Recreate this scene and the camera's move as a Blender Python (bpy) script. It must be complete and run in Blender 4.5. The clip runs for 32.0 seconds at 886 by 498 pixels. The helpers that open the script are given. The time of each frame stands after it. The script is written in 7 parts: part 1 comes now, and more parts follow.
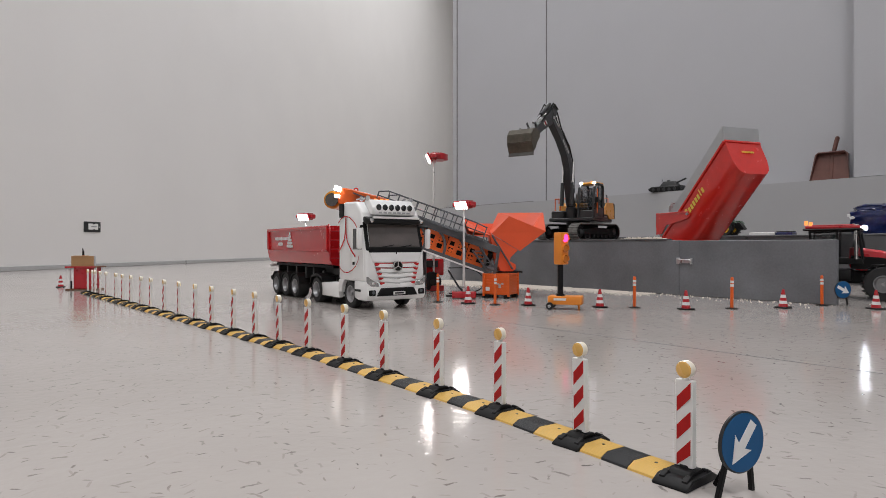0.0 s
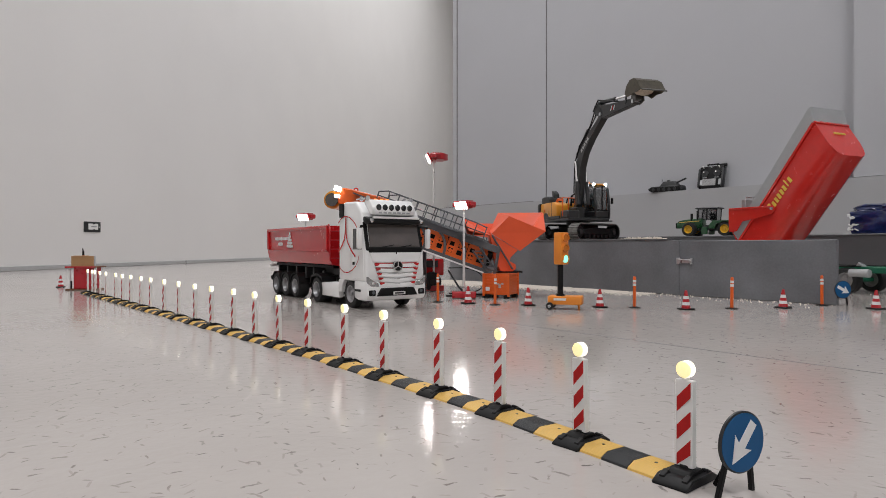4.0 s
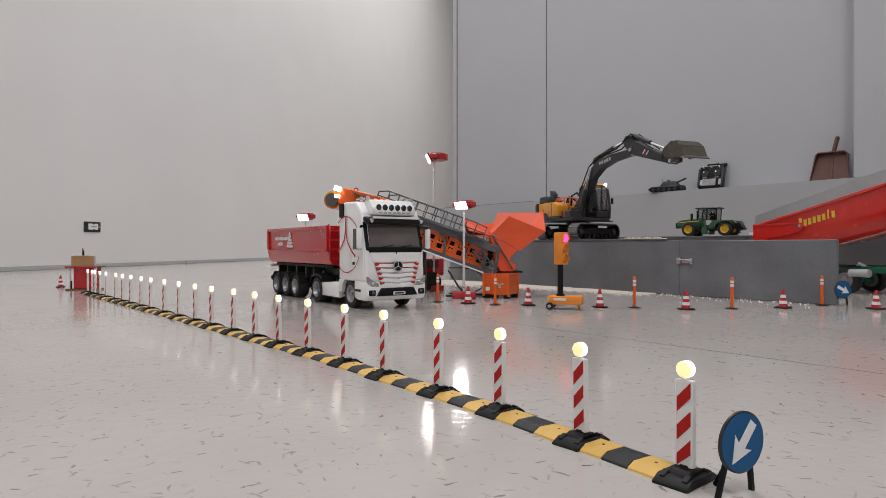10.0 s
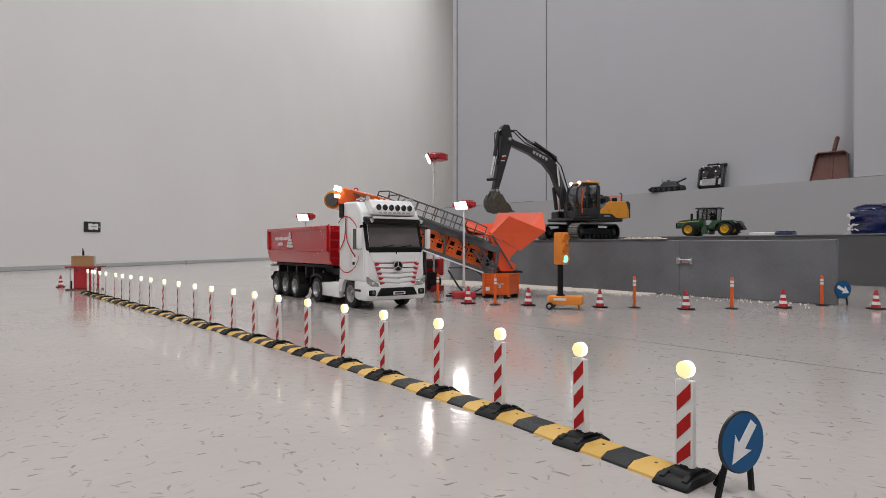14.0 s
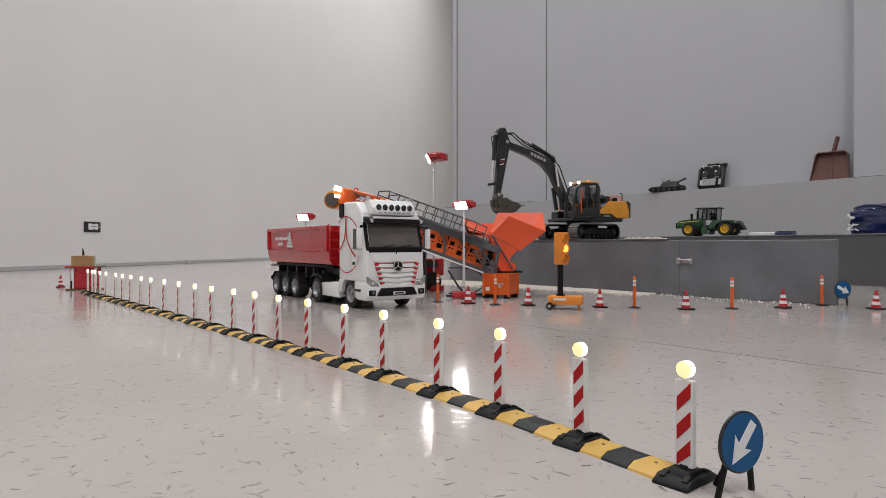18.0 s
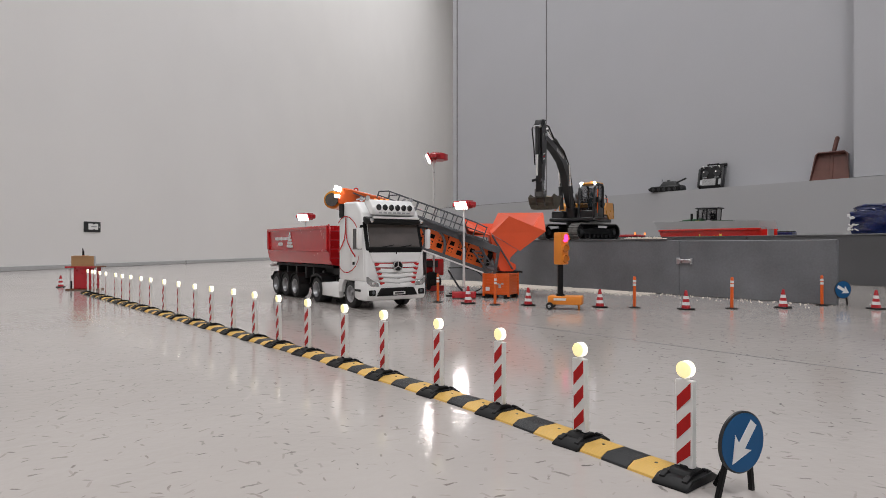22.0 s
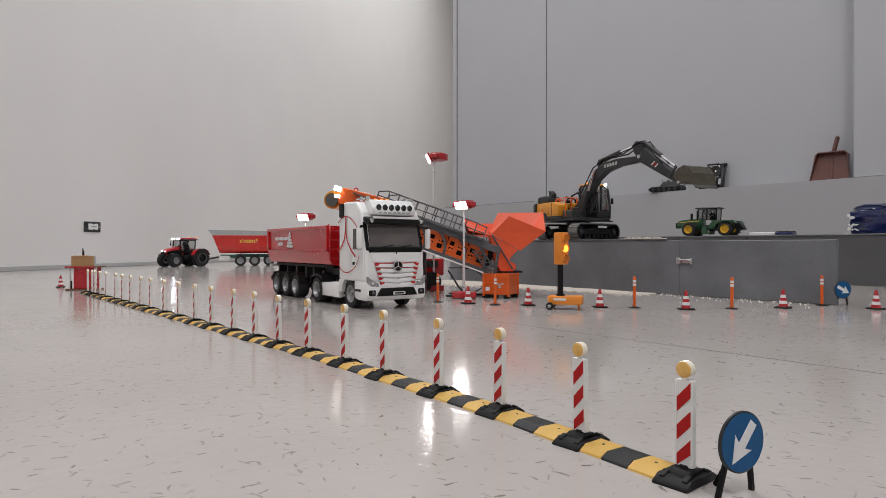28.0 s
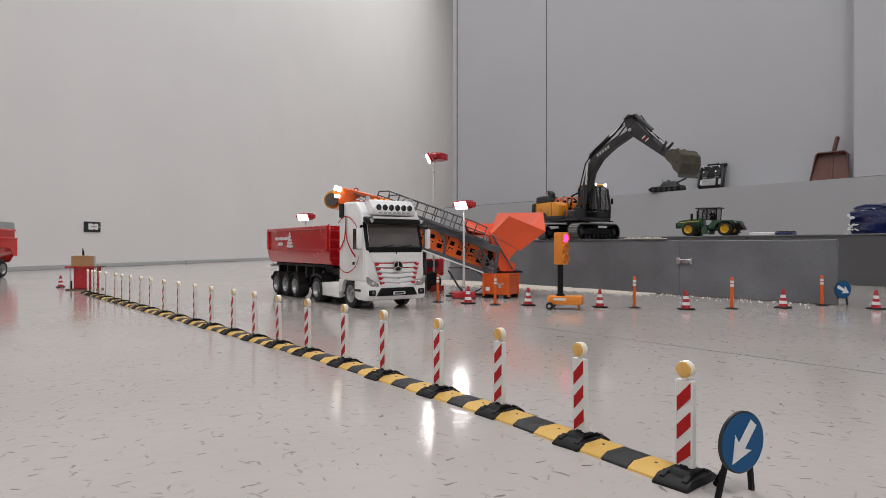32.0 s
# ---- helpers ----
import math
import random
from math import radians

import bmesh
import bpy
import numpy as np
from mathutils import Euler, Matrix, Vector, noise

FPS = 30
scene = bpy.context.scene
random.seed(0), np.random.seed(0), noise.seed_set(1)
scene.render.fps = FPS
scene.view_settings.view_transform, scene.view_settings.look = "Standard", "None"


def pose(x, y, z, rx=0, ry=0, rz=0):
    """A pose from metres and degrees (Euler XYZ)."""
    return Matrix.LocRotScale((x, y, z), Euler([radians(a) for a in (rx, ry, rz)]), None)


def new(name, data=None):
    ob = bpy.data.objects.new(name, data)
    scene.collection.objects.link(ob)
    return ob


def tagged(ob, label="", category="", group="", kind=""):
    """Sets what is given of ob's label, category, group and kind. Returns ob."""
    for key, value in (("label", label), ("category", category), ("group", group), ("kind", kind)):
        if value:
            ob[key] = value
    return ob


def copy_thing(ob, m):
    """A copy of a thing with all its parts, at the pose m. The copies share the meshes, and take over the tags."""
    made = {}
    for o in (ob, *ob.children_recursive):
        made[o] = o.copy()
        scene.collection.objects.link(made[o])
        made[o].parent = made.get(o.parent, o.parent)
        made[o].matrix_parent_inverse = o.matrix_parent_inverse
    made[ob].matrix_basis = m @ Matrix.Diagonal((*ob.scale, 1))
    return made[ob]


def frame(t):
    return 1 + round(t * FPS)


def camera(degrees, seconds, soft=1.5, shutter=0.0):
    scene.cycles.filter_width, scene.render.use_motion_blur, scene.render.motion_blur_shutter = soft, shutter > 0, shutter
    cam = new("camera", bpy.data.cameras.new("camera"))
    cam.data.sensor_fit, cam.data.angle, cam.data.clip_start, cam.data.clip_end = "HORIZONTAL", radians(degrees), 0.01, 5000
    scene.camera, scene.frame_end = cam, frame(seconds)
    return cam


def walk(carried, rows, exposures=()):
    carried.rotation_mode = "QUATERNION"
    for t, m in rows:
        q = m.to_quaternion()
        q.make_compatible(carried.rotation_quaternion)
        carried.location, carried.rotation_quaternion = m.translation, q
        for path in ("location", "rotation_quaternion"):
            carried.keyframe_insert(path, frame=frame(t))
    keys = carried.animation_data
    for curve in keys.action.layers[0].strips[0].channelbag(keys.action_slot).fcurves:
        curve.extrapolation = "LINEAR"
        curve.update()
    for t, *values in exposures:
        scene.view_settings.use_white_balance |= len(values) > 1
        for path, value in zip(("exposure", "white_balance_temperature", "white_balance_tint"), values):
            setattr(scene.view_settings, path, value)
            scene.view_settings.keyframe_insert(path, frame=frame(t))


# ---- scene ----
H = 0.165
cam = camera(71.5, 32.0, soft=0.6)
walk(cam, [(0.0, pose(0, 0, H, 89.737, 0, 0)), (32.0, pose(0, 0, H, 89.737, 0, 0))],
     exposures=((0.0, 0.0), (32.0, 0.0)))

# ---- light: ceiling fittings of the hall ----
world = bpy.data.worlds.new("hall_dim")
world.use_nodes = True
world.node_tree.nodes["Background"].inputs[0].default_value = (0.75, 0.8, 0.9, 1)
world.node_tree.nodes["Background"].inputs[1].default_value = 0.02
scene.world = world

CEIL = 8.6
LAMPS = [(-0.6, 3.4, 225.0), (0.2, 8.4, 235.0), (2.6, 11.6, 245.0), (0.2, -3.6, 355.0), (3.0, -1.6, 60.0)]
for lx, ly, watts in LAMPS:
    data = bpy.data.lights.new("ceiling_tube", "AREA")
    data.shape, data.size, data.size_y = "RECTANGLE", 1.2, 3.0
    data.energy, data.color = watts, (0.98, 0.985, 1.0)
    ob = new("ceiling_tube", data)
    ob.matrix_world = pose(lx, ly, CEIL - 0.12, 0, 0, 12)


# ---- materials ----
def mat(name, col, rough=0.5, metal=0.0, var=0.12, scale=40.0, bump=0.0, fine=400.0, coat=0.0, spec=0.5,
        emit=0.0, ecol=None, island=False, alpha=1.0, transmission=0.0, rvar=0.1):
    m = bpy.data.materials.new(name)
    m.use_nodes = True
    nt = m.node_tree
    n, l = nt.nodes, nt.links
    b = n["Principled BSDF"]
    b.inputs["Roughness"].default_value = rough
    b.inputs["Metallic"].default_value = metal
    b.inputs["Coat Weight"].default_value = coat
    b.inputs["Specular IOR Level"].default_value = spec
    b.inputs["Transmission Weight"].default_value = transmission
    tc = n.new("ShaderNodeTexCoord")
    big = n.new("ShaderNodeTexNoise")
    big.inputs["Scale"].default_value = scale
    big.inputs["Detail"].default_value = 4
    l.new(tc.outputs["Object"], big.inputs["Vector"])
    small = n.new("ShaderNodeTexNoise")
    small.inputs["Scale"].default_value = fine
    small.inputs["Detail"].default_value = 3
    l.new(tc.outputs["Object"], small.inputs["Vector"])
    add = n.new("ShaderNodeMath")
    add.operation = "MULTIPLY_ADD"
    add.inputs[1].default_value = 0.35
    l.new(small.outputs[0], add.inputs[0])
    l.new(big.outputs[0], add.inputs[2])
    ramp = n.new("ShaderNodeMapRange")
    ramp.inputs["From Min"].default_value, ramp.inputs["From Max"].default_value = 0.35, 1.0
    ramp.inputs["To Min"].default_value, ramp.inputs["To Max"].default_value = 1 - var, 1 + var
    l.new(add.outputs[0], ramp.inputs["Value"])
    mix = n.new("ShaderNodeMix")
    mix.data_type, mix.blend_type = "RGBA", "MULTIPLY"
    mix.inputs[0].default_value = 1
    mix.inputs[6].default_value = (*col, 1)
    comb = n.new("ShaderNodeCombineColor")
    for k in range(3):
        l.new(ramp.outputs[0], comb.inputs[k])
    l.new(comb.outputs[0], mix.inputs[7])
    l.new(mix.outputs[2], b.inputs["Base Color"])
    rr = n.new("ShaderNodeMapRange")
    rr.inputs["From Min"].default_value, rr.inputs["From Max"].default_value = 0.3, 0.9
    rr.inputs["To Min"].default_value = max(0.02, rough - rvar)
    rr.inputs["To Max"].default_value = min(1.0, rough + rvar)
    l.new(big.outputs[0], rr.inputs["Value"])
    l.new(rr.outputs[0], b.inputs["Roughness"])
    if bump:
        bp = n.new("ShaderNodeBump")
        bp.inputs["Strength"].default_value = bump
        bp.inputs["Distance"].default_value = 0.002
        l.new(add.outputs[0], bp.inputs["Height"])
        l.new(bp.outputs[0], b.inputs["Normal"])
    b.inputs["Alpha"].default_value = alpha
    if emit:
        b.inputs["Emission Color"].default_value = (*(ecol or col), 1)
        b.inputs["Emission Strength"].default_value = emit
    return m


def math_node(n, l, op, a, b):
    """A math node of two sockets or numbers; gives its output."""
    m = n.new("ShaderNodeMath")
    m.operation = op
    for k, v in enumerate((a, b)):
        if isinstance(v, (int, float)):
            m.inputs[k].default_value = v
        else:
            l.new(v, m.inputs[k])
    return m.outputs[0]


def floor_material():
    m = bpy.data.materials.new("polished_vinyl_floor")
    m.use_nodes = True
    nt = m.node_tree
    n, l = nt.nodes, nt.links
    b = n["Principled BSDF"]
    tc = n.new("ShaderNodeTexCoord")
    base = n.new("ShaderNodeTexNoise")
    base.inputs["Scale"].default_value, base.inputs["Detail"].default_value = 2.2, 5
    l.new(tc.outputs["Object"], base.inputs["Vector"])
    cr = n.new("ShaderNodeValToRGB")
    cr.color_ramp.elements[0].position, cr.color_ramp.elements[0].color = 0.3, (0.405, 0.370, 0.347, 1)
    cr.color_ramp.elements[1].position, cr.color_ramp.elements[1].color = 0.72, (0.478, 0.440, 0.417, 1)
    l.new(base.outputs[0], cr.inputs[0])
    out = cr.outputs[0]
    # scuff marks: one short mark in each cell, turned, bent and sized at random
    for k, (scale, half, width, dens, colr, bend) in enumerate((
            (13, 0.0062, 0.0016, 0.62, (0.18, 0.155, 0.145, 1), 9.0), (26, 0.0048, 0.0012, 0.95, (0.17, 0.145, 0.135, 1), 16.0),
            (7, 0.022, 0.0006, 0.34, (0.27, 0.235, 0.22, 1), 6.0), (40, 0.0036, 0.0010, 0.95, (0.19, 0.16, 0.15, 1), 20.0),
            (18, 0.0036, 0.0011, 0.36, (0.06, 0.05, 0.05, 1), 8.0), (30, 0.0058, 0.0009, 0.9, (0.25, 0.21, 0.195, 1), 14.0))):
        mp = n.new("ShaderNodeMapping")
        mp.inputs["Location"].default_value = (k * 3.71, k * 1.93, 0)
        mp.inputs["Rotation"].default_value = (0, 0, radians(k * 31))
        l.new(tc.outputs["Object"], mp.inputs["Vector"])
        vo = n.new("ShaderNodeTexVoronoi")
        vo.voronoi_dimensions = "2D"
        vo.inputs["Scale"].default_value = scale
        l.new(mp.outputs[0], vo.inputs["Vector"])
        df = n.new("ShaderNodeVectorMath")
        df.operation = "SUBTRACT"
        l.new(mp.outputs[0], df.inputs[0])
        l.new(vo.outputs["Position"], df.inputs[1])
        sp = n.new("ShaderNodeSeparateColor")
        l.new(vo.outputs["Color"], sp.inputs[0])
        ro = n.new("ShaderNodeVectorRotate")
        ro.rotation_type = "Z_AXIS"
        l.new(df.outputs[0], ro.inputs["Vector"])
        an = math_node(n, l, "MULTIPLY", sp.outputs[0], 6.283)
        l.new(an, ro.inputs["Angle"])
        xy = n.new("ShaderNodeSeparateXYZ")
        l.new(ro.outputs[0], xy.inputs[0])
        x, y = xy.outputs[0], xy.outputs[1]
        y = math_node(n, l, "ADD", y, math_node(n, l, "MULTIPLY", math_node(n, l, "MULTIPLY", x, x), bend))
        size = math_node(n, l, "ADD", math_node(n, l, "MULTIPLY", sp.outputs[1], 0.9), 0.35)
        fx = math_node(n, l, "DIVIDE", math_node(n, l, "ABSOLUTE", math_node(n, l, "DIVIDE", x, half), 0), size)
        fy = math_node(n, l, "DIVIDE", math_node(n, l, "ABSOLUTE", math_node(n, l, "DIVIDE", y, width), 0), size)
        rag = n.new("ShaderNodeTexNoise")
        rag.inputs["Scale"].default_value, rag.inputs["Detail"].default_value = 170, 3
        l.new(tc.outputs["Object"], rag.inputs["Vector"])
        rg = math_node(n, l, "MULTIPLY", math_node(n, l, "SUBTRACT", rag.outputs[0], 0.5), 3.2)
        far = math_node(n, l, "ADD", math_node(n, l, "MAXIMUM", fx, fy), rg)
        mr = n.new("ShaderNodeMapRange")
        mr.inputs["From Min"].default_value, mr.inputs["From Max"].default_value = 1.15, 0.6
        l.new(far, mr.inputs["Value"])
        gz = n.new("ShaderNodeTexNoise")
        gz.inputs["Scale"].default_value = 3 + k
        l.new(mp.outputs[0], gz.inputs["Vector"])
        on = math_node(n, l, "LESS_THAN", sp.outputs[2], math_node(n, l, "MULTIPLY", gz.outputs[0], dens * 2))
        mu = math_node(n, l, "MULTIPLY", mr.outputs[0], on)
        mu = math_node(n, l, "MULTIPLY", mu, math_node(n, l, "ADD", math_node(n, l, "MULTIPLY", math_node(n, l, "FRACT", math_node(n, l, "MULTIPLY", sp.outputs[0], 7.0), 0), 0.7), 0.15))
        mx = n.new("ShaderNodeMix")
        mx.data_type = "RGBA"
        l.new(mu, mx.inputs[0])
        l.new(out, mx.inputs[6])
        mx.inputs[7].default_value = colr
        out = mx.outputs[2]
    l.new(out, b.inputs["Base Color"])
    rn = n.new("ShaderNodeTexNoise")
    rn.inputs["Scale"].default_value, rn.inputs["Detail"].default_value = 6, 6
    l.new(tc.outputs["Object"], rn.inputs["Vector"])
    rr = n.new("ShaderNodeMapRange")
    rr.inputs["To Min"].default_value, rr.inputs["To Max"].default_value = 0.06, 0.17
    l.new(rn.outputs[0], rr.inputs["Value"])
    l.new(rr.outputs[0], b.inputs["Roughness"])
    b.inputs["Specular IOR Level"].default_value = 0.42
    mp = n.new("ShaderNodeMapping")
    mp.inputs["Scale"].default_value = (70, 78, 1)
    l.new(tc.outputs["Object"], mp.inputs["Vector"])
    bn = n.new("ShaderNodeTexNoise")
    bn.inputs["Scale"].default_value, bn.inputs["Detail"].default_value = 1.0, 2.0
    l.new(mp.outputs[0], bn.inputs["Vector"])
    bp = n.new("ShaderNodeBump")
    bp.inputs["Strength"].default_value, bp.inputs["Distance"].default_value = 0.40, 0.0008
    l.new(bn.outputs[0], bp.inputs["Height"])
    l.new(bp.outputs[0], b.inputs["Normal"])
    return m


M_FLOOR = floor_material()
M_WALL_L = mat("white_plaster", (0.71, 0.691, 0.679), 0.75, var=0.035, scale=1.3, fine=90, bump=0.06)
M_WALL_R = mat("grey_plaster", (0.412, 0.414, 0.436), 0.75, var=0.04, scale=1.6, fine=90, bump=0.08)
M_PLINTH = mat("pale_plaster", (0.355, 0.355, 0.365), 0.75, var=0.04, scale=2.0, fine=90, bump=0.08)
M_CEIL = mat("ceiling_white", (0.7, 0.7, 0.68), 0.8, var=0.03, scale=1)
M_SKIRT = mat("grey_skirting", (0.40, 0.40, 0.40), 0.5, var=0.06)
M_BOARD = mat("grey_painted_board", (0.150, 0.155, 0.168), 0.5, var=0.34, scale=7, fine=160, bump=0.2)
M_BENCH = mat("dark_grey_bench", (0.085, 0.085, 0.09), 0.5, var=0.15, scale=5, fine=200, bump=0.1)
M_STEEL = mat("zinc_steel", (0.55, 0.56, 0.58), 0.32, 1.0, var=0.1)
M_MAST = mat("pale_aluminium", (0.72, 0.72, 0.72), 0.35, 0.55, var=0.08)
M_CHROME = mat("chrome", (0.8, 0.8, 0.8), 0.12, 1.0, var=0.05)
M_WHITE = mat("white_lacquer", (0.85, 0.85, 0.85), 0.22, coat=0.5, var=0.03)
M_WPLAST = mat("white_plastic", (0.75, 0.74, 0.73), 0.4, var=0.05)
M_RED = mat("red_lacquer", (0.50, 0.012, 0.016), 0.25, coat=0.5, var=0.1)
M_DRED = mat("red_paint", (0.42, 0.012, 0.02), 0.35, coat=0.2, var=0.15)
M_ORED = mat("bright_red_lacquer", (0.62, 0.022, 0.016), 0.25, coat=0.4, var=0.08)
M_STRIPE = mat("reflective_red", (0.44, 0.010, 0.010), 0.5, spec=0.25, var=0.1, scale=120)
M_BLACK = mat("black_plastic", (0.006, 0.006, 0.0065), 0.5, spec=0.22, var=0.25, scale=60)
M_RUBBER = mat("black_rubber", (0.011, 0.011, 0.012), 0.75, var=0.3, scale=80, bump=0.3, fine=500)
M_DGREY = mat("dark_grey_paint", (0.020, 0.0205, 0.022), 0.4, var=0.2, scale=50)
M_IRON = mat("worn_iron", (0.10, 0.098, 0.093), 0.45, 0.5, var=0.35, scale=50, bump=0.2)
M_MUD = mat("dusty_steel", (0.085, 0.074, 0.056), 0.6, 0.3, var=0.45, scale=60, bump=0.3)
M_YELLOW = mat("construction_yellow", (0.72, 0.295, 0.02), 0.35, var=0.08, coat=0.3)
M_AMBER = mat("amber_lens", (0.74, 0.43, 0.11), 0.3, var=0.08, coat=0.3)
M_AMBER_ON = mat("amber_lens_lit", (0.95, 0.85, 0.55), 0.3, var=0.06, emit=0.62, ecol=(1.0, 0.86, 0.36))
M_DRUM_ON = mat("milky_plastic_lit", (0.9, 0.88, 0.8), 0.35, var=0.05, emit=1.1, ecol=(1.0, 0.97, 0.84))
M_MILK = mat("milky_plastic", (0.82, 0.76, 0.64), 0.35, var=0.05)
M_STRIPY = mat("yellow_rubber", (0.66, 0.40, 0.09), 0.5, var=0.18, scale=50, bump=0.25)
M_STRIPK = mat("charcoal_rubber", (0.024, 0.025, 0.027), 0.55, spec=0.3, var=0.3, scale=50, bump=0.3)
M_ORANGE = mat("orange_paint", (0.72, 0.115, 0.012), 0.4, var=0.1, scale=30)
M_HOPPER = mat("orange_red_sheet", (0.80, 0.10, 0.028), 0.5, var=0.08, scale=14, fine=200)
M_CARTO = mat("light_orange_plastic", (0.80, 0.26, 0.03), 0.4, var=0.06)
M_FRAME = mat("grey_steel_frame", (0.10, 0.105, 0.115), 0.45, 0.3, var=0.15)
M_JOINT = mat("joint_filler", (0.19, 0.18, 0.18), 0.6, var=0.3, scale=25)
M_GLASS = mat("dark_glass", (0.012, 0.014, 0.016), 0.06, var=0.1, coat=0.6)
M_PANE = mat("smoked_pane", (0.10, 0.11, 0.12), 0.05, var=0.05, coat=0.5)
M_SILVER = mat("silver_sheet", (0.42, 0.43, 0.44), 0.4, 0.35, var=0.08, scale=20)
M_GREEN = mat("tractor_green", (0.015, 0.078, 0.027), 0.35, var=0.15, coat=0.3)
M_TEAL = mat("chassis_green", (0.01, 0.13, 0.07), 0.4, var=0.15)
M_YRIM = mat("yellow_rim", (0.72, 0.42, 0.02), 0.4, var=0.1)
M_GRIM = mat("grey_rim", (0.30, 0.30, 0.31), 0.42, 0.45, var=0.12)
M_YTEXT = mat("yellow_letters", (0.75, 0.5, 0.06), 0.4)
M_PALE = mat("worn_white_print", (0.42, 0.42, 0.42), 0.5, var=0.4, scale=180)
M_WTEXT = mat("white_letters", (0.75, 0.75, 0.75), 0.4)
M_BLUE = mat("sign_blue", (0.006, 0.085, 0.23), 0.45, spec=0.25, var=0.06)
M_NAVY = mat("blue_wrap", (0.009, 0.018, 0.085), 0.16, var=0.6, scale=35, coat=0.6, bump=0.7, fine=60)
M_TRACK = mat("dusty_track_steel", (0.20, 0.195, 0.185), 0.5, 0.4, var=0.4, scale=60, bump=0.3)
M_SCREEN = mat("windscreen_glass", (0.105, 0.090, 0.085), 0.06, var=0.25, scale=14, coat=0.6)
M_CLEAR = mat("clear_glass", (0.03, 0.03, 0.033), 0.05, var=0.02, alpha=0.28)
M_LENS = mat("headlight_glass", (0.30, 0.30, 0.30), 0.12, 0.2, var=0.5, scale=160, coat=0.6)
M_BROWN = mat("brown_plastic", (0.12, 0.045, 0.034), 0.38, var=0.3, scale=20, coat=0.15)
M_CARD = mat("tan_cardboard", (0.42, 0.24, 0.11), 0.7, var=0.08)
M_SHELF = mat("brown_wood", (0.17, 0.075, 0.035), 0.6, var=0.2, scale=60)
M_GRAVEL = mat("pale_gravel", (0.62, 0.57, 0.51), 0.8, var=0.2, scale=120)
M_SAND = mat("gravel_heap", (0.48, 0.41, 0.32), 0.85, var=0.3, scale=90, bump=1.0, fine=260)
M_FLOOD = mat("lit_floodlight", (1, 0.98, 0.95), 0.3, emit=75, ecol=(1, 0.95, 0.92))
M_WORK = mat("lit_work_light", (1, 0.97, 0.93), 0.3, emit=6, ecol=(1, 0.95, 0.9))
M_LED = mat("lit_led", (1, 1, 1), 0.3, emit=25, ecol=(0.92, 0.96, 1.0))
M_TLED = mat("lit_tractor_lamp", (1, 1, 1), 0.3, emit=50, ecol=(0.84, 0.92, 1.0))
M_DOLL = mat("toy_cloth", (0.05, 0.09, 0.10), 0.7, var=0.3, scale=90)
M_BEACON = mat("lit_beacon", (0.6, 0.2, 0.05), 0.3, emit=1.3, ecol=(1.0, 0.28, 0.06))
M_RED_ON = mat("signal_red_lit", (1, 0.05, 0.2), 0.3, emit=3.2, ecol=(1.0, 0.035, 0.2))
M_AMB_ON = mat("signal_amber_lit", (1, 0.5, 0.1), 0.3, emit=1.3, ecol=(1.0, 0.5, 0.05))
M_GRN_ON = mat("signal_green_lit", (0.3, 1, 0.8), 0.3, emit=0.8, ecol=(0.35, 0.95, 0.75))
M_SIG_OFF = mat("signal_orange_glass", (0.55, 0.16, 0.02), 0.25, coat=0.4)


# ---- mesh helpers ----
def B():
    return bmesh.new()


def box(bm, c, s, r=(0, 0, 0), bev=0.0, seg=1, taper=None):
    """A box of size s about c, turned by r degrees; taper scales its top in x and y."""
    m = pose(*c, *r) @ Matrix.Diagonal((*s, 1))
    geo = bmesh.ops.create_cube(bm, size=1.0)
    vs = geo["verts"]
    if taper:
        for v in vs:
            if v.co.z > 0:
                v.co.x *= taper[0]
                v.co.y *= taper[1]
    bmesh.ops.transform(bm, matrix=m, verts=vs)
    if bev:
        es = list({e for v in vs for e in v.link_edges})
        bmesh.ops.bevel(bm, geom=es, offset=bev, segments=seg, affect="EDGES", profile=0.5)
    return bm


def cyl(bm, a, b, r, r2=None, n=14):
    a, b = Vector(a), Vector(b)
    d = b - a
    q = d.to_track_quat("Z", "Y").to_matrix().to_4x4()
    bmesh.ops.create_cone(bm, cap_ends=True, segments=n, radius1=r, radius2=r if r2 is None else r2, depth=d.length,
                          matrix=Matrix.Translation((a + b) / 2) @ q)
    return bm


def ball(bm, c, r, sc=(1, 1, 1), n=12):
    bmesh.ops.create_uvsphere(bm, u_segments=n, v_segments=max(6, n // 2), radius=r,
                              matrix=Matrix.Translation(c) @ Matrix.Diagonal((*sc, 1)))
    return bm


def prism(bm, pts, axis, a, b, bev=0.0, seg=1):
    """A polygon drawn in the plane across `axis`, extruded along it from a to b."""
    def at(p, h):
        return {"x": (h, p[0], p[1]), "y": (p[0], h, p[1]), "z": (p[0], p[1], h)}[axis]
    lo = [bm.verts.new(at(p, a)) for p in pts]
    hi = [bm.verts.new(at(p, b)) for p in pts]
    n = len(pts)
    fs = [bm.faces.new(lo), bm.faces.new(hi)] + [bm.faces.new((lo[i], lo[(i + 1) % n], hi[(i + 1) % n], hi[i])) for i in range(n)]
    bmesh.ops.recalc_face_normals(bm, faces=fs)
    if bev:
        es = list({e for f in fs for e in f.edges})
        bmesh.ops.bevel(bm, geom=es, offset=bev, segments=seg, affect="EDGES", profile=0.5)
    return bm


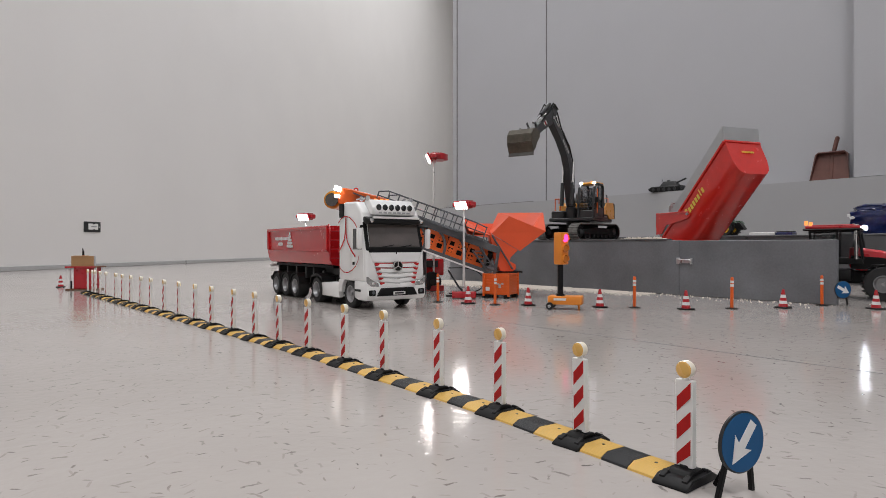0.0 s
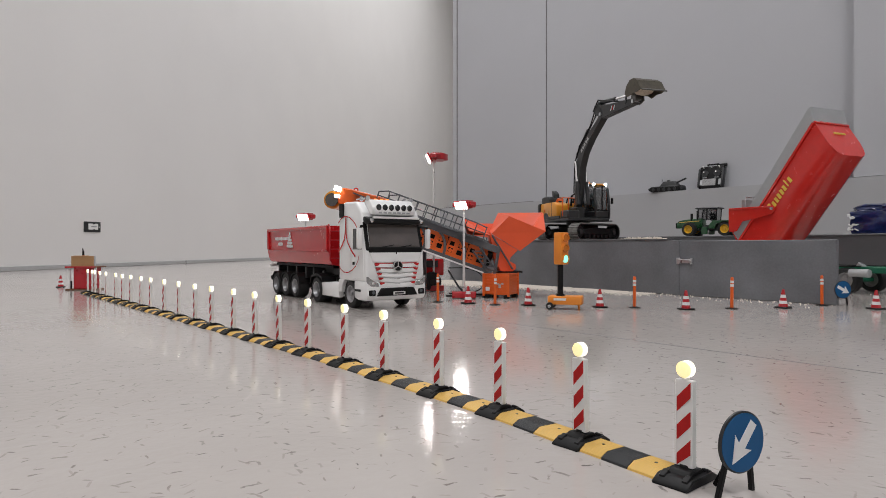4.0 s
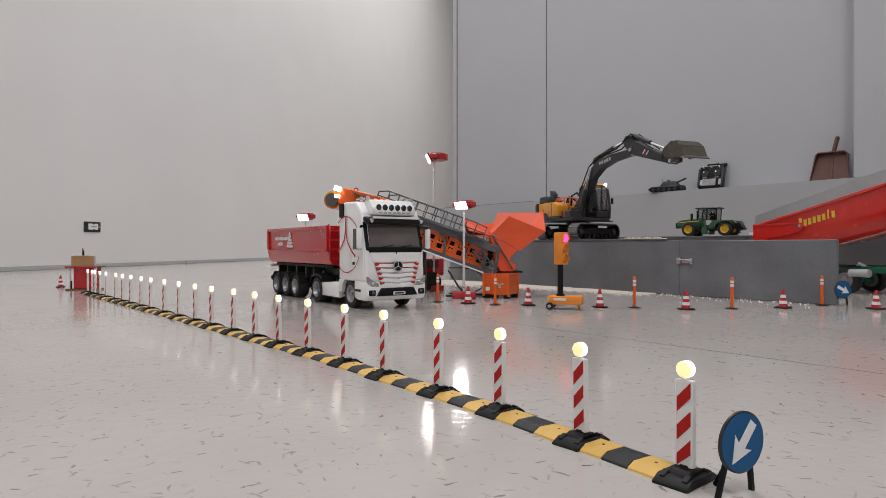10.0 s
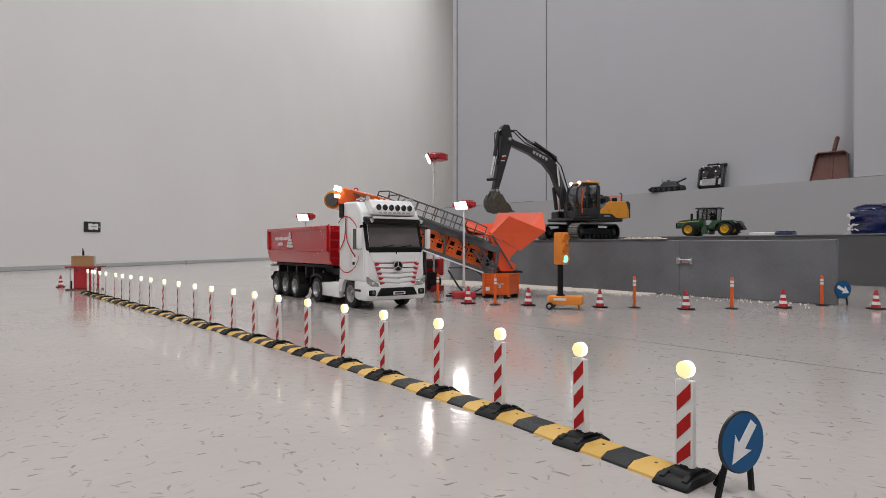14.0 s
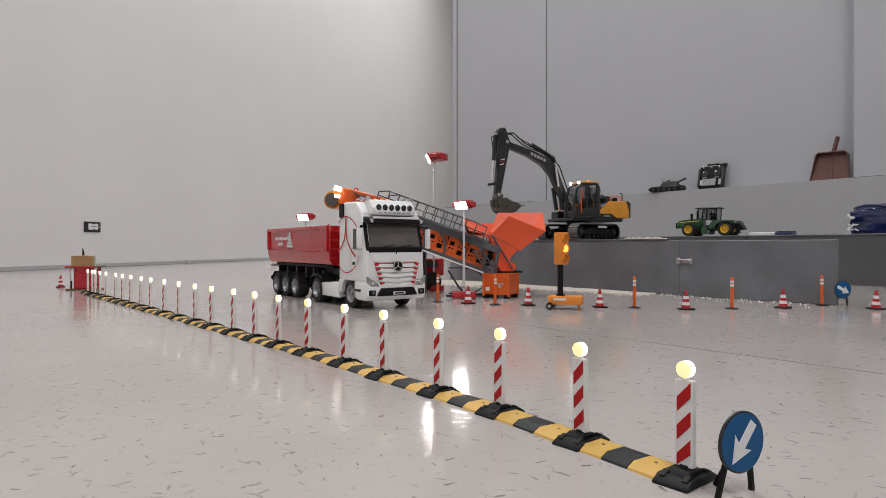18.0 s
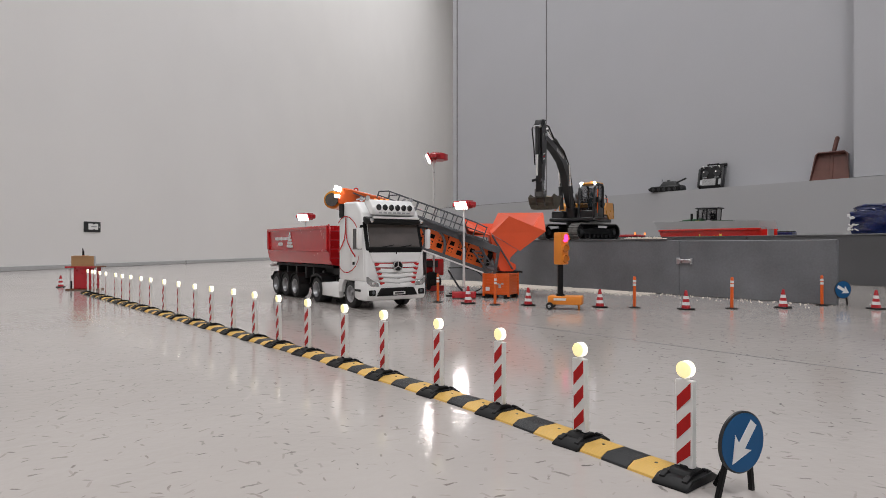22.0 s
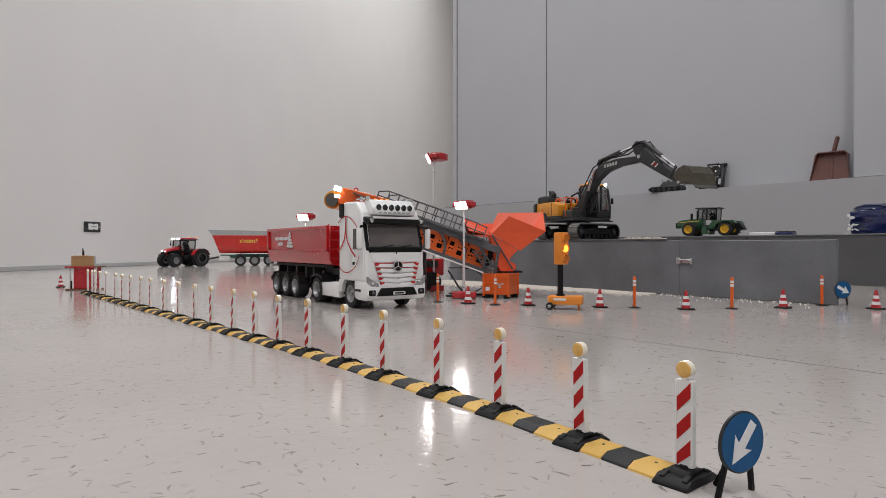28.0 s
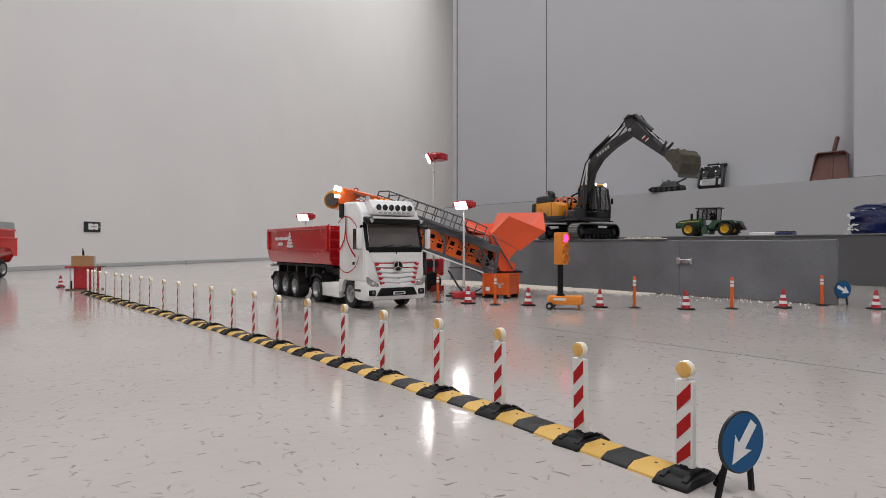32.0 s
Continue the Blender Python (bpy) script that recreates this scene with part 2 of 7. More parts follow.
def lathe(bm, prof, axis="z", c=(0, 0, 0), n=20, hollow=False):
    """Revolve (radius, height) pairs about an axis through c."""
    rings = []
    for r, h in prof:
        ring = []
        for k in range(n):
            a = 2 * math.pi * k / n
            x, y = r * math.cos(a), r * math.sin(a)
            p = {"z": (x, y, h), "y": (x, h, y), "x": (h, x, y)}[axis]
            ring.append(bm.verts.new((p[0] + c[0], p[1] + c[1], p[2] + c[2])))
        rings.append(ring)
    fs = []
    for p, q in zip(rings, rings[1:] + (rings[:1] if hollow else [])):
        for k in range(n):
            fs.append(bm.faces.new((p[k], p[(k + 1) % n], q[(k + 1) % n], q[k])))
    if not hollow:
        fs.append(bm.faces.new(rings[0]))
        fs.append(bm.faces.new(rings[-1]))
    bmesh.ops.recalc_face_normals(bm, faces=fs)
    return bm


def pipe(bm, pts, r, n=8):
    for a, b in zip(pts, pts[1:]):
        cyl(bm, a, b, r, n=n)
    for p in pts[1:-1]:
        ball(bm, p, r, n=8)
    return bm


def plate(bm, pts, t):
    """A flat polygon of points in space, given the thickness t along its normal."""
    vs = [Vector(p) for p in pts]
    nrm = (vs[1] - vs[0]).cross(vs[2] - vs[0]).normalized() * t / 2
    lo = [bm.verts.new(v - nrm) for v in vs]
    hi = [bm.verts.new(v + nrm) for v in vs]
    n = len(vs)
    fs = [bm.faces.new(lo), bm.faces.new(hi)] + [bm.faces.new((lo[i], lo[(i + 1) % n], hi[(i + 1) % n], hi[i])) for i in range(n)]
    bmesh.ops.recalc_face_normals(bm, faces=fs)
    return bm


def mesh_of(name, bm, material):
    me = bpy.data.meshes.new(name)
    bm.to_mesh(me)
    bm.free()
    me.materials.append(material)
    me.shade_smooth()
    me.set_sharp_from_angle(angle=radians(32))
    return me


def part(name, bm, material, parent, label="", m=None):
    ob = new(name, mesh_of(name, bm, material))
    ob.parent = parent
    if m is not None:
        ob.matrix_basis = m
    if label:
        ob["label"] = label
    return ob


def thing(name, m, label, category, group="", kind=""):
    ob = new(name)
    ob.empty_display_size = 0.02
    ob.matrix_basis = m
    return tagged(ob, label, category, group, kind)


def solid(name, bm, material, label, category, group="", kind="", m=None):
    ob = new(name, mesh_of(name, bm, material))
    if m is not None:
        ob.matrix_basis = m
    return tagged(ob, label, category, group, kind)


def ground_pose(x, y, heading, z=0.0):
    """Pose on the floor with +x of the thing along heading (degrees)."""
    return pose(x, y, z, 0, 0, heading)


# ---- the hall ----
U = Vector((-0.636, 0.772, 0))      # along the row, the boards and the grey wall
V = Vector((0.772, 0.636, 0))       # away from the row
UDEG = math.degrees(math.atan2(U.y, U.x))


def along(origin, u, v, z=0.0):
    p = Vector((origin[0], origin[1], 0)) + U * u + V * v
    return Vector((p.x, p.y, z))


bm = B()
prism(bm, [(-6, -8), (9, -8), (9, 20), (-6, 20)], "z", -0.1, 0.0)
solid("floor", bm, M_FLOOR, "polished off-white vinyl floor with dark scuff marks", "floor", kind="structure")

# long white wall, with its skirting
WL0, WL1 = Vector((-2.87 - 0.2275 * 11.5, 3.99 - 11.5, 0)), Vector((-2.87 + 0.2275 * 15.2, 3.99 + 15.2, 0))
wdir = (WL1 - WL0).normalized()
wdeg = math.degrees(math.atan2(wdir.y, wdir.x))
wlen = (WL1 - WL0).length
bm = B()
box(bm, (wlen / 2, 0.1, CEIL / 2), (wlen, 0.2, CEIL))
solid("wall_west", bm, M_WALL_L, "long smooth white plastered hall wall", "wall", kind="structure", m=pose(WL0.x, WL0.y, 0, 0, 0, wdeg))
bm = B()
for k in range(8):
    box(bm, (wlen * (k + 0.5) / 8, -0.006, 0.016), (wlen / 8 - 0.012, 0.012, 0.032), bev=0.003)
solid("baseboard", bm, M_SKIRT, "low grey skirting along the white wall", "baseboard", kind="structure", m=pose(WL0.x, WL0.y, 0, 0, 0, wdeg))

# grey wall with its plinth, recess and pillar
PO = Vector((2.52, 4.0, 0))
P_END = 4.02
LEDGE = 0.60
bm = B()
box(bm, (P_END / 2 - 3.5, -0.15, LEDGE / 2), (P_END + 7, 0.3, LEDGE))
solid("wall_plinth", bm, M_PLINTH, "pale plastered plinth with a narrow ledge", "plinth", kind="structure", m=pose(PO.x, PO.y, 0, 0, 0, UDEG))
bm = B()
box(bm, (1.86, -0.30, (CEIL + LEDGE) / 2 + 0.002), (4.32, 0.2, CEIL - LEDGE - 0.004))
solid("wall_east", bm, M_WALL_R, "smooth grey wall above the plinth", "wall", kind="structure", m=pose(PO.x, PO.y, 0, 0, 0, UDEG))
bm = B()
box(bm, (-3.622, -0.17, (CEIL + LEDGE) / 2 + 0.002), (7.0, 0.3, CEIL - LEDGE - 0.004))
solid("wall_pillar", bm, M_WALL_R, "grey pillar standing proud of the recess", "pillar", kind="structure", m=pose(PO.x, PO.y, 0, 0, 0, UDEG))
bm = B()
box(bm, (2.588, -0.197, (CEIL + LEDGE) / 2 + 0.01), (0.007, 0.006, CEIL - LEDGE - 0.02))
box(bm, (3.945, -0.197, (CEIL + LEDGE) / 2 + 0.01), (0.012, 0.006, CEIL - LEDGE - 0.02))
# Dark strip along the ledge draws the shadow of the gap above it.
box(bm, (3.27, -0.005, LEDGE + 0.0035), (1.36, 0.008, 0.005))
solid("trim", bm, M_JOINT, "thin dark joints in the grey wall and a drawn ledge shadow", "wall joint", kind="structure", m=pose(PO.x, PO.y, 0, 0, 0, UDEG))

bm = B()
box(bm, (1.5, 19.6, CEIL / 2), (15, 0.2, CEIL))
solid("wall_north", bm, M_WALL_L, "far white end wall", "wall", kind="structure")
bm = B()
box(bm, (1.5, -7.6, CEIL / 2), (15, 0.2, CEIL))
solid("wall_south", bm, M_WALL_L, "white wall at the near end", "wall", kind="structure")
bm = B()
box(bm, (8.9, 6, CEIL / 2), (0.2, 28, CEIL))
solid("wall_far_east", bm, M_WALL_L, "plain white side wall", "wall", kind="structure")
bm = B()
box(bm, (1.5, 6, CEIL + 0.05), (15.2, 28, 0.1))
solid("ceiling", bm, M_CEIL, "plain white ceiling", "ceiling", kind="structure")
for lx, ly, watts in LAMPS:
    f = thing("ceiling_light", pose(lx, ly, CEIL - 0.1, 0, 0, 12), "long white ceiling light fitting", "ceiling light", "hall ceiling lights")
    part("housing", box(B(), (0, 0, 0.06), (1.26, 3.06, 0.08), bev=0.01), M_WPLAST, f)

# joint line in the floor, from the truck towards the near end
bm = B()
box(bm, (-1.62, 0, 0.0002), (4.0, 0.0020, 0.0006))
solid("floor_joint", bm, M_JOINT, "thin grey joint line in the vinyl floor", "floor joint", kind="structure", m=pose(0.282, 1.143, 0, 0, 0, UDEG))

# ---- the grey boards and the bench behind the lane ----
BO = Vector((1.094, 1.711, 0))      # near end of the front board, at the floor
bd = thing("board_fence", pose(BO.x, BO.y, 0, 0, 0, UDEG), "grey painted plywood boards standing on edge as a low wall", "board wall")
part("panel", box(B(), (0.234, -0.010, 0.092), (0.468, 0.018, 0.183), bev=0.0015), M_BOARD, bd)
part("panel", box(B(), (1.069, -0.010, 0.0925), (1.200, 0.018, 0.184), bev=0.0015), M_BOARD, bd)
part("cap_strip", box(B(), (1.0925, -0.016, 0.1875), (1.155, 0.036, 0.006), bev=0.001), M_BENCH, bd)
part("platform", box(B(), (1.11, -0.24, 0.095), (0.74, 0.42, 0.19), bev=0.002), M_BOARD, bd)
lat = part("latch", box(B(), (0.447, 0.004, 0.115), (0.042, 0.008, 0.014), bev=0.002), M_STEEL, bd, "zinc toggle latch")
part("hasp", box(B(), (0.470, 0.004, 0.115), (0.012, 0.011, 0.022), bev=0.002), M_STEEL, lat)
part("hinge_pin", cyl(B(), (0.424, 0.004, 0.105), (0.424, 0.004, 0.125), 0.004, n=8), M_STEEL, lat)

NB = along(BO, 0, 1.06)
fp = thing("panel_fence", pose(NB.x, NB.y, 0, 0, 0, UDEG), "long dark grey panel standing on edge beside a second lane", "board wall")
part("panel", box(B(), (0.24, -0.010, 0.105), (0.97, 0.018, 0.209), bev=0.0015), M_BENCH, fp)
part("panel", box(B(), (1.314, -0.010, 0.105), (1.17, 0.018, 0.209), bev=0.0015), M_BENCH, fp)
part("cap_strip", box(B(), (0.83, -0.016, 0.2125), (2.14, 0.034, 0.006), bev=0.001), M_BENCH, fp)
NB2 = along(BO, 0, 1.375)
bn = thing("bench", pose(NB2.x, NB2.y, 0, 0, 0, UDEG), "low dark grey bench along the plinth", "bench")
part("front_panel", box(B(), (-0.1, -0.012, 0.103), (4.0, 0.02, 0.206), bev=0.002), M_BENCH, bn)
part("bench_top", box(B(), (-0.1, -0.130, 0.2147), (4.0, 0.26, 0.016), bev=0.003), M_BENCH, bn)

# ---- the row of warning beacons on its striped bump ----
BEACON_AT = [(0.171, 0.433), (0.116, 0.516), (0.056, 0.607), (-0.005, 0.687), (-0.074, 0.775), (-0.137, 0.857), (-0.207, 0.943), (-0.271, 1.017),
             (-0.333, 1.090), (-0.398, 1.166), (-0.469, 1.248), (-0.533, 1.323), (-0.604, 1.406), (-0.675, 1.489), (-0.749, 1.574), (-0.806, 1.641),
             (-0.873, 1.719), (-0.929, 1.784), (-0.985, 1.850), (-1.060, 1.937), (-1.116, 2.002), (-1.165, 2.059), (-1.193, 2.092), (-1.240, 2.147)]
TURN = 217.0


def turning_lens(r, depth, off, on, name, parent, m, label):
    """A round lens on an upright axis: plain on one side, lit on the other."""
    bm = B()
    lathe(bm, [(r * 0.02, depth), (r * 0.75, depth * 0.93), (r * 0.97, depth * 0.55), (r, 0.0)], "x", n=20)
    half = len(bm.faces)
    lathe(bm, [(r * 0.02, -depth), (r * 0.75, -depth * 0.93), (r * 0.97, -depth * 0.55), (r, 0.0)], "x", n=20)
    bm.faces.ensure_lookup_table()
    for i, fc in enumerate(bm.faces):
        fc.material_index = 0 if i < half else 1
    me = mesh_of(name, bm, off)
    me.materials.append(on)
    ob = new(name, me)
    ob.parent, ob.matrix_basis = parent, m
    ob["label"] = label
    return ob


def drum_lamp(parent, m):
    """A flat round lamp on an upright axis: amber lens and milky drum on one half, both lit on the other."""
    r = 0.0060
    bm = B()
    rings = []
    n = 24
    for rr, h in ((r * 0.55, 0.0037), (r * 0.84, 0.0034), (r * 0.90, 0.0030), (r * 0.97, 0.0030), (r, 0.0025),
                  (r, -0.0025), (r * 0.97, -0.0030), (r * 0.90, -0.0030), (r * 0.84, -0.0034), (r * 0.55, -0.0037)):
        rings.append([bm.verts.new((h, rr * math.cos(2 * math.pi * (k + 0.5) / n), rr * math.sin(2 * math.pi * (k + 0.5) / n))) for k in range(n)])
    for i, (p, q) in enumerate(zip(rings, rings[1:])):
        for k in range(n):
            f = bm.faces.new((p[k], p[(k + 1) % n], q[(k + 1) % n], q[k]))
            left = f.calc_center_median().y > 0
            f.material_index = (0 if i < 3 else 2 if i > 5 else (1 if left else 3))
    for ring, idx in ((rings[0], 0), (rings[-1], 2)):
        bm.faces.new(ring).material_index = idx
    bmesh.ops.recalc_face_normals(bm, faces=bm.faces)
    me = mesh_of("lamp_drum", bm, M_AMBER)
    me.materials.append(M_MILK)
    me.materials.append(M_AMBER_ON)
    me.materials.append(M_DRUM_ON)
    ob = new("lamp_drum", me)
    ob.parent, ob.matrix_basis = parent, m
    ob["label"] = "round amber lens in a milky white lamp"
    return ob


def make_beacon(m):
    t = thing("warning_beacon", m, "striped red and white warning beacon with a round yellow lamp", "warning beacon", "row of warning beacons")
    bm = B()
    prism(bm, [(-0.014, 0.0), (0.014, 0.0), (0.0135, 0.003), (0.0065, 0.0095), (-0.0065, 0.0095), (-0.0135, 0.003)], "x", -0.0085, 0.0085, bev=0.0008)
    foot = part("rubber_foot", bm, M_BLACK, t, "black rubber foot", m=pose(0, 0, 0, 0, 0, UDEG - TURN))
    bm = B()
    prism(bm, [(-0.0225, 0.0), (0.0225, 0.0), (0.022, 0.0018), (0.014, 0.0062), (-0.014, 0.0062), (-0.022, 0.0018)], "x", -0.0135, 0.0135, bev=0.0008)
    part("foot_flange", bm, M_BLACK, foot)
    bm = B()
    for sx in (-1, 1):
        for sy in (-1, 1):
            box(bm, (sx * 0.0085, sy * 0.0135, 0.0056), (0.005, 0.008, 0.003), r=(-sy * 25, 0, 0), bev=0.0008)
    cyl(bm, (0, 0, 0.009), (0, 0, 0.0115), 0.0046, 0.004, n=12)
    part("foot_rib", bm, M_BLACK, foot)
    part("panel", box(B(), (0, 0, 0.0405), (0.0050, 0.0135, 0.0610), bev=0.0004), M_WPLAST, t, "white panel")
    for z in (0.0190, 0.0390, 0.0590):
        bm = B()
        w, h, lean = 0.0052, 0.0053, 0.0056
        prism(bm, [(-w, z + h - lean), (w, z + h + lean), (w, z - h + lean), (-w, max(z - h - lean, 0.0105))], "x", 0.0024, 0.0029)
        part("stripe", bm, M_STRIPE, t, "red diagonal stripe")
    part("lamp_neck", cyl(B(), (0, 0, 0.0705), (0, 0, 0.0738), 0.0025, n=10), M_WPLAST, t)
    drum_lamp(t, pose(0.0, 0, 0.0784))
    return t


beacons = []
first = make_beacon(pose(*BEACON_AT[0], 0, 0, 0, TURN))
beacons.append(first)
for k, (bx, by) in enumerate(BEACON_AT[1:]):
    beacons.append(copy_thing(first, pose(bx, by, 0, random.uniform(-0.8, 0.8), random.uniform(-0.8, 0.8), TURN + random.uniform(-4, 4))))

# striped bump: one strip a gap, with its blocks
hump_meshes = []
for key, mm in (("yellow_block", M_STRIPY), ("black_block", M_STRIPK)):
    bm = B()
    prism(bm, [(-0.0175, 0.0), (0.0175, 0.0), (0.0168, 0.0016), (0.010, 0.0052), (-0.010, 0.0052), (-0.0168, 0.0016)], "x", -0.5, 0.5)
    hump_meshes.append(mesh_of(key, bm, mm))
for (ax, ay), (cx, cy) in zip(BEACON_AT, BEACON_AT[1:]):
    a, c = Vector((ax, ay, 0)), Vector((cx, cy, 0))
    d = c - a
    L = d.length
    hp = thing("speed_bump", pose(ax, ay, 0, 0, 0, math.degrees(math.atan2(d.y, d.x))),
               "low rubber speed bump with yellow and black blocks", "speed bump", "striped bump strips")
    free = L - 0.024
    for q in range(3):
        me = hump_meshes[0 if q != 1 else 1]
        ob = new(me.name, me)
        ob.parent = hp
        if q != 1:
            part("bolt", cyl(B(), (0.012 + free * (q + 0.5) / 3, 0, 0.0046), (0.012 + free * (q + 0.5) / 3, 0, 0.0056), 0.0013, n=8), M_MUD, hp)
        ob.matrix_basis = pose(0.012 + free * (q + 0.5) / 3, 0, 0) @ Matrix.Diagonal((free / 3 - 0.0006, 1, 1, 1))


# ---- cones, flexible posts, signs ----
def make_cone(m, s=1.0):
    t = thing("traffic_cone", m, "small red traffic cone with two white bands and a black foot", "traffic cone", "traffic cones")
    part("cone_foot", box(B(), (0, 0, 0.002 * s), (0.033 * s, 0.033 * s, 0.004 * s), bev=0.0015 * s), M_BLACK, t, "black square foot")
    prof = lambda z: 0.0125 - 0.0092 * z / 0.048
    zs = [0.004, 0.012, 0.020, 0.028, 0.036, 0.050]
    names = [("cone_ring", M_DRED), ("white_band", M_WTEXT), ("cone_ring", M_DRED), ("white_band", M_WTEXT), ("cone_tip", M_DRED)]
    for (nm, mm), z0, z1 in zip(names, zs, zs[1:]):
        e = 0.0002 if nm == "white_band" else 0
        bm = B()
        lathe(bm, [((prof(z0) + e) * s, z0 * s), ((prof(z1) + e) * s, z1 * s)], "z", n=20)
        part(nm, bm, mm, t)
    return t


cone = make_cone(ground_pose(0.237, 1.711, 10))
for x, y, a in ((0.072, 1.765, 30), (0.422, 1.655, 5), (0.632, 1.60, 20), (0.907, 1.640, 35), (1.135, 1.612, 12)):
    copy_thing(cone, ground_pose(x, y, a))
big = make_cone(pose(-1.535, 2.47, 0.0, 0, 0, 25), 0.95)


def make_post(m):
    t = thing("marker_post", m, "slim orange marker post with white bands on a black foot", "marker post", "orange marker posts")
    bm = B()
    lathe(bm, [(0.016, 0.0), (0.0155, 0.0018), (0.006, 0.0035)], "z", n=20)
    part("post_foot", bm, M_BLACK, t, "black round foot")
    part("post", cyl(B(), (0, 0, 0.003), (0, 0, 0.079), 0.0042, 0.0040, n=14), M_ORANGE, t)
    bm = B()
    lathe(bm, [(0.0040, 0.079), (0.0038, 0.0815), (0.0024, 0.084)], "z", n=14)
    part("post_cap", bm, M_ORANGE, t)
    for z in (0.0585, 0.068):
        part("reflective_band", cyl(B(), (0, 0, z), (0, 0, z + 0.0065), 0.0044, n=14), M_WTEXT, t, "white reflective band")
    return t


post = make_post(ground_pose(-0.015, 1.815, 0))
for x, y, r in ((0.146, 1.728, 1), (0.513, 1.648, -1), (0.760, 1.619, 0.5), (1.054, 1.711, -0.6)):
    copy_thing(post, pose(x, y, 0, r, r * 0.5, 40 * r))


def make_sign(m, s, tilt, arrow, label):
    """Round blue arrow sign, facing +x, on thin black legs."""
    t = thing("road_sign", m, label, "road sign", "blue arrow signs")
    c = (0, 0, 0.036 * s)
    bm = B()
    lathe(bm, [(0.0195 * s, -0.0012 * s), (0.0205 * s, -0.0008 * s), (0.0205 * s, 0.0008 * s), (0.0195 * s, 0.0012 * s)], "x", c, n=40)
    part("sign_disc", bm, M_DGREY, t, "dark grey rimmed disc")
    bm = B()
    cyl(bm, (0.0012 * s, 0, c[2]), (0.0016 * s, 0, c[2]), 0.0193 * s, n=40)
    face = part("sign_face", bm, M_BLUE, t, "blue face")
    bm = B()
    a = radians(arrow)
    def rot(p):
        return (p[0] * math.cos(a) - p[1] * math.sin(a), p[0] * math.sin(a) + p[1] * math.cos(a) + c[2])
    pts = [(-0.0155, 0.0034), (0.0025, 0.0034), (0.0, 0.0095), (0.0165, 0.0), (0.0, -0.0095), (0.0025, -0.0034), (-0.0155, -0.0034)]
    prism(bm, [rot((p[0] * s, p[1] * s)) for p in pts], "x", 0.0016 * s, 0.0020 * s)
    part("arrow", bm, M_WTEXT, face, "white arrow")
    for sy in (-1, 1):
        part("leg", box(B(), (-0.0035 * s, sy * 0.0130 * s, 0.0140 * s), (0.0032 * s, 0.0032 * s, 0.030 * s), r=(sy * 12, 5, 0), bev=0.0004), M_BLACK, t)
    part("back_leg", box(B(), (-0.013 * s, 0, 0.0145 * s), (0.003 * s, 0.003 * s, 0.0325 * s), r=(0, 28, 0), bev=0.0004), M_BLACK, t)
    return t


make_sign(pose(0.1965, 0.405, 0, 0, 0, 295), 1.0, 0, 232, "round blue sign with a white arrow pointing down, on black legs")
make_sign(pose(1.114, 1.715, 0, 0, 0, 277), 1.22, 0, -28, "round blue sign with a white arrow pointing aside, on black legs")


# ---- portable traffic light ----
tl = thing("traffic_light", ground_pose(0.322, 1.615, 0), "orange portable traffic light on a small wheeled cart", "traffic light")
cart = part("cart", box(B(), (0, 0, 0.024), (0.088, 0.050, 0.022), bev=0.003, seg=2), M_CARTO, tl, "orange cart body", m=pose(0, 0, 0, 0, 0, -18))
part("reflector_strip", box(B(), (-0.012, -0.0252, 0.027), (0.032, 0.001, 0.006)), M_WTEXT, cart)
for x, y in ((-0.038, -0.030), (-0.038, 0.030)):
    w = part("cart_wheel", cyl(B(), (x, y - 0.004, 0.0095), (x, y + 0.004, 0.0095), 0.0095, n=18), M_RUBBER, cart)
    part("hub", cyl(B(), (x, y - 0.0046, 0.0095), (x, y + 0.0046, 0.0095), 0.004, n=12), M_STEEL, w)
part("support_foot", cyl(B(), (0.034, 0, 0), (0.034, 0, 0.016), 0.003, n=10), M_CARTO, cart)
part("post", box(B(), (-0.014, 0, 0.078), (0.013, 0.013, 0.086), bev=0.0012), M_BLACK, tl, "black square post")
part("collar", box(B(), (-0.014, 0, 0.037), (0.02, 0.02, 0.006), bev=0.001), M_BLACK, tl)
head = part("signal_head", box(B(), (0, 0, 0), (0.026, 0.030, 0.084), bev=0.0022, seg=2), M_CARTO, tl, "orange signal housing", m=pose(-0.012, 0.0, 0.159, 0, 0, -52))
SIGNALS = []
for k, (on, z) in enumerate(((M_RED_ON, 0.027), (M_AMB_ON, 0.0), (M_GRN_ON, -0.027))):
    bm = B()
    n = 18
    for a0 in range(n):
        a1, a2 = math.pi * (-0.12 + 1.24 * a0 / n), math.pi * (-0.12 + 1.24 * (a0 + 1) / n)
        r0, r1 = 0.0112, 0.0122
        p = [(0.012, r0 * math.cos(a1), z + r0 * math.sin(a1)), (0.012, r0 * math.cos(a2), z + r0 * math.sin(a2)),
             (0.0185, r0 * math.cos(a2), z + r0 * math.sin(a2)), (0.0185, r0 * math.cos(a1), z + r0 * math.sin(a1))]
        plate(bm, p, 0.001)
    part("hood", bm, M_CARTO, head)
    part("bezel", lathe(B(), [(0.0125, 0.012), (0.0125, 0.0138), (0.0102, 0.0138), (0.0102, 0.012)], "x", (0, 0, z), n=20, hollow=True), M_CARTO, head)
    SIGNALS.append(turning_lens(0.0108, 0.0048, M_SIG_OFF, on, "signal_lens", head, pose(0.0127, 0, z), "round signal lens"))


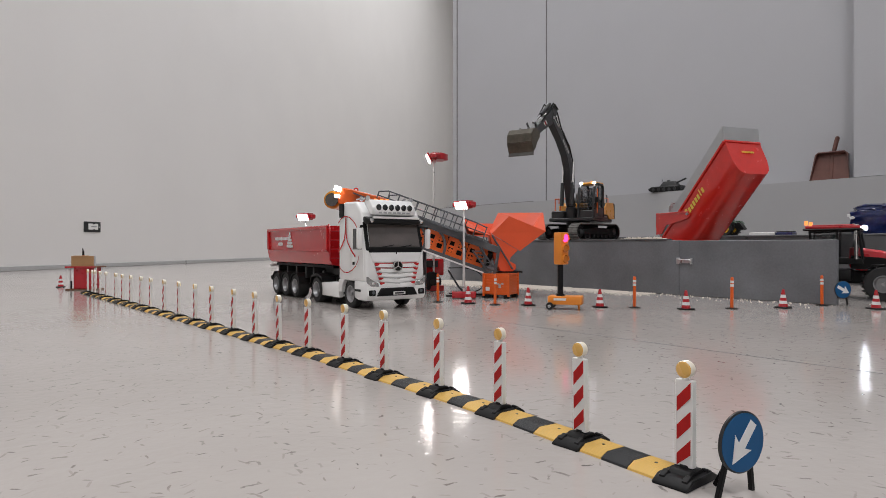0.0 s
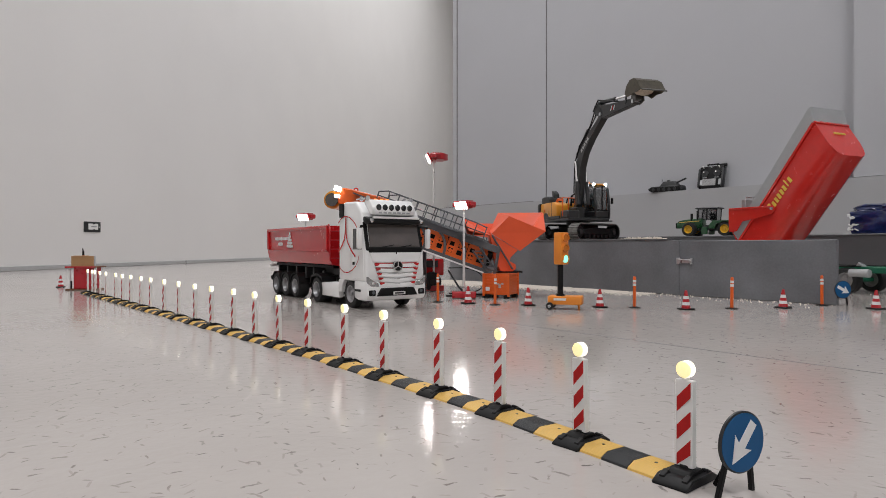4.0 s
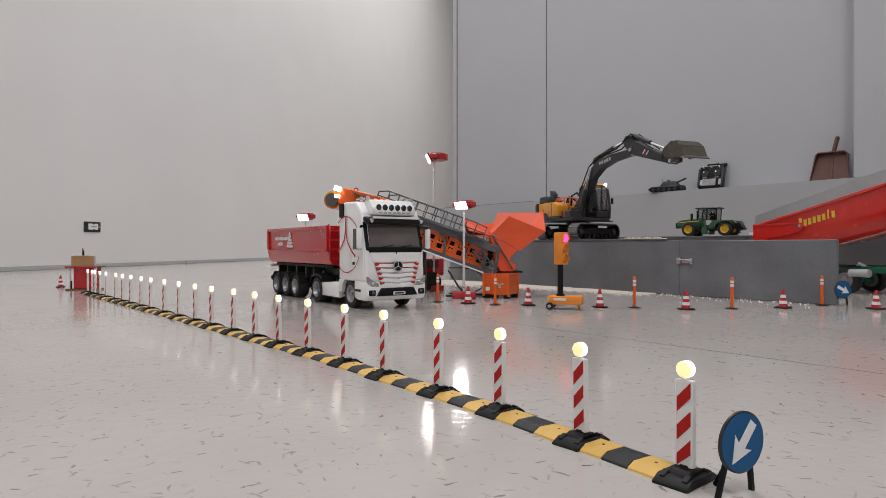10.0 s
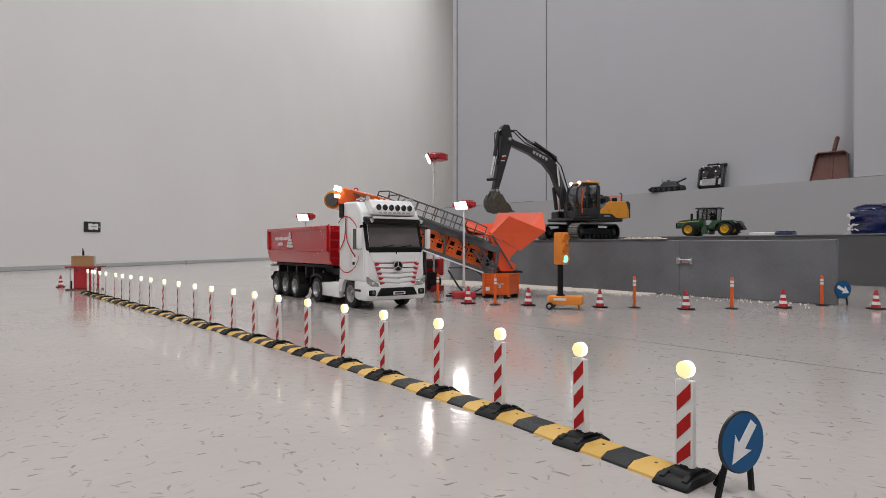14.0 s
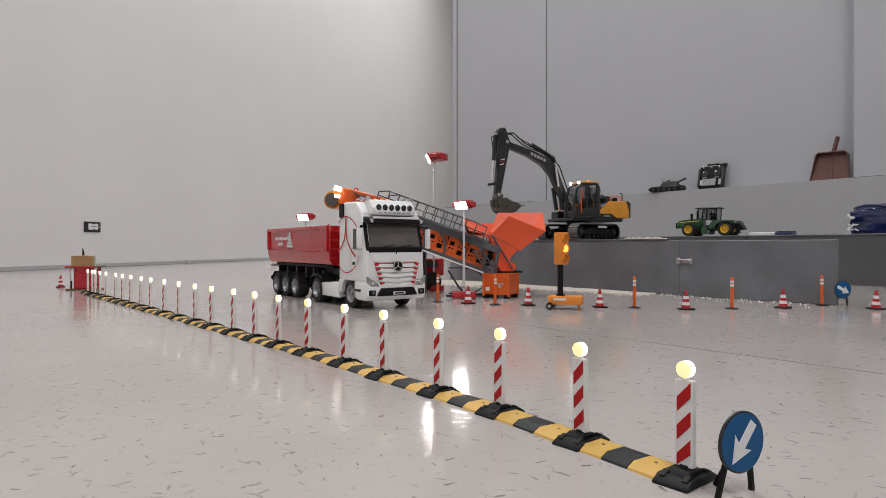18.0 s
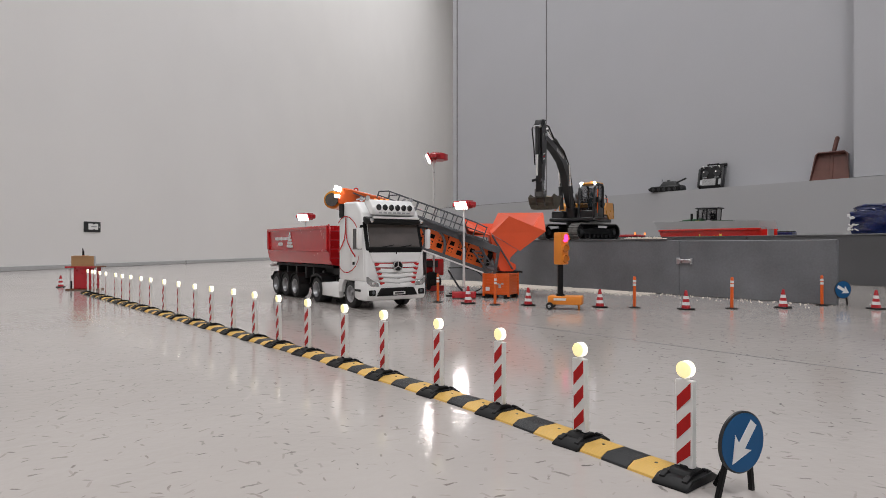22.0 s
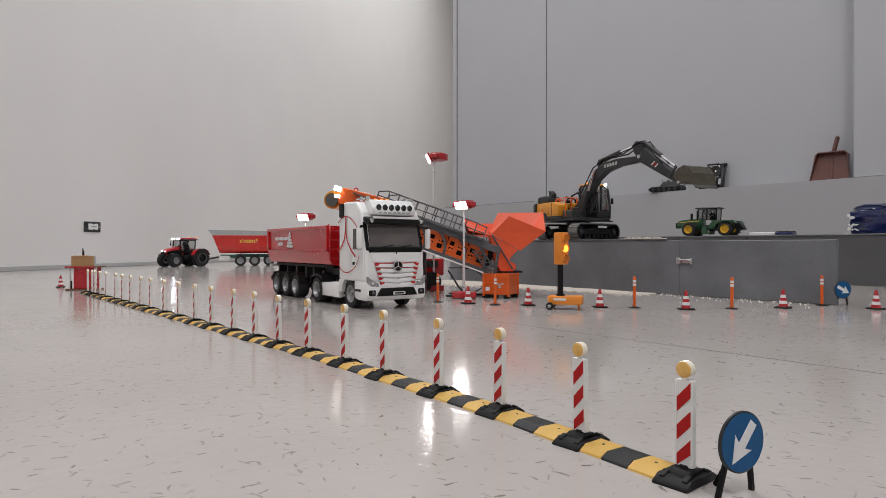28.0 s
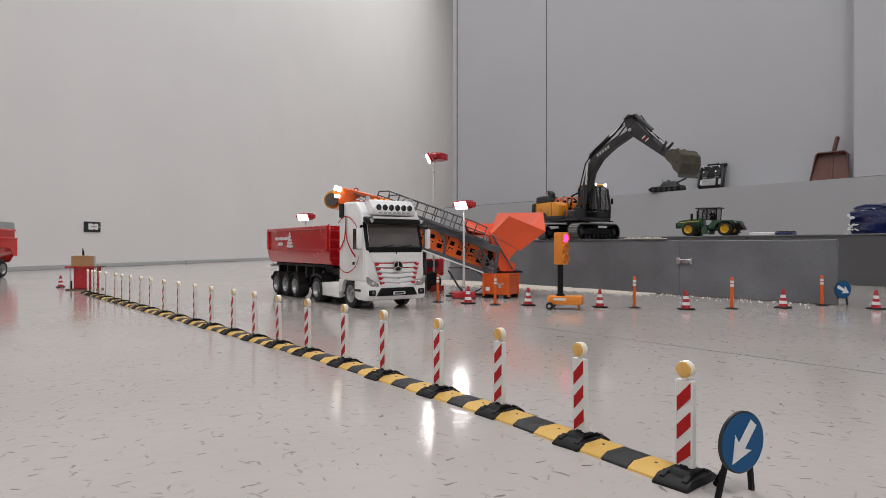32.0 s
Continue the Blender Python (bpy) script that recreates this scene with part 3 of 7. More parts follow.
# ---- light towers ----
def light_tower(m, h, turn, label, size, base=True):
    t = thing("light_tower", m, label, "light tower", "site light towers")
    if base:
        bs = part("base_box", box(B(), (0, 0, 0.012), (0.075, 0.042, 0.020), bev=0.002), M_DRED, t, "red base box")
        part("base_tab", box(B(), (-0.047, 0, 0.008), (0.02, 0.008, 0.006), bev=0.001), M_BLACK, bs)
    part("mast", cyl(B(), (0, 0, 0.0), (0, 0, h * 0.55), 0.0042, n=12), M_MAST, t, "pale steel mast")
    part("upper_mast", cyl(B(), (0, 0, h * 0.55), (0, 0, h), 0.0034, n=12), M_MAST, t)
    hd = part("lamp_head", prism(B(), [(-0.022, -0.022), (0.008, -0.022), (0.008, 0.022), (-0.022, 0.022), (-0.034, 0.0)], "z", -0.005, 0.010, bev=0.0015), M_DRED, t,
              "red lamp housing", m=pose(0, 0, h + 0.004, 0, 0, turn) @ Matrix.Scale(size, 4))
    part("yoke", pipe(B(), [(-0.004, -0.024, 0.000), (-0.004, -0.024, -0.007), (-0.004, 0.024, -0.007), (-0.004, 0.024, 0.000)], 0.0016, 6), M_DRED, hd)
    for sy in (-1, 1):
        part("ear", prism(B(), [(-0.016, 0.0), (0.006, 0.0), (0.010, sy * 0.010), (-0.004, sy * 0.016)], "z", -0.003, 0.007, bev=0.001), M_DRED, hd, m=pose(0, sy * 0.021, 0))
    for k in range(4):
        part("cooling_fin", box(B(), (-0.016 + k * 0.006, 0, 0.0112), (0.0022, 0.034, 0.003)), M_DRED, hd)
    part("lamp_rim", box(B(), (0.0100, 0, 0.000), (0.005, 0.044, 0.024), r=(0, 28, 0), bev=0.0015), M_DRED, hd)
    part("floodlight", box(B(), (0.0122, 0, -0.0012), (0.004, 0.038, 0.020), r=(0, 28, 0), bev=0.001), M_FLOOD, hd, "glowing white floodlight")
    return t


light_tower(ground_pose(0.066, 1.945, 0), 0.290, 228, "lit red site floodlight on a mast with a red base", 1.22)
light_tower(ground_pose(-0.034, 2.25, 0), 0.482, 183, "tall red site floodlight on a thin steel mast", 1.55)
light_tower(ground_pose(-0.612, 2.74, 0), 0.290, 243, "lit red site floodlight on a mast behind the tipper", 1.4)

# ---- orange crate, hopper and conveyor ----
cr = thing("mesh_crate", ground_pose(0.186, 1.975, -27), "orange ribbed storage crate on black feet", "crate")
body = part("crate_body", box(B(), (0, 0, 0.044), (0.082, 0.082, 0.064), bev=0.001), M_ORANGE, cr)
for k in range(7):
    z = 0.014 + k * 0.0095
    for sx, sy in ((0, -1), (-1, 0), (1, 0), (0, 1)):
        sz = (0.086, 0.003, 0.0055) if sy else (0.003, 0.086, 0.0055)
        part("slat", box(B(), (sx * 0.0415, sy * 0.0415, z + 0.004), sz, bev=0.0006), M_ORANGE, body)
for sx in (-1, 1):
    for sy in (-1, 1):
        part("corner_post", box(B(), (sx * 0.0418, sy * 0.0418, 0.043), (0.007, 0.007, 0.072), bev=0.001), M_ORANGE, cr)
        part("foot", box(B(), (sx * 0.034, sy * 0.034, 0.006), (0.018, 0.018, 0.012), bev=0.0015), M_BLACK, cr, "black rubber foot")
for x, z, w, h in ((0.004, 0.046, 0.014, 0.004), (0.013, 0.040, 0.008, 0.012), (0.022, 0.047, 0.007, 0.005)):
    part("pale_mark", box(B(), (x, -0.0436, z), (w, 0.001, h)), M_PALE, cr)
part("label_plate", box(B(), (-0.028, -0.0438, 0.030), (0.013, 0.001, 0.012)), M_WTEXT, cr, "small pale label")

cv = thing("conveyor", pose(0.185, 2.05, 0, 0, 0, 172), "orange and grey inclined belt conveyor with a walkway and handrail", "conveyor")
# local x runs up the slope to the head
SL = radians(20.0)
LEN = 0.535
def cvp(s, n, y=0.0):
    """Along the belt s, across it upwards n, sideways y."""
    return (s * math.cos(SL) - n * math.sin(SL), y, 0.140 + s * math.sin(SL) + n * math.cos(SL))
deg = -math.degrees(SL)
for sy in (-1, 1):
    part("side_beam", box(B(), cvp(LEN / 2, 0.012, sy * 0.052), (LEN, 0.008, 0.022), r=(0, deg, 0), bev=0.001), M_FRAME, cv, "grey steel side beam")
    part("lower_beam", box(B(), cvp(LEN / 2 - 0.02, -0.066, sy * 0.052), (LEN * 0.9, 0.007, 0.010), r=(0, deg, 0), bev=0.001), M_FRAME, cv)
part("belt", box(B(), cvp(LEN / 2, 0.014), (LEN, 0.088, 0.010), r=(0, deg, 0), bev=0.003), M_RUBBER, cv, "black rubber belt")
part("belly_plate", box(B(), cvp(LEN / 2, -0.028), (LEN * 0.94, 0.05, 0.050), r=(0, deg, 0), bev=0.002), M_BLACK, cv, "dark inner frame")
# pressed orange webs with openings, and dark curved ribs between them
def inplane(bm, s, n_, y, ls, ln, turn=0.0, dy=0.004):
    box(bm, cvp(s, n_, y), (ls, dy, ln), r=(0, deg - turn, 0), bev=0.0008)
for k in range(7):
    s = 0.032 + k * 0.070
    for sy in (-1, 1):
        y = sy * 0.044
        bm = B()
        inplane(bm, s + 0.033, -0.006, y, 0.064, 0.013)
        inplane(bm, s + 0.033, -0.055, y, 0.064, 0.012)
        inplane(bm, s + 0.033, -0.030, y, 0.060, 0.0075)
        for ds, w in ((0.004, 0.012), (0.035, 0.015), (0.062, 0.008)):
            inplane(bm, s + ds, -0.030, y, w, 0.046)
        inplane(bm, s + 0.020, -0.018, y, 0.012, 0.012, 40)
        inplane(bm, s + 0.050, -0.043, y, 0.012, 0.012, 40)
        web = part("truss_web", bm, M_ORANGE, cv, "orange pressed web")
        part("boss", cyl(B(), cvp(s + 0.033, -0.030, y), cvp(s + 0.033, -0.030, y + sy * 0.005), 0.0050, n=12), M_ORANGE, web)
        part("curved_rib", pipe(B(), [cvp(s - 0.006, -0.066, sy * 0.052), cvp(s - 0.004, -0.045, sy * 0.053), cvp(s + 0.004, -0.022, sy * 0.053), cvp(s + 0.020, -0.004, sy * 0.053), cvp(s + 0.030, 0.002, sy * 0.052)], 0.0048, 6), M_FRAME, cv)
for sy in (-1, 1):
    part("pale_strip", box(B(), cvp(LEN / 2 - 0.02, -0.0735, sy * 0.0535), (LEN * 0.84, 0.004, 0.005), r=(0, deg, 0)), M_WPLAST, cv, "pale wear strip")
bm = B()
for a, b in (((0.082, 0.060, 0.152), (0.030, 0.060, 0.081)), ((0.056, 0.060, 0.158), (0.000, 0.060, 0.081))):
    pipe(bm, [a, b], 0.0026, 6)
lad = part("tail_ladder", bm, M_FRAME, cv, "dark grey access ladder")
for k in range(6):
    f = (k + 0.5) / 6
    part("rung", box(B(), (0.069 - 0.054 * f, 0.060, 0.155 - 0.074 * f), (0.030, 0.006, 0.0035)), M_FRAME, lad)
for k in range(11):
    s = 0.02 + k * 0.045
    part("roller", cyl(B(), cvp(s, -0.072, -0.044), cvp(s, -0.072, 0.044), 0.006, n=10), M_WPLAST if k % 2 else M_FRAME, cv)
for sy in (1, -1):
    part("walkway", box(B(), cvp(LEN / 2 + 0.02, 0.026, sy * 0.068), (LEN * 0.86, 0.024, 0.004), r=(0, deg, 0)), M_FRAME, cv)
    bm = B()
    pipe(bm, [cvp(0.06, 0.068, sy * 0.078), cvp(0.10, 0.072, sy * 0.078), cvp(LEN - 0.13, 0.072, sy * 0.078), cvp(LEN - 0.10, 0.06, sy * 0.078), cvp(LEN - 0.10, 0.026, sy * 0.078)], 0.0022, 6)
    rail = part("handrail", bm, M_FRAME, cv, "grey tube handrail")
    part("mid_rail", pipe(B(), [cvp(0.06, 0.048, sy * 0.078), cvp(LEN - 0.10, 0.048, sy * 0.078)], 0.0018, 6), M_FRAME, rail)
    for k in range(11):
        s = 0.06 + k * 0.034
        part("rail_post", pipe(B(), [cvp(s, 0.026, sy * 0.078), cvp(s, 0.070, sy * 0.078)], 0.0018, 6), M_FRAME, rail)
# tail stand, resting near the crate
for sy in (-1, 1):
    bm = B()
    box(bm, (0.010, sy * 0.056, 0.078), (0.010, 0.008, 0.160), r=(0, -10, 0), bev=0.001)
    part("tail_leg", bm, M_FRAME, cv, "grey support leg")
    part("front_leg", box(B(), (0.26, sy * 0.062, 0.10), (0.012, 0.008, 0.200), bev=0.001), M_FRAME, cv)
# head: drum under an orange guard
bm = B()
prism(bm, [(0, -0.020), (0.03, -0.026), (0.050, -0.012), (0.056, 0.006), (0.046, 0.028), (0.02, 0.034), (-0.10, 0.020), (-0.10, -0.010)], "y", -0.058, 0.058, bev=0.003)
hd = part("head_guard", bm, M_ORANGE, cv, "orange head guard", m=Matrix.Translation(cvp(LEN - 0.01, 0.005)) @ pose(0, 0, 0, 0, deg * 0.4, 0))
part("drum", cyl(B(), cvp(LEN + 0.050, -0.020, -0.050), cvp(LEN + 0.050, -0.020, 0.050), 0.030, n=22), M_YELLOW, cv, "yellow head drum")
part("drum_cheek", cyl(B(), cvp(LEN + 0.050, -0.020, 0.053), cvp(LEN + 0.050, -0.020, 0.060), 0.022, n=22), M_IRON, cv)
part("lifting_eye", lathe(B(), [(0.004, -0.002), (0.0085, -0.002), (0.0085, 0.002), (0.004, 0.002)], "y", cvp(LEN - 0.01, 0.038, 0.03), n=14, hollow=True), M_ORED, cv)
part("work_light", box(B(), cvp(LEN + 0.040, 0.022, 0.066), (0.026, 0.006, 0.017), r=(0, -20, 0), bev=0.002), M_WORK, cv, "glowing white work light")
part("work_light", box(B(), cvp(LEN + 0.034, -0.002, 0.066), (0.020, 0.006, 0.011), r=(0, -10, 0), bev=0.002), M_WORK, cv, "glowing white work light")

hp = thing("feed_hopper", pose(0.215, 2.06, 0, 0, 0, 0), "orange-red folded sheet feed hopper above the conveyor tail", "hopper")
c0 = [(-0.055, -0.055, 0.205), (0.035, -0.050, 0.150), (0.050, 0.050, 0.165), (-0.055, 0.055, 0.215)]
c1 = [(0.000, -0.070, 0.262), (0.118, -0.060, 0.214), (0.135, 0.095, 0.282), (-0.020, 0.110, 0.282)]
lo = c0
part("front_plate", plate(B(), [lo[0], lo[1], c1[1], c1[0]], 0.0025), M_HOPPER, hp)
part("side_plate", plate(B(), [lo[1], lo[2], c1[2], c1[1]], 0.0025), M_HOPPER, hp)
part("back_plate", plate(B(), [lo[2], lo[3], c1[3], c1[2]], 0.0025), M_HOPPER, hp)
part("side_plate", plate(B(), [lo[3], lo[0], c1[0], c1[3]], 0.0025), M_HOPPER, hp)
part("wing_plate", plate(B(), [(-0.06, 0.058, 0.195), (-0.132, 0.05, 0.205), (-0.142, 0.072, 0.262), (-0.085, 0.072, 0.243), (-0.02, 0.072, 0.243)], 0.0025), M_HOPPER, hp)
part("wing_plate", plate(B(), [(-0.06, -0.060, 0.200), (-0.130, -0.052, 0.215), (-0.145, 0.05, 0.255), (-0.132, 0.05, 0.205)], 0.0025), M_HOPPER, hp)
part("chute", prism(B(), [(-0.065, 0.210), (0.030, 0.152), (0.006, 0.128), (0.002, 0.116), (0.022, 0.106), (0.024, 0.092), (0.012, 0.081), (-0.028, 0.081), (-0.048, 0.125)], "y", -0.050, 0.045, bev=0.002), M_HOPPER, hp, "orange chute under the hopper")
part("stay", pipe(B(), [(-0.055, -0.058, 0.200), (0.012, -0.060, 0.09)], 0.003, 6), M_FRAME, hp)
part("skid", box(B(), (0.0, 0, 0.081), (0.09, 0.1, 0.006), bev=0.001), M_BLACK, hp)
for sx in (-0.034, 0.034):
    for sy in (0.062, ):
        part("stand_leg", box(B(), (sx, sy, 0.04), (0.008, 0.008, 0.08)), M_FRAME, hp)
part("stand_plate", box(B(), (0, 0.05, 0.079), (0.09, 0.04, 0.004)), M_FRAME, hp)

# ---- generator trailer, cable, gatehouse stand ----
gn = thing("generator", ground_pose(-0.055, 2.28, 20), "small red generator on rubber wheels", "generator")
part("casing", box(B(), (0, 0, 0.088), (0.10, 0.07, 0.062), bev=0.005, seg=2), M_RED, gn)
part("control_panel", box(B(), (0.0, -0.036, 0.100), (0.05, 0.004, 0.025), bev=0.001), M_DGREY, gn)
for sy in (-1, 1):
    w = part("wheel", lathe(B(), [(0.022, -0.010), (0.034, -0.008), (0.036, 0.0), (0.034, 0.008), (0.022, 0.010)], "y", (0.0, sy * 0.042, 0.036), n=22), M_RUBBER, gn)
    part("hub", cyl(B(), (0, sy * 0.042 - 0.0105, 0.036), (0, sy * 0.042 + 0.0105, 0.036), 0.010, n=14), M_DGREY, w)
part("axle", box(B(), (0, 0, 0.05), (0.02, 0.07, 0.016)), M_DGREY, gn)
def smooth_line(pts, n=6):
    """Points of a rounded line through pts."""
    out = []
    p = [Vector(q) for q in [pts[0]] + list(pts) + [pts[-1]]]
    for a, b, c, d in zip(p, p[1:], p[2:], p[3:]):
        for k in range(n):
            f = k / n
            out.append(0.5 * (2 * b + (c - a) * f + (2 * a - 5 * b + 4 * c - d) * f ** 2 + (3 * b - a - 3 * c + d) * f ** 3))
    return out + [p[-1]]
bm = B()
pipe(bm, smooth_line([(0.02, 2.26, 0.075), (0.04, 2.23, 0.045), (0.06, 2.18, 0.016), (0.085, 2.10, 0.004), (0.12, 2.05, 0.004), (0.16, 2.08, 0.004)]), 0.0035, 8)
pipe(bm, smooth_line([(0.02, 2.26, 0.085), (0.09, 2.27, 0.083), (0.14, 2.25, 0.06), (0.14, 2.2, 0.02), (0.10, 2.15, 0.004), (0.02, 2.1, 0.004)]), 0.002, 8)
solid("power_cable", bm, M_BLACK, "black power cables lying on the floor", "cable")

gs = thing("gate_stand", ground_pose(-1.352, 2.33, 0), "red booth with a wooden shelf and a cardboard box on it", "stand")
part("booth", box(B(), (0.006, 0, 0.045), (0.072, 0.06, 0.080), bev=0.002), M_DRED, gs, "red booth body")
part("shelf", box(B(), (-0.001, 0, 0.0875), (0.118, 0.072, 0.004), bev=0.001), M_SHELF, gs, "brown wooden shelf")
part("shelf_lip", box(B(), (-0.001, -0.037, 0.0865), (0.112, 0.003, 0.006), bev=0.001), M_DRED, gs)
part("foot_plate", box(B(), (-0.004, 0, 0.0025), (0.108, 0.070, 0.005), bev=0.001), M_SHELF, gs)
for x in (-0.046, 0.052):
    part("white_post", box(B(), (x, -0.028, 0.045), (0.009, 0.006, 0.081), bev=0.001), M_WPLAST, gs)
part("side_bracket", box(B(), (-0.040, -0.026, 0.020), (0.004, 0.008, 0.030), bev=0.001), M_BLACK, gs)
part("side_bracket", pipe(B(), [(0.050, -0.030, 0.024), (0.074, -0.030, 0.022)], 0.002, 6), M_DRED, gs)
bxs = thing("cardboard_box", ground_pose(-1.355, 2.33, 24, 0.0897), "small tan cardboard box on the booth shelf", "box")
part("box_body", box(B(), (-0.006, 0, 0.019), (0.074, 0.046, 0.038), bev=0.001), M_CARD, bxs)
part("box_side", box(B(), (0.0325, 0, 0.0195), (0.003, 0.045, 0.037)), M_SILVER, bxs, "pale box end")
part("box_flap", box(B(), (-0.010, -0.022, 0.0385), (0.050, 0.010, 0.0012), r=(14, 0, 0)), M_CARD, bxs)
ant = thing("handset", ground_pose(-1.362, 2.33, 0, 0.1275), "small black handset standing on the box", "handset")
part("body", box(B(), (0, 0, 0.010), (0.006, 0.006, 0.020), bev=0.001), M_BLACK, ant)
part("antenna", cyl(B(), (-0.001, 0, 0.02), (-0.002, 0, 0.029), 0.0022, n=8), M_BLACK, ant)
part("tip", box(B(), (0.004, -0.004, 0.002), (0.006, 0.004, 0.004)), M_RED, ant, "red button")

# switch box on the white wall
sp = Vector((-2.703, 4.737, 0.313))
sk = thing("wall_socket", pose(sp.x, sp.y, sp.z, 0, 0, wdeg), "dark grey wall switch box with a white label", "switch box")
part("casing", box(B(), (0, -0.004, 0), (0.165, 0.008, 0.080), bev=0.003), M_DGREY, sk)
part("face_plate", box(B(), (0.005, -0.0095, 0.002), (0.095, 0.003, 0.046), bev=0.001), M_WPLAST, sk, "white face plate")
part("label_bar", box(B(), (0.008, -0.0113, 0.002), (0.055, 0.0008, 0.007)), M_GRIM, sk)
part("latch_tab", box(B(), (0.008, -0.0113, 0.024), (0.016, 0.002, 0.006)), M_DGREY, sk)
part("latch_tab", box(B(), (0.008, -0.0113, -0.021), (0.016, 0.002, 0.006)), M_DGREY, sk)
part("switch", box(B(), (0.064, -0.010, 0.0), (0.007, 0.004, 0.007)), M_WPLAST, sk)

# ---- things on the bench and the ledge ----
wr = thing("wrapped_bundle", pose(1.960, 2.891, 0.2227, 0, 0, UDEG) @ Matrix.Diagonal((1.095, 1.095, 0.98, 1)), "dark blue plastic-wrapped bundle on the bench", "bundle")
def crumple(bm, amount, seed):
    """Cut a block finely and dent it like tight plastic wrap."""
    bmesh.ops.subdivide_edges(bm, edges=bm.edges, cuts=6, use_grid_fill=True)
    rg = random.Random(seed)
    ox = rg.uniform(0, 50)
    for v in bm.verts:
        d = noise.noise_vector(v.co * 22 + Vector((ox, 0, 0))) * amount + noise.noise_vector(v.co * 75 + Vector((0, ox, 0))) * amount * 0.55
        v.co += d
    for f in bm.faces:
        f.smooth = True
    return bm
part("lower_pack", crumple(box(B(), (-0.10, -0.07, 0.058), (0.28, 0.120, 0.112), bev=0.006, seg=2), 0.014, 1), M_NAVY, wr)
part("upper_pack", crumple(box(B(), (-0.080, -0.07, 0.126), (0.215, 0.100, 0.034), r=(0, 5, 5), bev=0.006, seg=2), 0.015, 3), M_NAVY, wr)
bm = B()
rng = random.Random(5)
for k in range(12):
    box(bm, (0.03 + rng.uniform(-0.02, 0.015), -0.0015, rng.uniform(0.02, 0.10)), (rng.uniform(0.006, 0.02), 0.003, rng.uniform(0.004, 0.012)), r=(0, rng.uniform(-60, 60), 0), bev=0.001)
part("print_marks", bm, M_WTEXT, wr, "white scroll print")

def ledge(px_u, z=LEDGE, back=0.10):
    q = PO + U * px_u + V * back
    return q.x, q.y, z

dp = thing("dustpan", pose(*ledge(0.06), 0, 0, UDEG + 4), "brown plastic dustpan leaning on the wall", "dustpan")
pm = pose(0, 0, 0.004, 12, 0, 0)
part("pan", prism(B(), [(-0.128, 0.0), (0.098, 0.0), (0.066, 0.172), (0.050, 0.188), (-0.100, 0.188), (-0.118, 0.172)], "y", -0.010, -0.004, bev=0.002), M_BROWN, dp, m=pm)
for name, a, b in (("side_wall", (-0.128, 0.0), (-0.118, 0.172)), ("side_wall", (0.098, 0.0), (0.066, 0.172)), ("corner_wall", (-0.118, 0.171), (-0.099, 0.187)), ("corner_wall", (0.049, 0.187), (0.066, 0.171)), ("back_wall", (-0.100, 0.186), (0.050, 0.186))):
    d = Vector((b[0] - a[0], b[1] - a[1])).normalized() * 0.003
    low = 0.004 if name == "side_wall" else 0.034
    bm = B()
    lo4 = [(a[0] - d.y, -0.008, a[1] + d.x), (a[0] + d.y, -0.008, a[1] - d.x), (b[0] + d.y, -0.008, b[1] - d.x), (b[0] - d.y, -0.008, b[1] + d.x)]
    vs = [bm.verts.new(p) for p in lo4] + [bm.verts.new((p[0], low if q < 2 else 0.034, p[2])) for q, p in enumerate(lo4)]
    for q in ((0, 1, 2, 3), (4, 5, 6, 7), (0, 1, 5, 4), (1, 2, 6, 5), (2, 3, 7, 6), (3, 0, 4, 7)):
        bm.faces.new([vs[i] for i in q])
    bmesh.ops.recalc_face_normals(bm, faces=bm.faces)
    part(name, bm, M_BROWN, dp, m=pm)
part("ridge", box(B(), (-0.024, -0.003, 0.095), (0.022, 0.004, 0.165), bev=0.002), M_BROWN, dp, m=pm)
bm = B()
cyl(bm, (-0.032, 0.004, 0.185), (-0.050, 0.008, 0.285), 0.0125, 0.0145, n=14)
ball(bm, (-0.050, 0.008, 0.285), 0.0147)
part("handle", bm, M_BROWN, dp, m=pm)

rc = thing("radio_transmitter", pose(*ledge(0.862), 0, 0, UDEG + 6), "black handheld radio transmitter with two sticks leaning on the wall", "radio transmitter")
tm = pose(0, 0, 0.004, 14, 0, 0)
part("body", box(B(), (0, -0.02, 0.095), (0.185, 0.045, 0.185), bev=0.014, seg=2), M_BLACK, rc, m=tm)
part("screen", box(B(), (0.012, 0.004, 0.055), (0.105, 0.004, 0.055), bev=0.002), M_LENS, rc, "grey display", m=tm)
for sx in (-1, 1):
    st = part("stick_gate", cyl(B(), (sx * 0.045, 0.0, 0.125), (sx * 0.045, 0.008, 0.125), 0.026, n=20), M_DGREY, rc, m=tm)
    part("stick", cyl(B(), (sx * 0.045, 0.006, 0.125), (sx * 0.045, 0.034, 0.130), 0.005, n=10), M_CHROME, st)
for k in range(5):
    part("switch", cyl(B(), (-0.06 + k * 0.03, 0.0, 0.172), (-0.06 + k * 0.03, 0.022, 0.178), 0.004, n=8), M_CHROME if k % 2 else M_WPLAST, rc, m=tm)
for sx in (-1, 1):
    part("side_grip", box(B(), (sx * 0.088, -0.010, 0.09), (0.016, 0.050, 0.15), bev=0.006, seg=2), M_DGREY, rc, m=tm)
    part("trim_slider", box(B(), (sx * 0.045, 0.004, 0.092), (0.030, 0.006, 0.005)), M_SILVER, rc, m=tm)
    part("key_pad", box(B(), (sx * 0.070, 0.004, 0.055), (0.020, 0.005, 0.045), bev=0.002), M_SILVER, rc, m=tm)
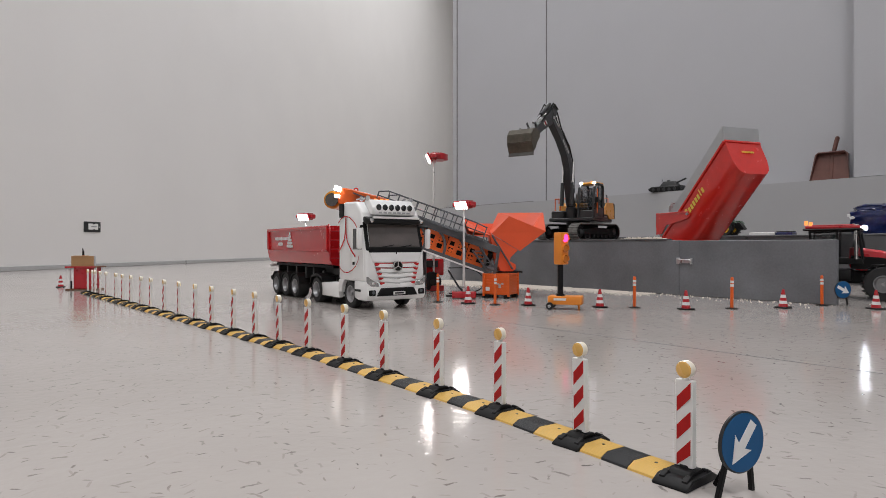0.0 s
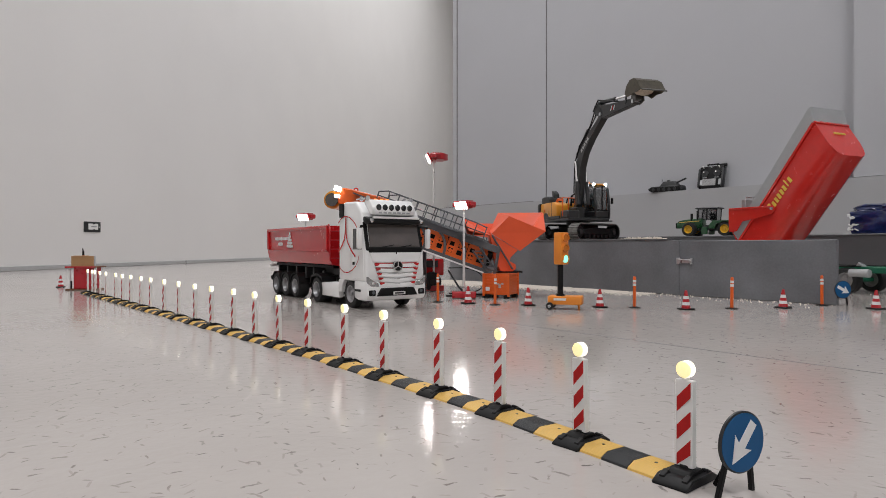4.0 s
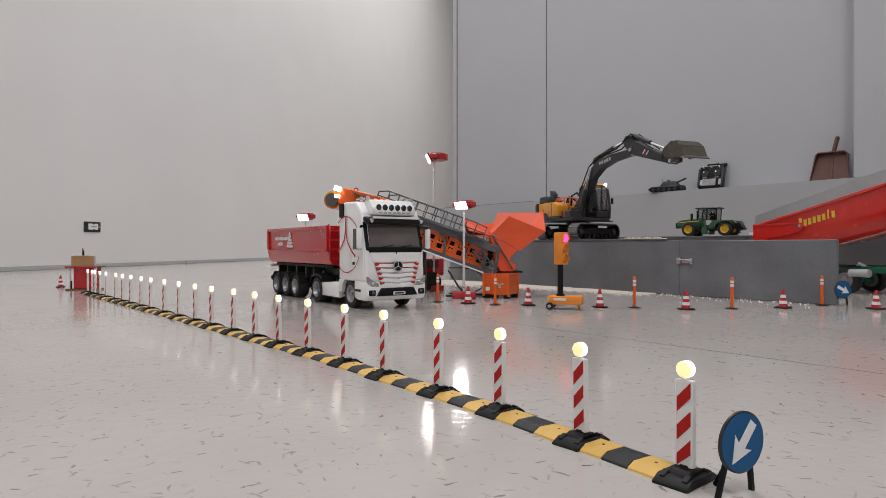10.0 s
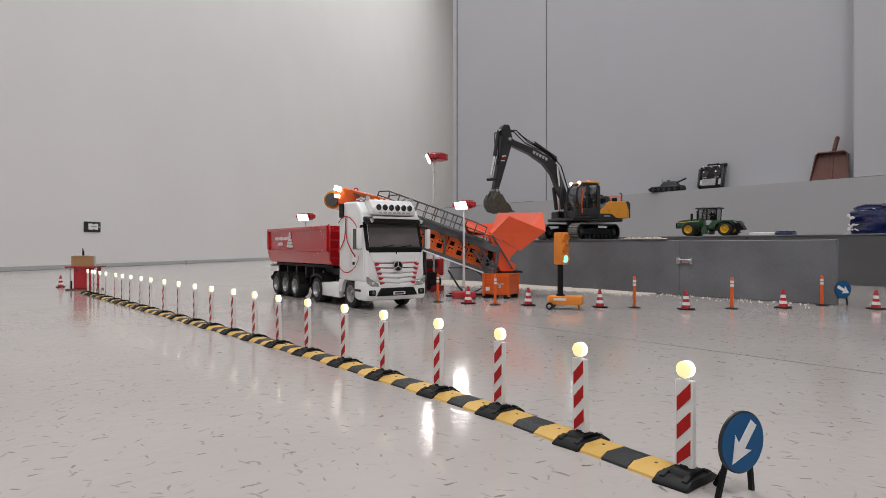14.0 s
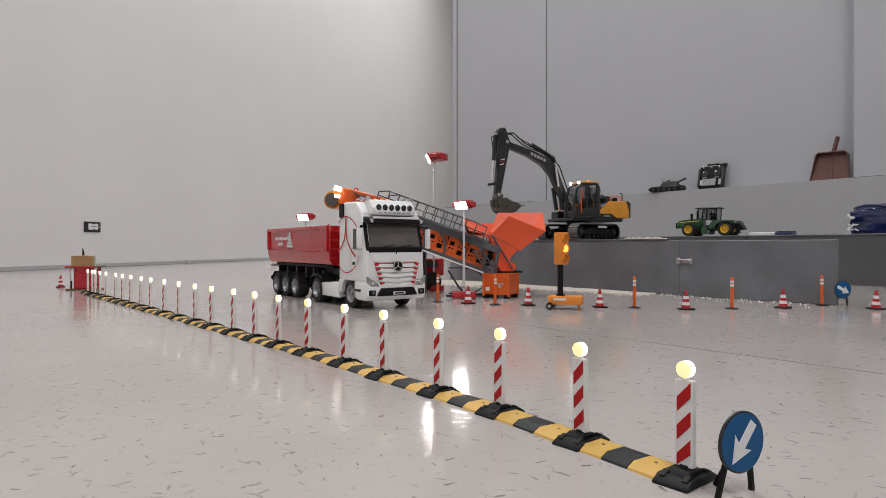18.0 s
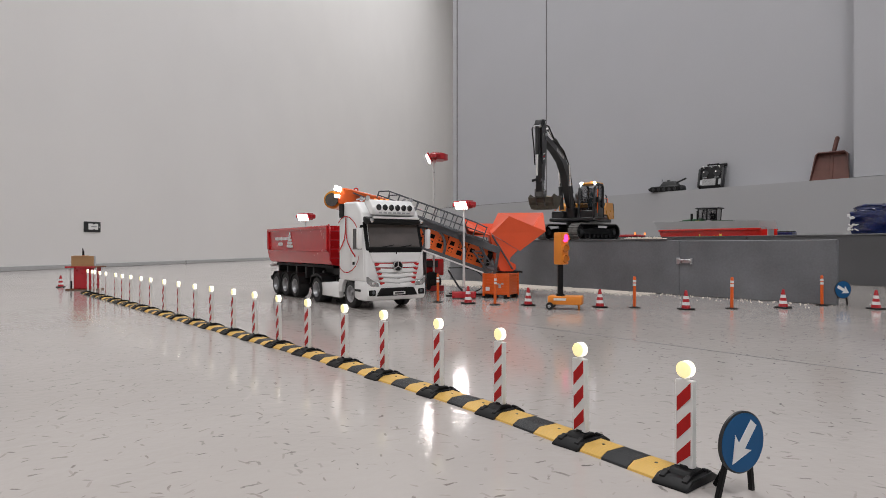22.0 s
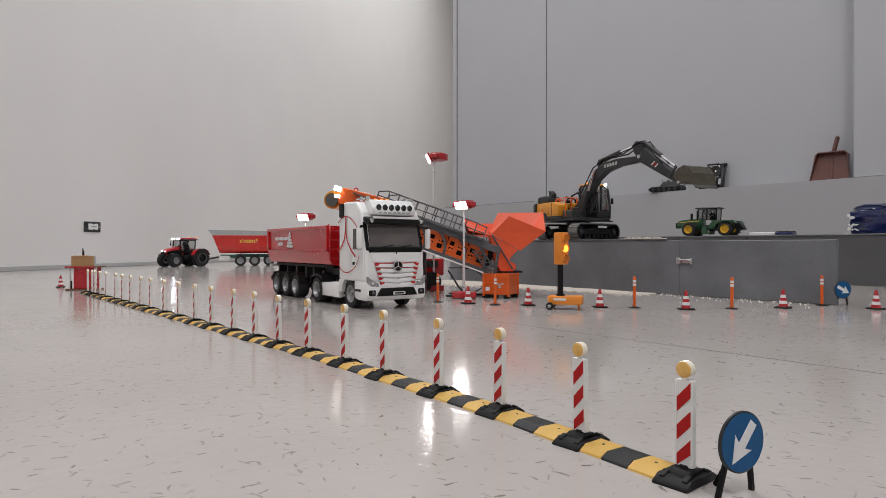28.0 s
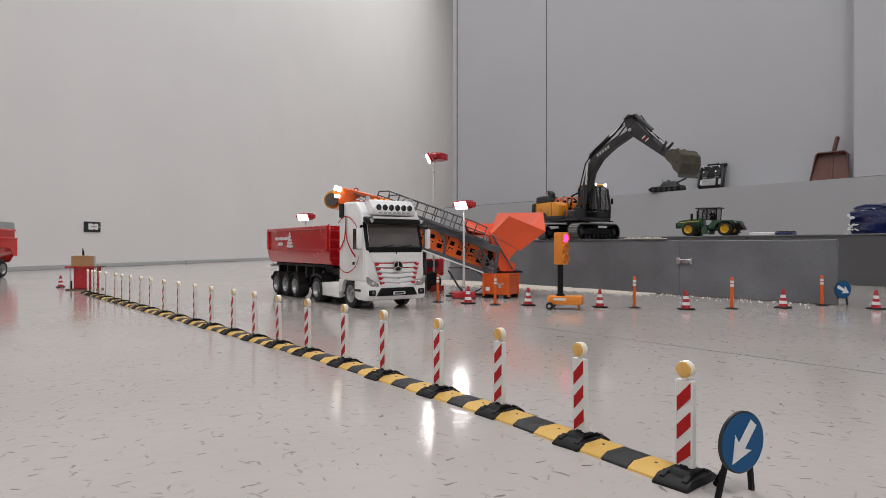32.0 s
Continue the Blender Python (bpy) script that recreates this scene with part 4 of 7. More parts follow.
part("carry_handle", pipe(B(), [(-0.04, -0.02, 0.18), (-0.04, -0.02, 0.206), (0.04, -0.02, 0.206), (0.04, -0.02, 0.18)], 0.006, 8), M_BLACK, rc, m=tm)
part("antenna", box(B(), (-0.065, -0.03, 0.200), (0.075, 0.012, 0.020), bev=0.003), M_BLACK, rc, m=tm)

tk = thing("toy_tank", pose(*ledge(1.195, back=0.06), 0, 0, UDEG + 8) @ Matrix.Diagonal((0.86, 0.86, 1.06, 1)), "dark grey model battle tank on the ledge", "toy tank")
bm = B()
prism(bm, [(-0.16, 0.022), (-0.13, 0.006), (0.13, 0.004), (0.165, 0.025), (0.13, 0.042), (-0.15, 0.046)], "y", -0.06, 0.06, bev=0.004)
part("hull", bm, M_DGREY, tk)
for sy in (-1, 1):
    tr = part("track", prism(B(), [(-0.15, 0.012), (-0.125, 0.0), (0.12, 0.0), (0.15, 0.014), (0.13, 0.034), (-0.14, 0.036)], "y", sy * 0.058, sy * 0.078, bev=0.003), M_BLACK, tk)
    for k in range(5):
        part("road_wheel", cyl(B(), (-0.10 + k * 0.05, sy * 0.078, 0.017), (-0.10 + k * 0.05, sy * 0.082, 0.017), 0.014, n=12), M_DGREY, tr)
part("turret", box(B(), (-0.03, 0, 0.062), (0.17, 0.10, 0.036), bev=0.008, seg=2, taper=(0.66, 0.7)), M_DGREY, tk)
part("gun_barrel", cyl(B(), (-0.09, 0, 0.068), (-0.178, 0, 0.096), 0.007, n=10), M_DGREY, tk)
part("antenna", cyl(B(), (0.04, 0.02, 0.075), (0.04, 0.02, 0.10), 0.003, n=8), M_DGREY, tk)
part("hatch", cyl(B(), (-0.02, 0.015, 0.079), (-0.02, 0.015, 0.088), 0.016, n=14), M_DGREY, tk)

# white strips and a small folder lying on the bench
fl = thing("paper_tray", pose(1.722, 3.247, 0.2227, 0, 0, UDEG), "flat white and black trays on the bench", "tray")
part("white_tray", box(B(), (0.04, -0.03, 0.008), (0.13, 0.06, 0.016), bev=0.002), M_WPLAST, fl)
part("dark_tray", box(B(), (-0.07, -0.03, 0.008), (0.085, 0.06, 0.014), bev=0.002), M_NAVY, fl)
part("dark_lid", box(B(), (-0.07, -0.03, 0.018), (0.078, 0.05, 0.006), bev=0.002), M_BLACK, fl)

# spilled gravel
def stones(name, n, place, r0, r1, label, seed):
    rg = random.Random(seed)
    vs, fs = [], []
    for k in range(n):
        x, y, z = place(rg)
        r = rg.uniform(r0, r1)
        b0 = len(vs)
        a = rg.uniform(0, 6.28)
        for q in range(4):
            rr = r * rg.uniform(0.7, 1.2)
            vs.append((x + rr * math.cos(a + q * 1.57), y + rr * math.sin(a + q * 1.57), z + r * rg.uniform(0.1, 0.5)))
        vs.append((x, y, z + r * rg.uniform(0.8, 1.3)))
        vs.append((x, y, z - r * 0.4))
        for q in range(4):
            fs.append((b0 + q, b0 + (q + 1) % 4, b0 + 4))
            fs.append((b0 + (q + 1) % 4, b0 + q, b0 + 5))
    me = bpy.data.meshes.new(name)
    me.from_pydata(vs, [], fs)
    me.materials.append(M_GRAVEL)
    return tagged(new(name, me), label, "gravel", kind="stuff")


def strip(rg):
    u = rg.uniform(0.55, 1.66)
    while u < 0.85 and rg.random() > (u - 0.45) / 0.4:
        u = rg.uniform(0.55, 1.66)
    if rg.random() < 0.006:
        u = rg.uniform(0.0, 0.6)
    w = 0.10 + 0.13 * max(0.0, (u - 0.8) / 0.8)
    v = -min(abs(rg.gauss(0, w * 0.55)), w * 1.5) - 0.003
    q = along(BO, u, v)
    return q.x, q.y, 0.0


stones("spilled_gravel", 14000, strip, 0.0016, 0.0036, "pale crushed stone spilled along the boards", 3)
stones("lane_gravel", 30, lambda rg: tuple(along(BO, rg.uniform(-0.25, 0.6), rg.uniform(0.02, 0.9), 0.0)), 0.0015, 0.003, "loose pale stones on the lane", 4)


def heap(rg):
    u, v = rg.gauss(0.72, 0.13), abs(rg.gauss(0.10, 0.07)) + 0.02
    q = along(BO, u, v)
    h = 0.197 * math.exp(-((u - 0.70) / 0.22) ** 4 - ((v - 0.15) / 0.17) ** 2)
    return q.x, q.y, h


bm = B()
bmesh.ops.create_grid(bm, x_segments=40, y_segments=24, size=1.0)
for v in bm.verts:
    u, w = 0.72 + v.co.x * 0.42, 0.022 + (v.co.y + 1) * 0.20
    h = 0.195 * math.exp(-((u - 0.70) / 0.22) ** 4 - ((w - 0.15) / 0.17) ** 2) + 0.006 * noise.noise((u * 30, w * 30, 0))
    q = along(BO, u, w)
    v.co = (q.x, q.y, max(h, 0.001))
solid("gravel_heap", bm, M_SAND, "heap of pale crushed stone behind the boards", "gravel heap", kind="stuff")
stones("heap_stones", 900, heap, 0.002, 0.0045, "loose pale stones on the heap", 6)


# ---- wheels ----
def tyre_bm(r, w, lugs=0, n=28, hub=0.62):
    bm = B()
    lathe(bm, [(r * hub, -w / 2), (r * 0.92, -w / 2), (r, -w * 0.36), (r, w * 0.36), (r * 0.92, w / 2), (r * hub, w / 2)], "y", n=n, hollow=True)
    for k in range(lugs):
        for sy in (-1, 1):
            a = 2 * math.pi * (k + (0.5 if sy > 0 else 0)) / lugs
            box(bm, (r * 1.005 * math.cos(a), sy * w * 0.22, r * 1.005 * math.sin(a)), (r * 0.075, w * 0.52, r * 0.11),
                r=(0, -math.degrees(a), sy * 24))
    return bm


def rim_bm(r, w, dish=0.25, bolts=0):
    bm = B()
    lathe(bm, [(r * 0.25, -w * (0.5 - dish)), (r * 0.75, -w * (0.5 - dish)), (r * 0.93, -w * 0.52), (r, -w * 0.52), (r, w * 0.52), (r * 0.93, w * 0.52),
               (r * 0.75, w * (0.5 - dish)), (r * 0.25, w * (0.5 - dish))], "y", n=24)
    for sy in (-1, 1):
        cyl(bm, (0, sy * w * 0.2, 0), (0, sy * w * 0.42, 0), r * 0.24, r * 0.18, n=14)
        for k in range(bolts):
            a = 2 * math.pi * k / bolts
            cyl(bm, (r * 0.55 * math.cos(a), sy * w * 0.2, r * 0.55 * math.sin(a)), (r * 0.55 * math.cos(a), sy * w * 0.33, r * 0.55 * math.sin(a)), r * 0.07, n=7)
    return bm


def wheel(parent, x, y, r, w, rim_mat, lugs=0, hub=0.62, bolts=8, name="wheel"):
    ob = part(name, tyre_bm(r, w, lugs, hub=hub), M_RUBBER, parent, m=pose(x, y, r))
    part("rim", rim_bm(r * hub * 1.004, w, bolts=bolts), rim_mat, ob)
    return ob


# ---- white semi truck ----
HD = -55.0     # heading of the truck
tk0 = thing("semi_truck", ground_pose(-0.178, 1.695, HD), "white high-roof semi truck with red stripes and lit roof lamps", "truck")
part("chassis_frame", box(B(), (-0.12, 0, 0.048), (0.36, 0.058, 0.024), bev=0.002), M_DGREY, tk0)
for sy in (-1, 1):
    wheel(tk0, 0.0, sy * 0.074, 0.0375, 0.022, M_GRIM)
    wheel(tk0, -0.215, sy * 0.068, 0.0375, 0.042, M_GRIM)
# cab shell
CW = 0.088
bm = B()
prism(bm, [(-0.066, 0.072), (-0.066, 0.232), (-0.058, 0.262), (-0.030, 0.270), (0.035, 0.268), (0.066, 0.244), (0.072, 0.222), (0.093, 0.146), (0.098, 0.072)],
      "y", -CW, CW, bev=0.007, seg=3)
part("cab_shell", bm, M_WHITE, tk0, "white cab")
bm = B()
prism(bm, [(0.028, 0.030), (0.028, 0.075), (0.098, 0.075), (0.103, 0.060), (0.102, 0.036), (0.094, 0.024), (0.050, 0.024)], "y", -CW - 0.001, CW + 0.001, bev=0.005, seg=2)
bump = part("bumper", bm, M_WHITE, tk0, "white front bumper")
for sy in (-1, 1):
    bm = B()
    prism(bm, [(-0.066, 0.074), (-0.066, 0.040), (-0.048, 0.040), (-0.044, 0.060), (-0.030, 0.076)], "y", sy * (CW - 0.012), sy * CW, bev=0.001)
    part("wheel_arch", bm, M_WHITE, tk0)
    bm = B()
    prism(bm, [(-0.19, 0.022), (-0.19, 0.060), (-0.10, 0.066), (-0.070, 0.066), (-0.070, 0.022)], "y", sy * 0.070, sy * 0.086, bev=0.004, seg=2)
    part("side_skirt", bm, M_WHITE, tk0, "white side skirt")
    part("mudguard", prism(B(), [(-0.262, 0.050), (-0.255, 0.078), (-0.215, 0.086), (-0.178, 0.078), (-0.172, 0.062), (-0.180, 0.072), (-0.215, 0.080), (-0.250, 0.072)], "y", sy * 0.046, sy * 0.090), M_BLACK, tk0)
# windscreen set into its dark surround
def front_plane(z):
    """x of the cab's sloping face at height z."""
    return 0.093 - (z - 0.146) * (0.021 / 0.076)
bm = B()
plate(bm, [(front_plane(0.148) + 0.001, -0.076, 0.148), (front_plane(0.148) + 0.001, 0.076, 0.148), (front_plane(0.216) + 0.001, 0.074, 0.216), (front_plane(0.216) + 0.001, -0.074, 0.216)], 0.004)
ws = part("windscreen", bm, M_SCREEN, tk0, "dark windscreen")
for sy in (-1, 1):
    part("seat_back", box(B(), (0.050, sy * 0.034, 0.175), (0.012, 0.034, 0.050), bev=0.008, seg=2), M_BLACK, tk0)
    part("windscreen_pillar", box(B(), ((front_plane(0.182)) - 0.002, sy * 0.081, 0.182), (0.008, 0.010, 0.072), r=(0, -15.4, 0), bev=0.002), M_BLACK, tk0)
part("lower_dash", box(B(), (front_plane(0.150) + 0.003, 0, 0.1495), (0.006, 0.160, 0.012), bev=0.002), M_BLACK, tk0)
for sy in (-0.035, 0.02):
    part("wiper", box(B(), (front_plane(0.155) + 0.004, sy, 0.156), (0.002, 0.058, 0.002), r=(8, 0, 0)), M_BLACK, ws)
bm = B()
prism(bm, [(0.066, 0.212), (0.096, 0.210), (0.101, 0.216), (0.098, 0.224), (0.074, 0.230), (0.064, 0.226)], "y", -0.084, 0.084, bev=0.003, seg=2)
vis = part("sun_visor", bm, M_BLACK, tk0, "dark smoked sun visor")
part("light_strip", box(B(), (0.0975, 0, 0.2265), (0.005, 0.140, 0.005), bev=0.0008), M_WPLAST, vis)
for sy in (-1, 1):
    part("visor_lamp", lathe(B(), [(0.0055, 0.0), (0.0050, 0.004), (0.002, 0.005)], "x", (0.098, sy * 0.075, 0.219), n=14), M_CHROME, vis)
# roof fairing with six lamps
bm = B()
prism(bm, [(0.040, 0.262), (0.072, 0.234), (0.086, 0.232), (0.088, 0.250), (0.070, 0.272), (0.040, 0.274)], "y", -0.066, 0.066, bev=0.005, seg=2)
bar = part("roof_lamp_bar", bm, M_WHITE, tk0, "white roof lamp bar")
for k in range(6):
    y = -0.047 + k * 0.0188
    part("roof_lamp", lathe(B(), [(0.0075, 0.0), (0.0078, 0.004), (0.0062, 0.0055), (0.004, 0.0058)], "x", (0.084, y, 0.2525), n=18), M_GLASS, bar, "round dark blue roof lamp")
    part("lamp_ring", lathe(B(), [(0.0084, 0.0), (0.0088, 0.003), (0.0076, 0.0045), (0.0074, 0.0)], "x", (0.083, y, 0.2525), n=18, hollow=True), M_WPLAST, bar)
for k in range(7):
    part("trim_bar", box(B(), (0.0862, -0.042 + k * 0.014, 0.2395), (0.002, 0.010, 0.004)), M_SILVER, bar)
for sy, mm in ((-1, M_CHROME), (1, M_CHROME)):
    for x in (0.035, 0.0):
        part("horn", lathe(B(), [(0.002, -0.02), (0.003, 0.0), (0.0065, 0.008)], "x", (x + 0.02, sy * 0.066, 0.2755), n=12), mm, tk0)
for y in (-0.022, -0.004, 0.014):
    part("roof_beacon", box(B(), (0.024, y, 0.2745), (0.008, 0.010, 0.007), bev=0.002), M_BEACON, tk0, "glowing amber roof beacon")
part("air_intake", box(B(), (-0.045, -CW - 0.001, 0.248), (0.028, 0.004, 0.036), bev=0.003), M_BLACK, tk0)
# grille
for k in range(5):
    z = 0.1155 - k * 0.0120
    w = 0.066 - k * 0.0034
    gx = 0.0975 + 0.0009 * k
    sag = 0.0015 + 0.001 * k
    bm = B()
    prism(bm, [(-w, z + 0.0046), (0, z + 0.0046 - sag), (w, z + 0.0046), (w - 0.003, z - 0.0046), (0, z - 0.0046 - sag), (-w + 0.003, z - 0.0046)], "x", gx - 0.003, gx + 0.0035)
    gr = part("grille_bar", bm, M_WHITE, tk0, "white grille bar")
    for sy in (-1, 1):
        part("red_tip", prism(B(), [(sy * (w + 0.0015), z + 0.0052), (sy * (w - 0.013), z + 0.0042), (sy * (w - 0.012), z + 0.001), (sy * (w - 0.002), z - 0.002)], "x", gx + 0.001, gx + 0.0045), M_RED, gr)
part("grille_back", prism(B(), [(-0.064, 0.122), (0.064, 0.122), (0.052, 0.062), (-0.052, 0.062)], "x", 0.092, 0.0958), M_DRED, tk0)
em = part("emblem", lathe(B(), [(0.0135, 0.098), (0.0135, 0.1045), (0.0115, 0.105)], "x", (0.0, 0, 0.113), n=28), M_BLACK, tk0, "round dark emblem plate")
part("emblem_ring", lathe(B(), [(0.0120, 0.104), (0.0138, 0.104), (0.0138, 0.1065), (0.0120, 0.1065)], "x", (0, 0, 0.113), n=28, hollow=True), M_CHROME, em)
for a in (90, 210, 330):
    part("emblem_spoke", box(B(), (0.1055, 0.006 * math.cos(radians(a)), 0.113 + 0.006 * math.sin(radians(a))), (0.0016, 0.012, 0.0022), r=(a, 0, 0)), M_CHROME, em)
part("face_panel", prism(B(), [(-0.078, 0.145), (0.078, 0.145), (0.070, 0.123), (-0.070, 0.123)], "x", 0.090, 0.0968, bev=0.0015), M_WHITE, tk0)
part("washer_cap", cyl(B(), (0.096, 0, 0.142), (0.098, 0, 0.142), 0.002, n=8), M_BLACK, tk0)
for sy in (-1, 1):
    bm = B()
    prism(bm, [(sy * 0.054, 0.061), (sy * 0.078, 0.062), (sy * 0.087, 0.070), (sy * 0.0875, 0.087), (sy * 0.074, 0.078), (sy * 0.058, 0.070)], "x", 0.094, 0.1038, bev=0.001)
    part("headlight", bm, M_LENS, tk0, "clear headlight unit")
    part("headlight_lens", lathe(B(), [(0.0045, 0.0), (0.0045, 0.003), (0.003, 0.004)], "x", (0.1015, sy * 0.072, 0.0695), n=12), M_CHROME, tk0)
    part("fog_light", box(B(), (0.1025, sy * 0.074, 0.045), (0.004, 0.020, 0.015), bev=0.002), M_BLACK, tk0)
    part("fog_lens", cyl(B(), (0.1035, sy * 0.072, 0.046), (0.1055, sy * 0.072, 0.046), 0.0045, n=12), M_PANE, tk0)
bm = B()
prism(bm, [(-0.062, 0.036), (-0.050, 0.057), (0.050, 0.057), (0.062, 0.036)], "x", 0.100, 0.1048, bev=0.002)
part("lower_intake", bm, M_BLACK, tk0, "black lower intake")
pl = part("number_plate", box(B(), (0.1055, 0.004, 0.043), (0.002, 0.036, 0.008)), M_WPLAST, tk0)
part("plate_bar", box(B(), (0.1068, 0.004, 0.043), (0.001, 0.026, 0.004)), M_DGREY, pl)
# doors, mirrors, red sweeping lines
for sy in (-1, 1):
    ys = sy * (CW + 0.0004)
    dr = part("door", prism(B(), [(0.020, 0.080), (0.020, 0.205), (0.062, 0.205), (0.080, 0.150), (0.084, 0.080)], "y", ys - sy * 0.002, ys + sy * 0.0006, bev=0.0004), M_WHITE, tk0, "white cab door")
    part("side_window", prism(B(), [(0.024, 0.150), (0.024, 0.200), (0.058, 0.200), (0.074, 0.150)], "y", ys, ys + sy * 0.0014), M_GLASS, dr)
    part("handle", box(B(), (0.028, ys + sy * 0.0015, 0.120), (0.010, 0.003, 0.008), bev=0.001), M_BLACK, dr)
    mr = part("mirror", box(B(), (0.088, sy * 0.104, 0.176), (0.016, 0.012, 0.050), bev=0.004, seg=2), M_WHITE, tk0, "tall white mirror housing")
    part("mirror_glass", box(B(), (0.0792, sy * 0.104, 0.176), (0.002, 0.009, 0.042)), M_BLACK, mr)
    part("mirror_arm", pipe(B(), [(0.078, sy * 0.082, 0.206), (0.090, sy * 0.100, 0.205), (0.090, sy * 0.103, 0.196)], 0.003, 6), M_BLACK, mr)
    for pts, w in (([(-0.065, 0.228), (-0.048, 0.240), (-0.025, 0.246), (0.002, 0.242), (0.022, 0.233), (0.036, 0.224), (0.046, 0.214)], 0.0017),
                   ([(-0.0185, 0.244), (-0.020, 0.210), (-0.027, 0.184), (-0.042, 0.166), (-0.065, 0.149)], 0.0034),
                   ([(-0.0175, 0.240), (-0.017, 0.200), (-0.010, 0.178), (0.012, 0.155), (0.038, 0.137)], 0.0030),
                   ([(-0.062, 0.115), (-0.050, 0.102), (-0.032, 0.095), (-0.006, 0.094), (0.018, 0.101), (0.038, 0.112), (0.052, 0.126), (0.058, 0.140)], 0.0013)):
        bm = B()
        ring = []
        for q, (px, pz) in enumerate(pts):
            a, b = pts[max(q - 1, 0)], pts[min(q + 1, len(pts) - 1)]
            d = Vector((b[0] - a[0], b[1] - a[1])).normalized()
            ring.append([bm.verts.new((px + e * d.y * w, ys + sy * 0.0012, pz - e * d.x * w)) for e in (-1, 1)])
        for a, b in zip(ring, ring[1:]):
            bm.faces.new((a[0], a[1], b[1], b[0]))
        part("red_line", bm, M_RED, tk0, "sweeping red decor line")
    part("step", box(B(), (0.052, sy * (CW - 0.002), 0.050), (0.030, 0.010, 0.006), bev=0.001), M_BLACK, tk0)
part("fifth_wheel", cyl(B(), (-0.205, 0, 0.062), (-0.205, 0, 0.072), 0.036, n=24), M_IRON, tk0)
part("rear_panel", box(B(), (-0.068, 0, 0.15), (0.004, 0.16, 0.15), bev=0.001), M_DGREY, tk0)
part("air_tank", cyl(B(), (-0.10, -0.05, 0.045), (-0.17, -0.05, 0.045), 0.014, n=14), M_DGREY, tk0)

# a tall roof: stretch all of the cab above the grille
def raise_cab(ob):
    for o in ob.children:
        if not o.name.startswith(("red_line", "wheel")):
            for v in o.data.vertices:
                up = min(max((v.co.z - 0.125) / 0.03, 0.0), 1.0)
                v.co.z += 0.0075 * up + 0.058 * max(0.0, v.co.z - 0.146)
            raise_cab(o)
raise_cab(tk0)

# ---- red tipper semi-trailer ----
tp = thing("tipper_trailer", ground_pose(-0.174, 1.699, HD), "glossy red three-axle tipper semi-trailer behind the white truck", "trailer")
for x in (-0.405, -0.490, -0.575):
    for sy in (-1, 1):
        wheel(tp, x, sy * 0.068, 0.0375, 0.036, M_GRIM)
        arch = [(x + 0.043 * math.cos(radians(a)), 0.0375 + 0.043 * math.sin(radians(a))) for a in range(15, 166, 15)]
        part("mudguard", prism(B(), arch + [(x + (p[0] - x) * 0.93, 0.0375 + (p[1] - 0.0375) * 0.93) for p in reversed(arch)], "y", sy * 0.048, sy * 0.088), M_BLACK, tp)
    part("axle", cyl(B(), (x, -0.06, 0.0375), (x, 0.06, 0.0375), 0.008, n=10), M_DGREY, tp)
part("frame", box(B(), (-0.42, 0, 0.088), (0.50, 0.060, 0.024), bev=0.002), M_DGREY, tp, "dark trailer frame")
part("subframe", box(B(), (-0.41, 0, 0.1035), (0.47, 0.118, 0.008), bev=0.001), M_BLACK, tp)
part("kingpin_plate", box(B(), (-0.20, 0, 0.075), (0.08, 0.05, 0.010), bev=0.002), M_DGREY, tp)
for x in (-0.30, -0.36, -0.44, -0.52, -0.60):
    for sy in (-1, 1):
        part("bracket", box(B(), (x, sy * 0.048, 0.082), (0.010, 0.040, 0.034), bev=0.002), M_DGREY, tp)
for sy in (-1, 1):
    part("landing_leg", box(B(), (-0.265, sy * 0.045, 0.055), (0.012, 0.012, 0.07), bev=0.001), M_STEEL, tp)
part("rear_bumper", box(B(), (-0.655, 0, 0.055), (0.012, 0.15, 0.014), bev=0.002), M_BLACK, tp)
part("rear_lamp_bar", box(B(), (-0.655, 0, 0.098), (0.010, 0.16, 0.010), bev=0.002), M_WPLAST, tp)
# skip body: tub with wall thickness
bm = B()
zt, zb, wt, wb = 0.224, 0.108, 0.086, 0.060
x0, x1 = -0.652, -0.150
SEC = [(0.060, zb), (0.075, 0.112), (0.082, 0.127), (wt, 0.150), (wt, zt)]
END = [(y, z) for y, z in SEC] + [(-y, z) for y, z in reversed(SEC)]
shell = [(wt, zt)] + [(y, z) for y, z in reversed(SEC[:-1])] + [(-y, z) for y, z in SEC]
shell += [(-wt + 0.003, zt), (-wt + 0.003, 0.151), (-0.079, 0.128), (-0.073, 0.115), (-0.059, zb + 0.003), (0.059, zb + 0.003), (0.073, 0.115), (0.079, 0.128), (wt - 0.003, 0.151), (wt - 0.003, zt)]
prism(bm, shell, "x", x0, x1)
tub = part("skip_body", bm, M_RED, tp, "glossy red skip body")
part("front_panel", prism(B(), END, "x", x1 + 0.0005, x1 + 0.004), M_RED, tub)
part("tailgate", prism(B(), END, "x", x0 - 0.010, x0 - 0.002, bev=0.001), M_RED, tub)
